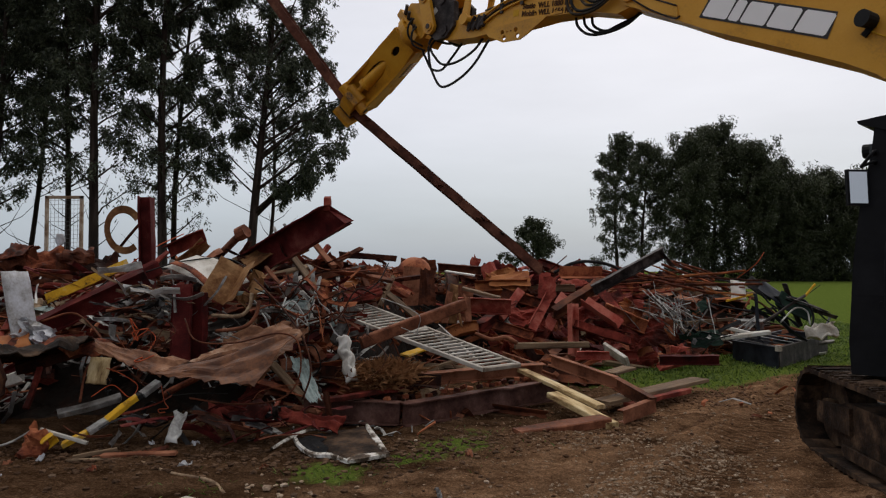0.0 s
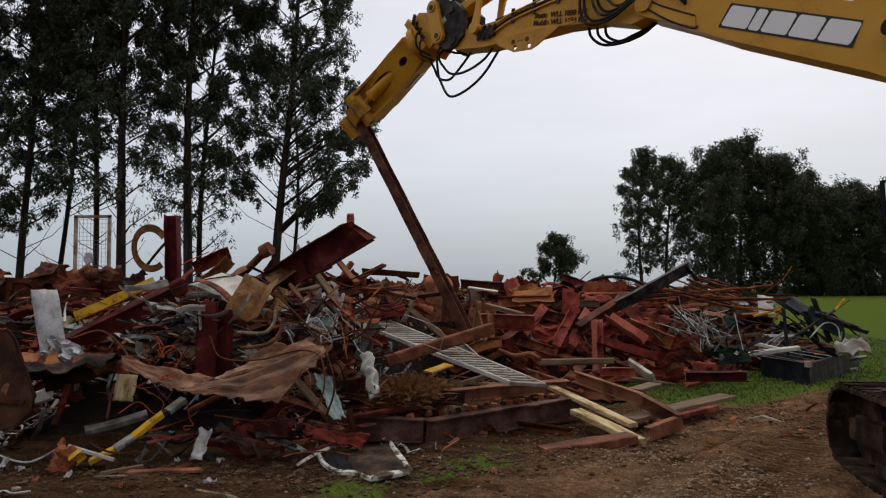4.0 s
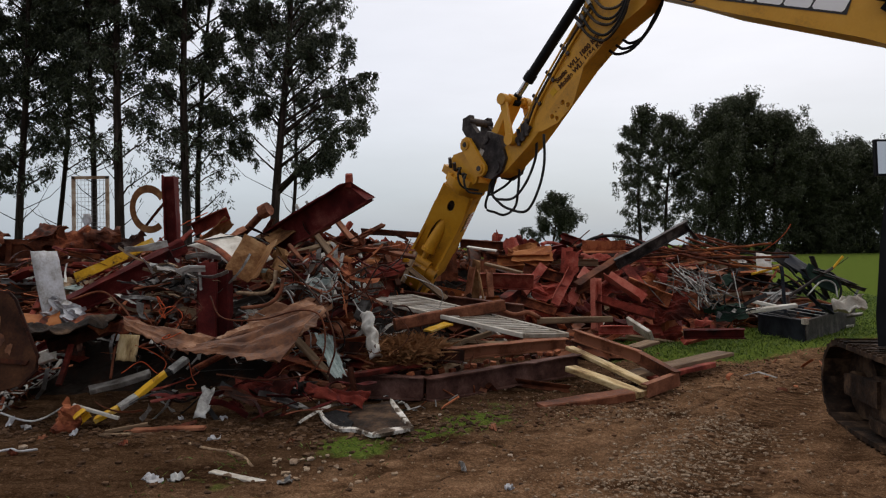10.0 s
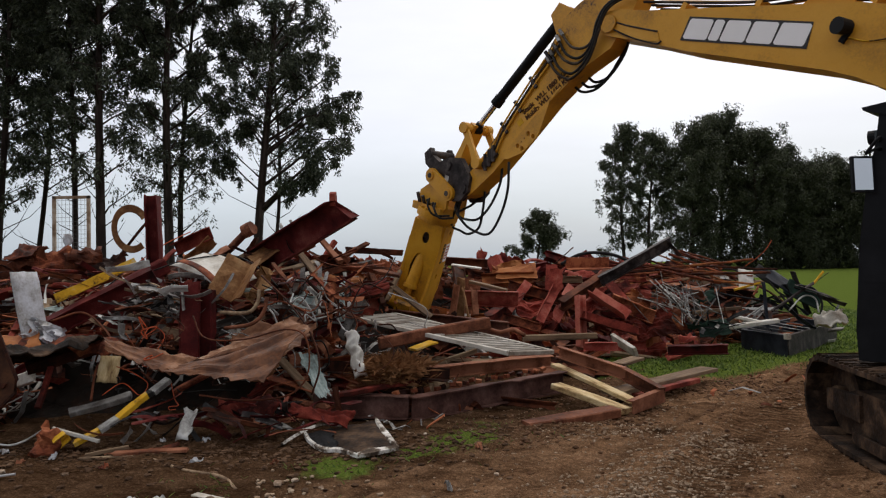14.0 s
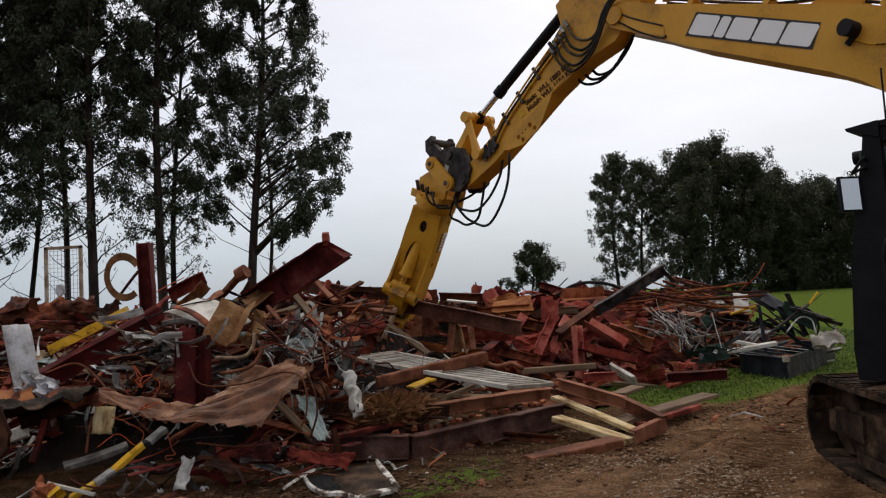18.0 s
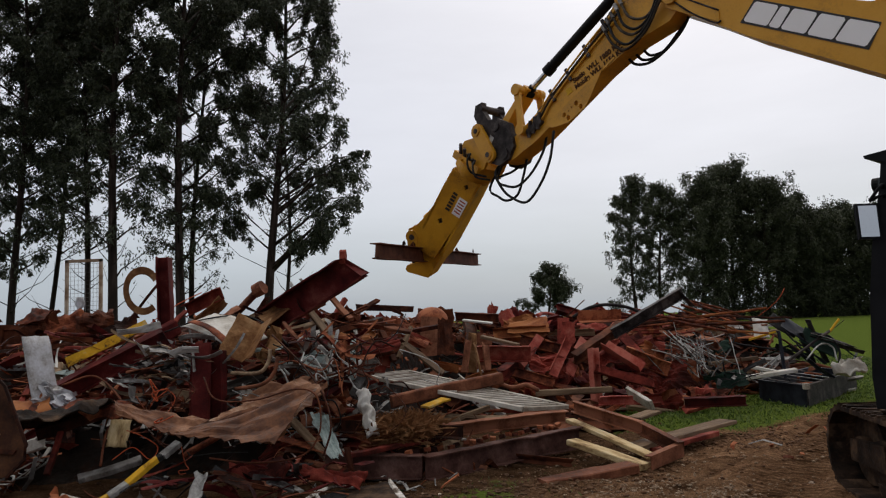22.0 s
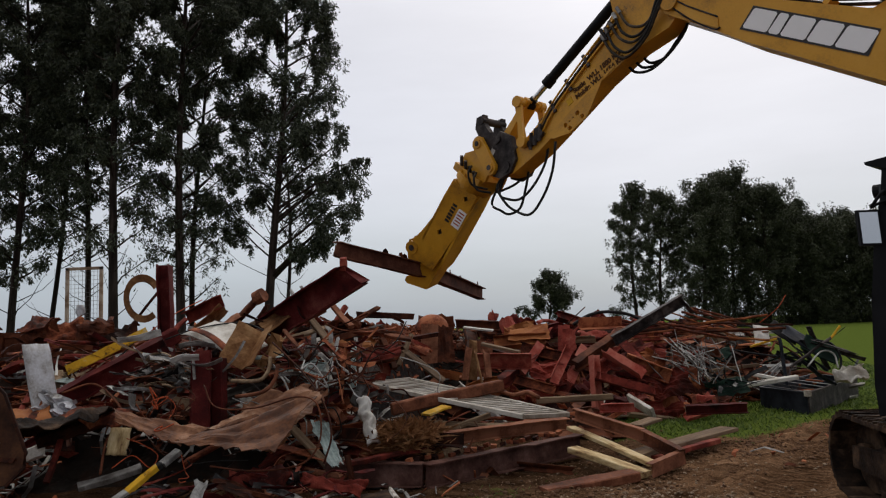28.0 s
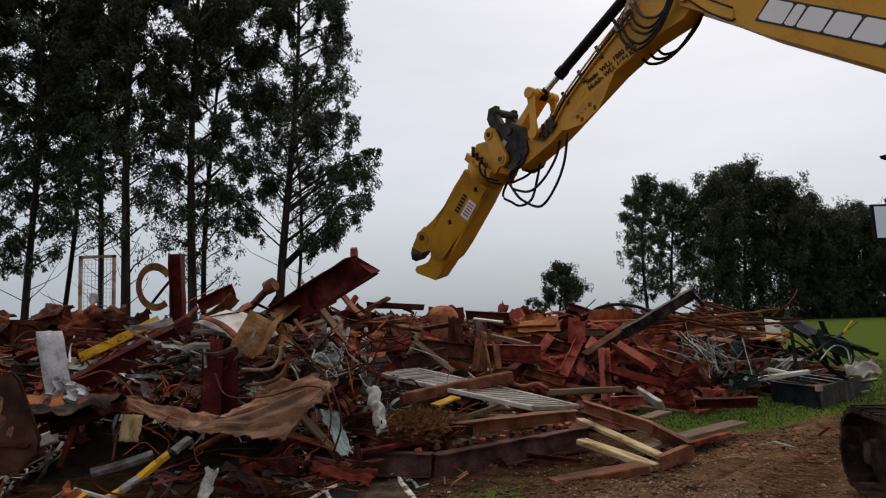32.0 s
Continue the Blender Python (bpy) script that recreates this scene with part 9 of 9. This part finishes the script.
    # poses of the cut beam's pieces: seconds, the cut's place, the way its axis points
    far_end = [
        (0.00, 0.31, 12.52, 2.88, 0.74, -0.15, -0.65),
        (0.50, 0.08, 12.44, 2.67, 0.65, -0.19, -0.73),
        (0.70, -0.40, 12.35, 2.36, 0.46, -0.22, -0.86),
        (1.00, -0.46, 12.36, 2.32, 0.43, -0.22, -0.87),
        (2.00, -0.51, 12.28, 2.32, 0.42, -0.25, -0.87),
        (3.00, -0.71, 12.06, 2.39, 0.42, -0.25, -0.87),
        (3.50, -0.73, 12.03, 2.42, 0.42, -0.25, -0.87),
        (5.50, -0.52, 11.35, 2.33, 0.53, -0.46, -0.71),
        (6.00, -0.52, 11.26, 2.16, 0.55, -0.49, -0.67),
        (6.60, -0.43, 11.28, 2.18, 0.58, -0.48, -0.66),
        (6.90, -0.63, 11.18, 2.29, 0.55, -0.49, -0.68),
        (7.00, -0.79, 11.09, 2.20, 0.55, -0.52, -0.65),
        (7.10, -0.68, 11.27, 1.95, 0.67, -0.45, -0.59),
        (7.20, -0.79, 11.43, 1.68, 0.74, -0.39, -0.55),
        (7.30, -0.89, 11.21, 1.49, 0.77, -0.51, -0.38),
        (7.50, -0.50, 11.21, 1.11, 0.80, -0.55, -0.21),
        (7.80, -0.80, 11.76, 0.86, 0.93, -0.36, -0.09),
        (17.60, -0.80, 11.76, 0.86, 0.93, -0.36, -0.09),
        (17.80, -0.54, 12.19, 1.25, 0.90, -0.38, -0.20),
        (18.00, -0.48, 12.19, 1.61, 0.91, -0.33, -0.23),
        (18.20, -0.54, 12.20, 1.99, 0.91, -0.31, -0.26),
        (18.40, -0.54, 12.22, 2.27, 0.90, -0.32, -0.31),
        (18.60, -0.49, 12.22, 2.47, 0.89, -0.32, -0.31),
        (19.00, -0.43, 12.22, 2.88, 0.87, -0.31, -0.38),
        (19.50, -0.72, 12.33, 2.89, 0.80, -0.31, -0.52),
        (20.00, -0.68, 12.31, 3.17, 0.78, -0.33, -0.53),
        (20.50, -0.59, 12.37, 2.82, 0.61, -0.58, -0.54),
        (20.80, -0.58, 12.54, 2.89, 0.43, -0.71, -0.56),
        (21.10, -0.62, 12.55, 2.97, 0.25, -0.83, -0.49),
        (21.40, -0.70, 12.55, 2.94, 0.10, -0.90, -0.42),
        (21.70, -0.65, 12.55, 2.86, -0.05, -0.97, -0.22),
        (22.00, -0.55, 12.57, 2.84, -0.38, -0.92, -0.03),
        (22.30, -0.54, 12.53, 2.72, -0.51, -0.86, 0.08),
        (22.60, -0.54, 12.51, 2.69, -0.51, -0.85, 0.12),
        (23.00, -0.54, 12.51, 2.69, -0.52, -0.85, 0.11),
        (24.00, -0.54, 12.51, 2.69, -0.53, -0.84, 0.11),
        (25.50, -0.54, 12.51, 2.69, -0.50, -0.85, 0.15),
        (27.50, -0.55, 12.50, 2.69, -0.65, -0.74, 0.19),
        (28.00, -0.55, 12.50, 2.68, -0.76, -0.62, 0.18),
        (28.40, -0.55, 12.49, 2.68, -0.94, -0.33, 0.10),
        (28.70, -0.55, 12.49, 2.68, -0.98, -0.19, 0.08),
        (29.00, -0.55, 12.49, 2.68, -0.98, -0.19, 0.09),
        (29.50, -0.55, 12.49, 2.68, -0.98, -0.20, 0.09),
        (30.00, -0.55, 12.49, 2.68, -0.97, -0.20, 0.14),
        (30.50, -0.55, 12.50, 2.68, -0.95, -0.21, 0.24),
        (31.00, -0.55, 12.50, 2.69, -0.94, -0.21, 0.27),
        (31.10, -0.55, 12.50, 2.69, -0.95, -0.21, 0.23),
        (31.20, -0.59, 12.00, 2.61, -0.91, -0.41, 0.01),
        (31.40, -0.74, 11.80, 2.30, -0.80, -0.50, -0.32),
        (31.60, -0.40, 11.70, 1.64, -0.81, -0.50, -0.31),
        (31.75, -0.41, 11.70, 1.14, -0.84, -0.54, -0.09),
        (32.00, -0.41, 11.70, 1.14, -0.84, -0.54, -0.09),
    ]
    near_end = [
        (0.00, 0.31, 12.52, 2.88, 0.74, -0.15, -0.65),
        (0.50, 0.08, 12.44, 2.67, 0.65, -0.19, -0.73),
        (0.70, -0.40, 12.35, 2.36, 0.46, -0.22, -0.86),
        (1.00, -0.46, 12.36, 2.32, 0.43, -0.22, -0.87),
        (2.00, -0.51, 12.28, 2.32, 0.42, -0.25, -0.87),
        (3.00, -0.71, 12.06, 2.39, 0.42, -0.25, -0.87),
        (3.50, -0.73, 12.03, 2.42, 0.42, -0.25, -0.87),
        (5.50, -0.52, 11.35, 2.33, 0.53, -0.46, -0.71),
        (6.00, -0.52, 11.26, 2.16, 0.55, -0.49, -0.67),
        (6.60, -0.43, 11.28, 2.18, 0.58, -0.48, -0.66),
        (6.90, -0.63, 11.18, 2.29, 0.55, -0.49, -0.68),
        (7.00, -0.79, 11.09, 2.20, 0.55, -0.52, -0.65),
        (7.10, -0.68, 11.27, 1.95, 0.67, -0.45, -0.59),
        (7.20, -0.79, 11.43, 1.68, 0.74, -0.39, -0.55),
        (7.30, -0.89, 11.21, 1.49, 0.77, -0.51, -0.38),
        (7.50, -0.50, 11.21, 1.11, 0.80, -0.55, -0.21),
        (7.80, -0.80, 11.76, 0.86, 0.93, -0.36, -0.09),
        (17.60, -0.80, 11.76, 0.86, 0.93, -0.36, -0.09),
        (17.80, -0.54, 12.19, 1.25, 0.90, -0.38, -0.20),
        (18.00, -0.48, 12.19, 1.61, 0.91, -0.33, -0.23),
        (18.20, -0.54, 12.20, 1.99, 0.91, -0.31, -0.26),
        (18.40, -0.54, 12.22, 2.27, 0.90, -0.32, -0.31),
        (18.60, -0.49, 12.22, 2.47, 0.89, -0.32, -0.31),
        (19.00, -0.43, 12.22, 2.88, 0.87, -0.31, -0.38),
        (19.50, -0.72, 12.33, 2.89, 0.80, -0.31, -0.52),
        (20.00, -0.68, 12.31, 3.17, 0.78, -0.33, -0.53),
        (20.50, -0.59, 12.37, 2.82, 0.61, -0.58, -0.54),
        (20.80, -0.58, 12.54, 2.89, 0.43, -0.71, -0.56),
        (21.10, -0.62, 12.55, 2.97, 0.25, -0.83, -0.49),
        (21.40, -0.70, 12.55, 2.94, 0.10, -0.90, -0.42),
        (21.70, -0.65, 12.55, 2.86, -0.05, -0.97, -0.22),
        (22.00, -0.55, 12.57, 2.84, -0.38, -0.92, -0.03),
        (22.30, -0.54, 12.53, 2.72, -0.51, -0.86, 0.08),
        (22.60, -0.54, 12.51, 2.69, -0.51, -0.85, 0.12),
        (23.00, -0.54, 12.51, 2.69, -0.52, -0.85, 0.11),
        (24.00, -0.54, 12.51, 2.69, -0.53, -0.84, 0.11),
        (25.50, -0.54, 12.51, 2.69, -0.50, -0.85, 0.15),
        (27.50, -0.55, 12.50, 2.69, -0.52, -0.84, 0.16),
        (28.00, -0.55, 12.50, 2.68, -0.40, -0.90, 0.13),
        (28.40, -0.55, 12.49, 2.68, -0.37, -0.91, 0.17),
        (28.70, -0.55, 12.49, 2.68, -0.31, -0.93, 0.21),
        (28.80, -0.30, 12.10, 2.44, -0.43, -0.83, 0.36),
        (28.90, -0.43, 12.00, 2.41, -0.43, -0.74, 0.52),
        (29.00, -0.58, 12.00, 2.31, -0.40, -0.57, 0.71),
        (29.10, -0.54, 12.00, 2.13, -0.38, -0.46, 0.80),
        (29.20, -0.66, 12.00, 1.72, -0.52, -0.52, 0.68),
        (29.35, -0.77, 11.60, 1.28, -0.79, -0.61, 0.12),
        (32.00, -0.77, 11.60, 1.28, -0.79, -0.61, 0.12),
    ]
    first_cut = [
        (0.00, -1.55, 12.90, 4.51, -0.59, 0.04, 0.81),
        (0.50, -1.55, 12.90, 4.51, -0.58, 0.04, 0.81),
        (0.62, -1.55, 12.90, 4.51, -0.58, 0.04, 0.82),
        (0.72, -1.67, 12.90, 4.36, -0.77, 0.00, 0.64),
        (0.80, -1.87, 12.90, 3.47, -0.71, 0.00, 0.71),
        (0.90, -2.05, 13.00, 3.02, -0.72, 0.00, 0.69),
        (1.00, -2.53, 13.00, 2.61, -0.73, 0.00, 0.68),
        (1.10, -2.91, 13.10, 2.23, -0.80, 0.00, 0.60),
        (1.25, -3.07, 13.30, 1.72, -0.94, 0.05, 0.30),
        (1.40, -3.05, 13.40, 1.66, -0.99, 0.08, 0.01),
        (32.00, -3.05, 13.40, 1.66, -0.99, 0.08, 0.01),
    ]
    # held on edge at first, the beam rolls over as it falls
    for ob, keys in ((beam_far_end, far_end), (beam_near_end, near_end), (beam_first_cut, first_cut)):
        walk(ob, [(t, aim((x, y, z), (x + u, y + v, z + w), 80 if ob is beam_first_cut else interp(t, (6.8, 7.2), (80, 0)))) for t, x, y, z, u, v, w in keys])
    walk(grille, [(t, aim(a, b, r)) for t, a, b, r in ((0, (-1.45, 10.60, 1.20), (0.68, 8.60, 0.58), 4), (3.5, (-1.45, 10.60, 1.20), (0.68, 8.60, 0.58), 4), (5.0, (-1.41, 10.40, 1.39), (0.75, 8.50, 0.56), -22), (7.0, (-1.41, 10.40, 1.39), (0.75, 8.50, 0.56), -22), (7.35, (-1.04, 10.20, 1.00), (0.86, 7.90, 0.74), 1), (SECONDS, (-1.04, 10.20, 1.00), (0.86, 7.90, 0.74), 1))])
    walk(cross_beam, [(t, aim(a, b)) for t, a, b in ((0, (-0.97, 8.70, 0.85), (0.39, 9.30, 1.32)), (3.5, (-0.97, 8.70, 0.85), (0.39, 9.30, 1.32)), (5.0, (-0.87, 8.60, 0.77), (0.52, 9.00, 0.93)), (7.0, (-0.87, 8.60, 0.77), (0.52, 9.00, 0.93)), (7.4, (-0.84, 8.60, 0.79), (0.45, 9.10, 0.97)), (SECONDS, (-0.84, 8.60, 0.79), (0.45, 9.10, 0.97)))])
    walk(upper_plank, [(t, aim(a, b)) for t, a, b in ((0, (1.01, 10.00, 0.38), (1.91, 8.30, 0.11)), (3.5, (1.01, 10.00, 0.38), (1.91, 8.30, 0.11)), (5.0, (1.41, 10.00, 0.31), (2.09, 8.40, 0.10)), (SECONDS, (1.41, 10.00, 0.31), (2.09, 8.40, 0.10)))])
    walk(lower_plank, [(t, aim(a, b)) for t, a, b in ((0, (1.34, 9.00, 0.19), (1.79, 8.10, 0.04)), (3.5, (1.34, 9.00, 0.19), (1.79, 8.10, 0.04)), (5.0, (1.29, 9.10, 0.18), (1.93, 8.20, 0.04)), (SECONDS, (1.29, 9.10, 0.18), (1.93, 8.20, 0.04)))])


motions()
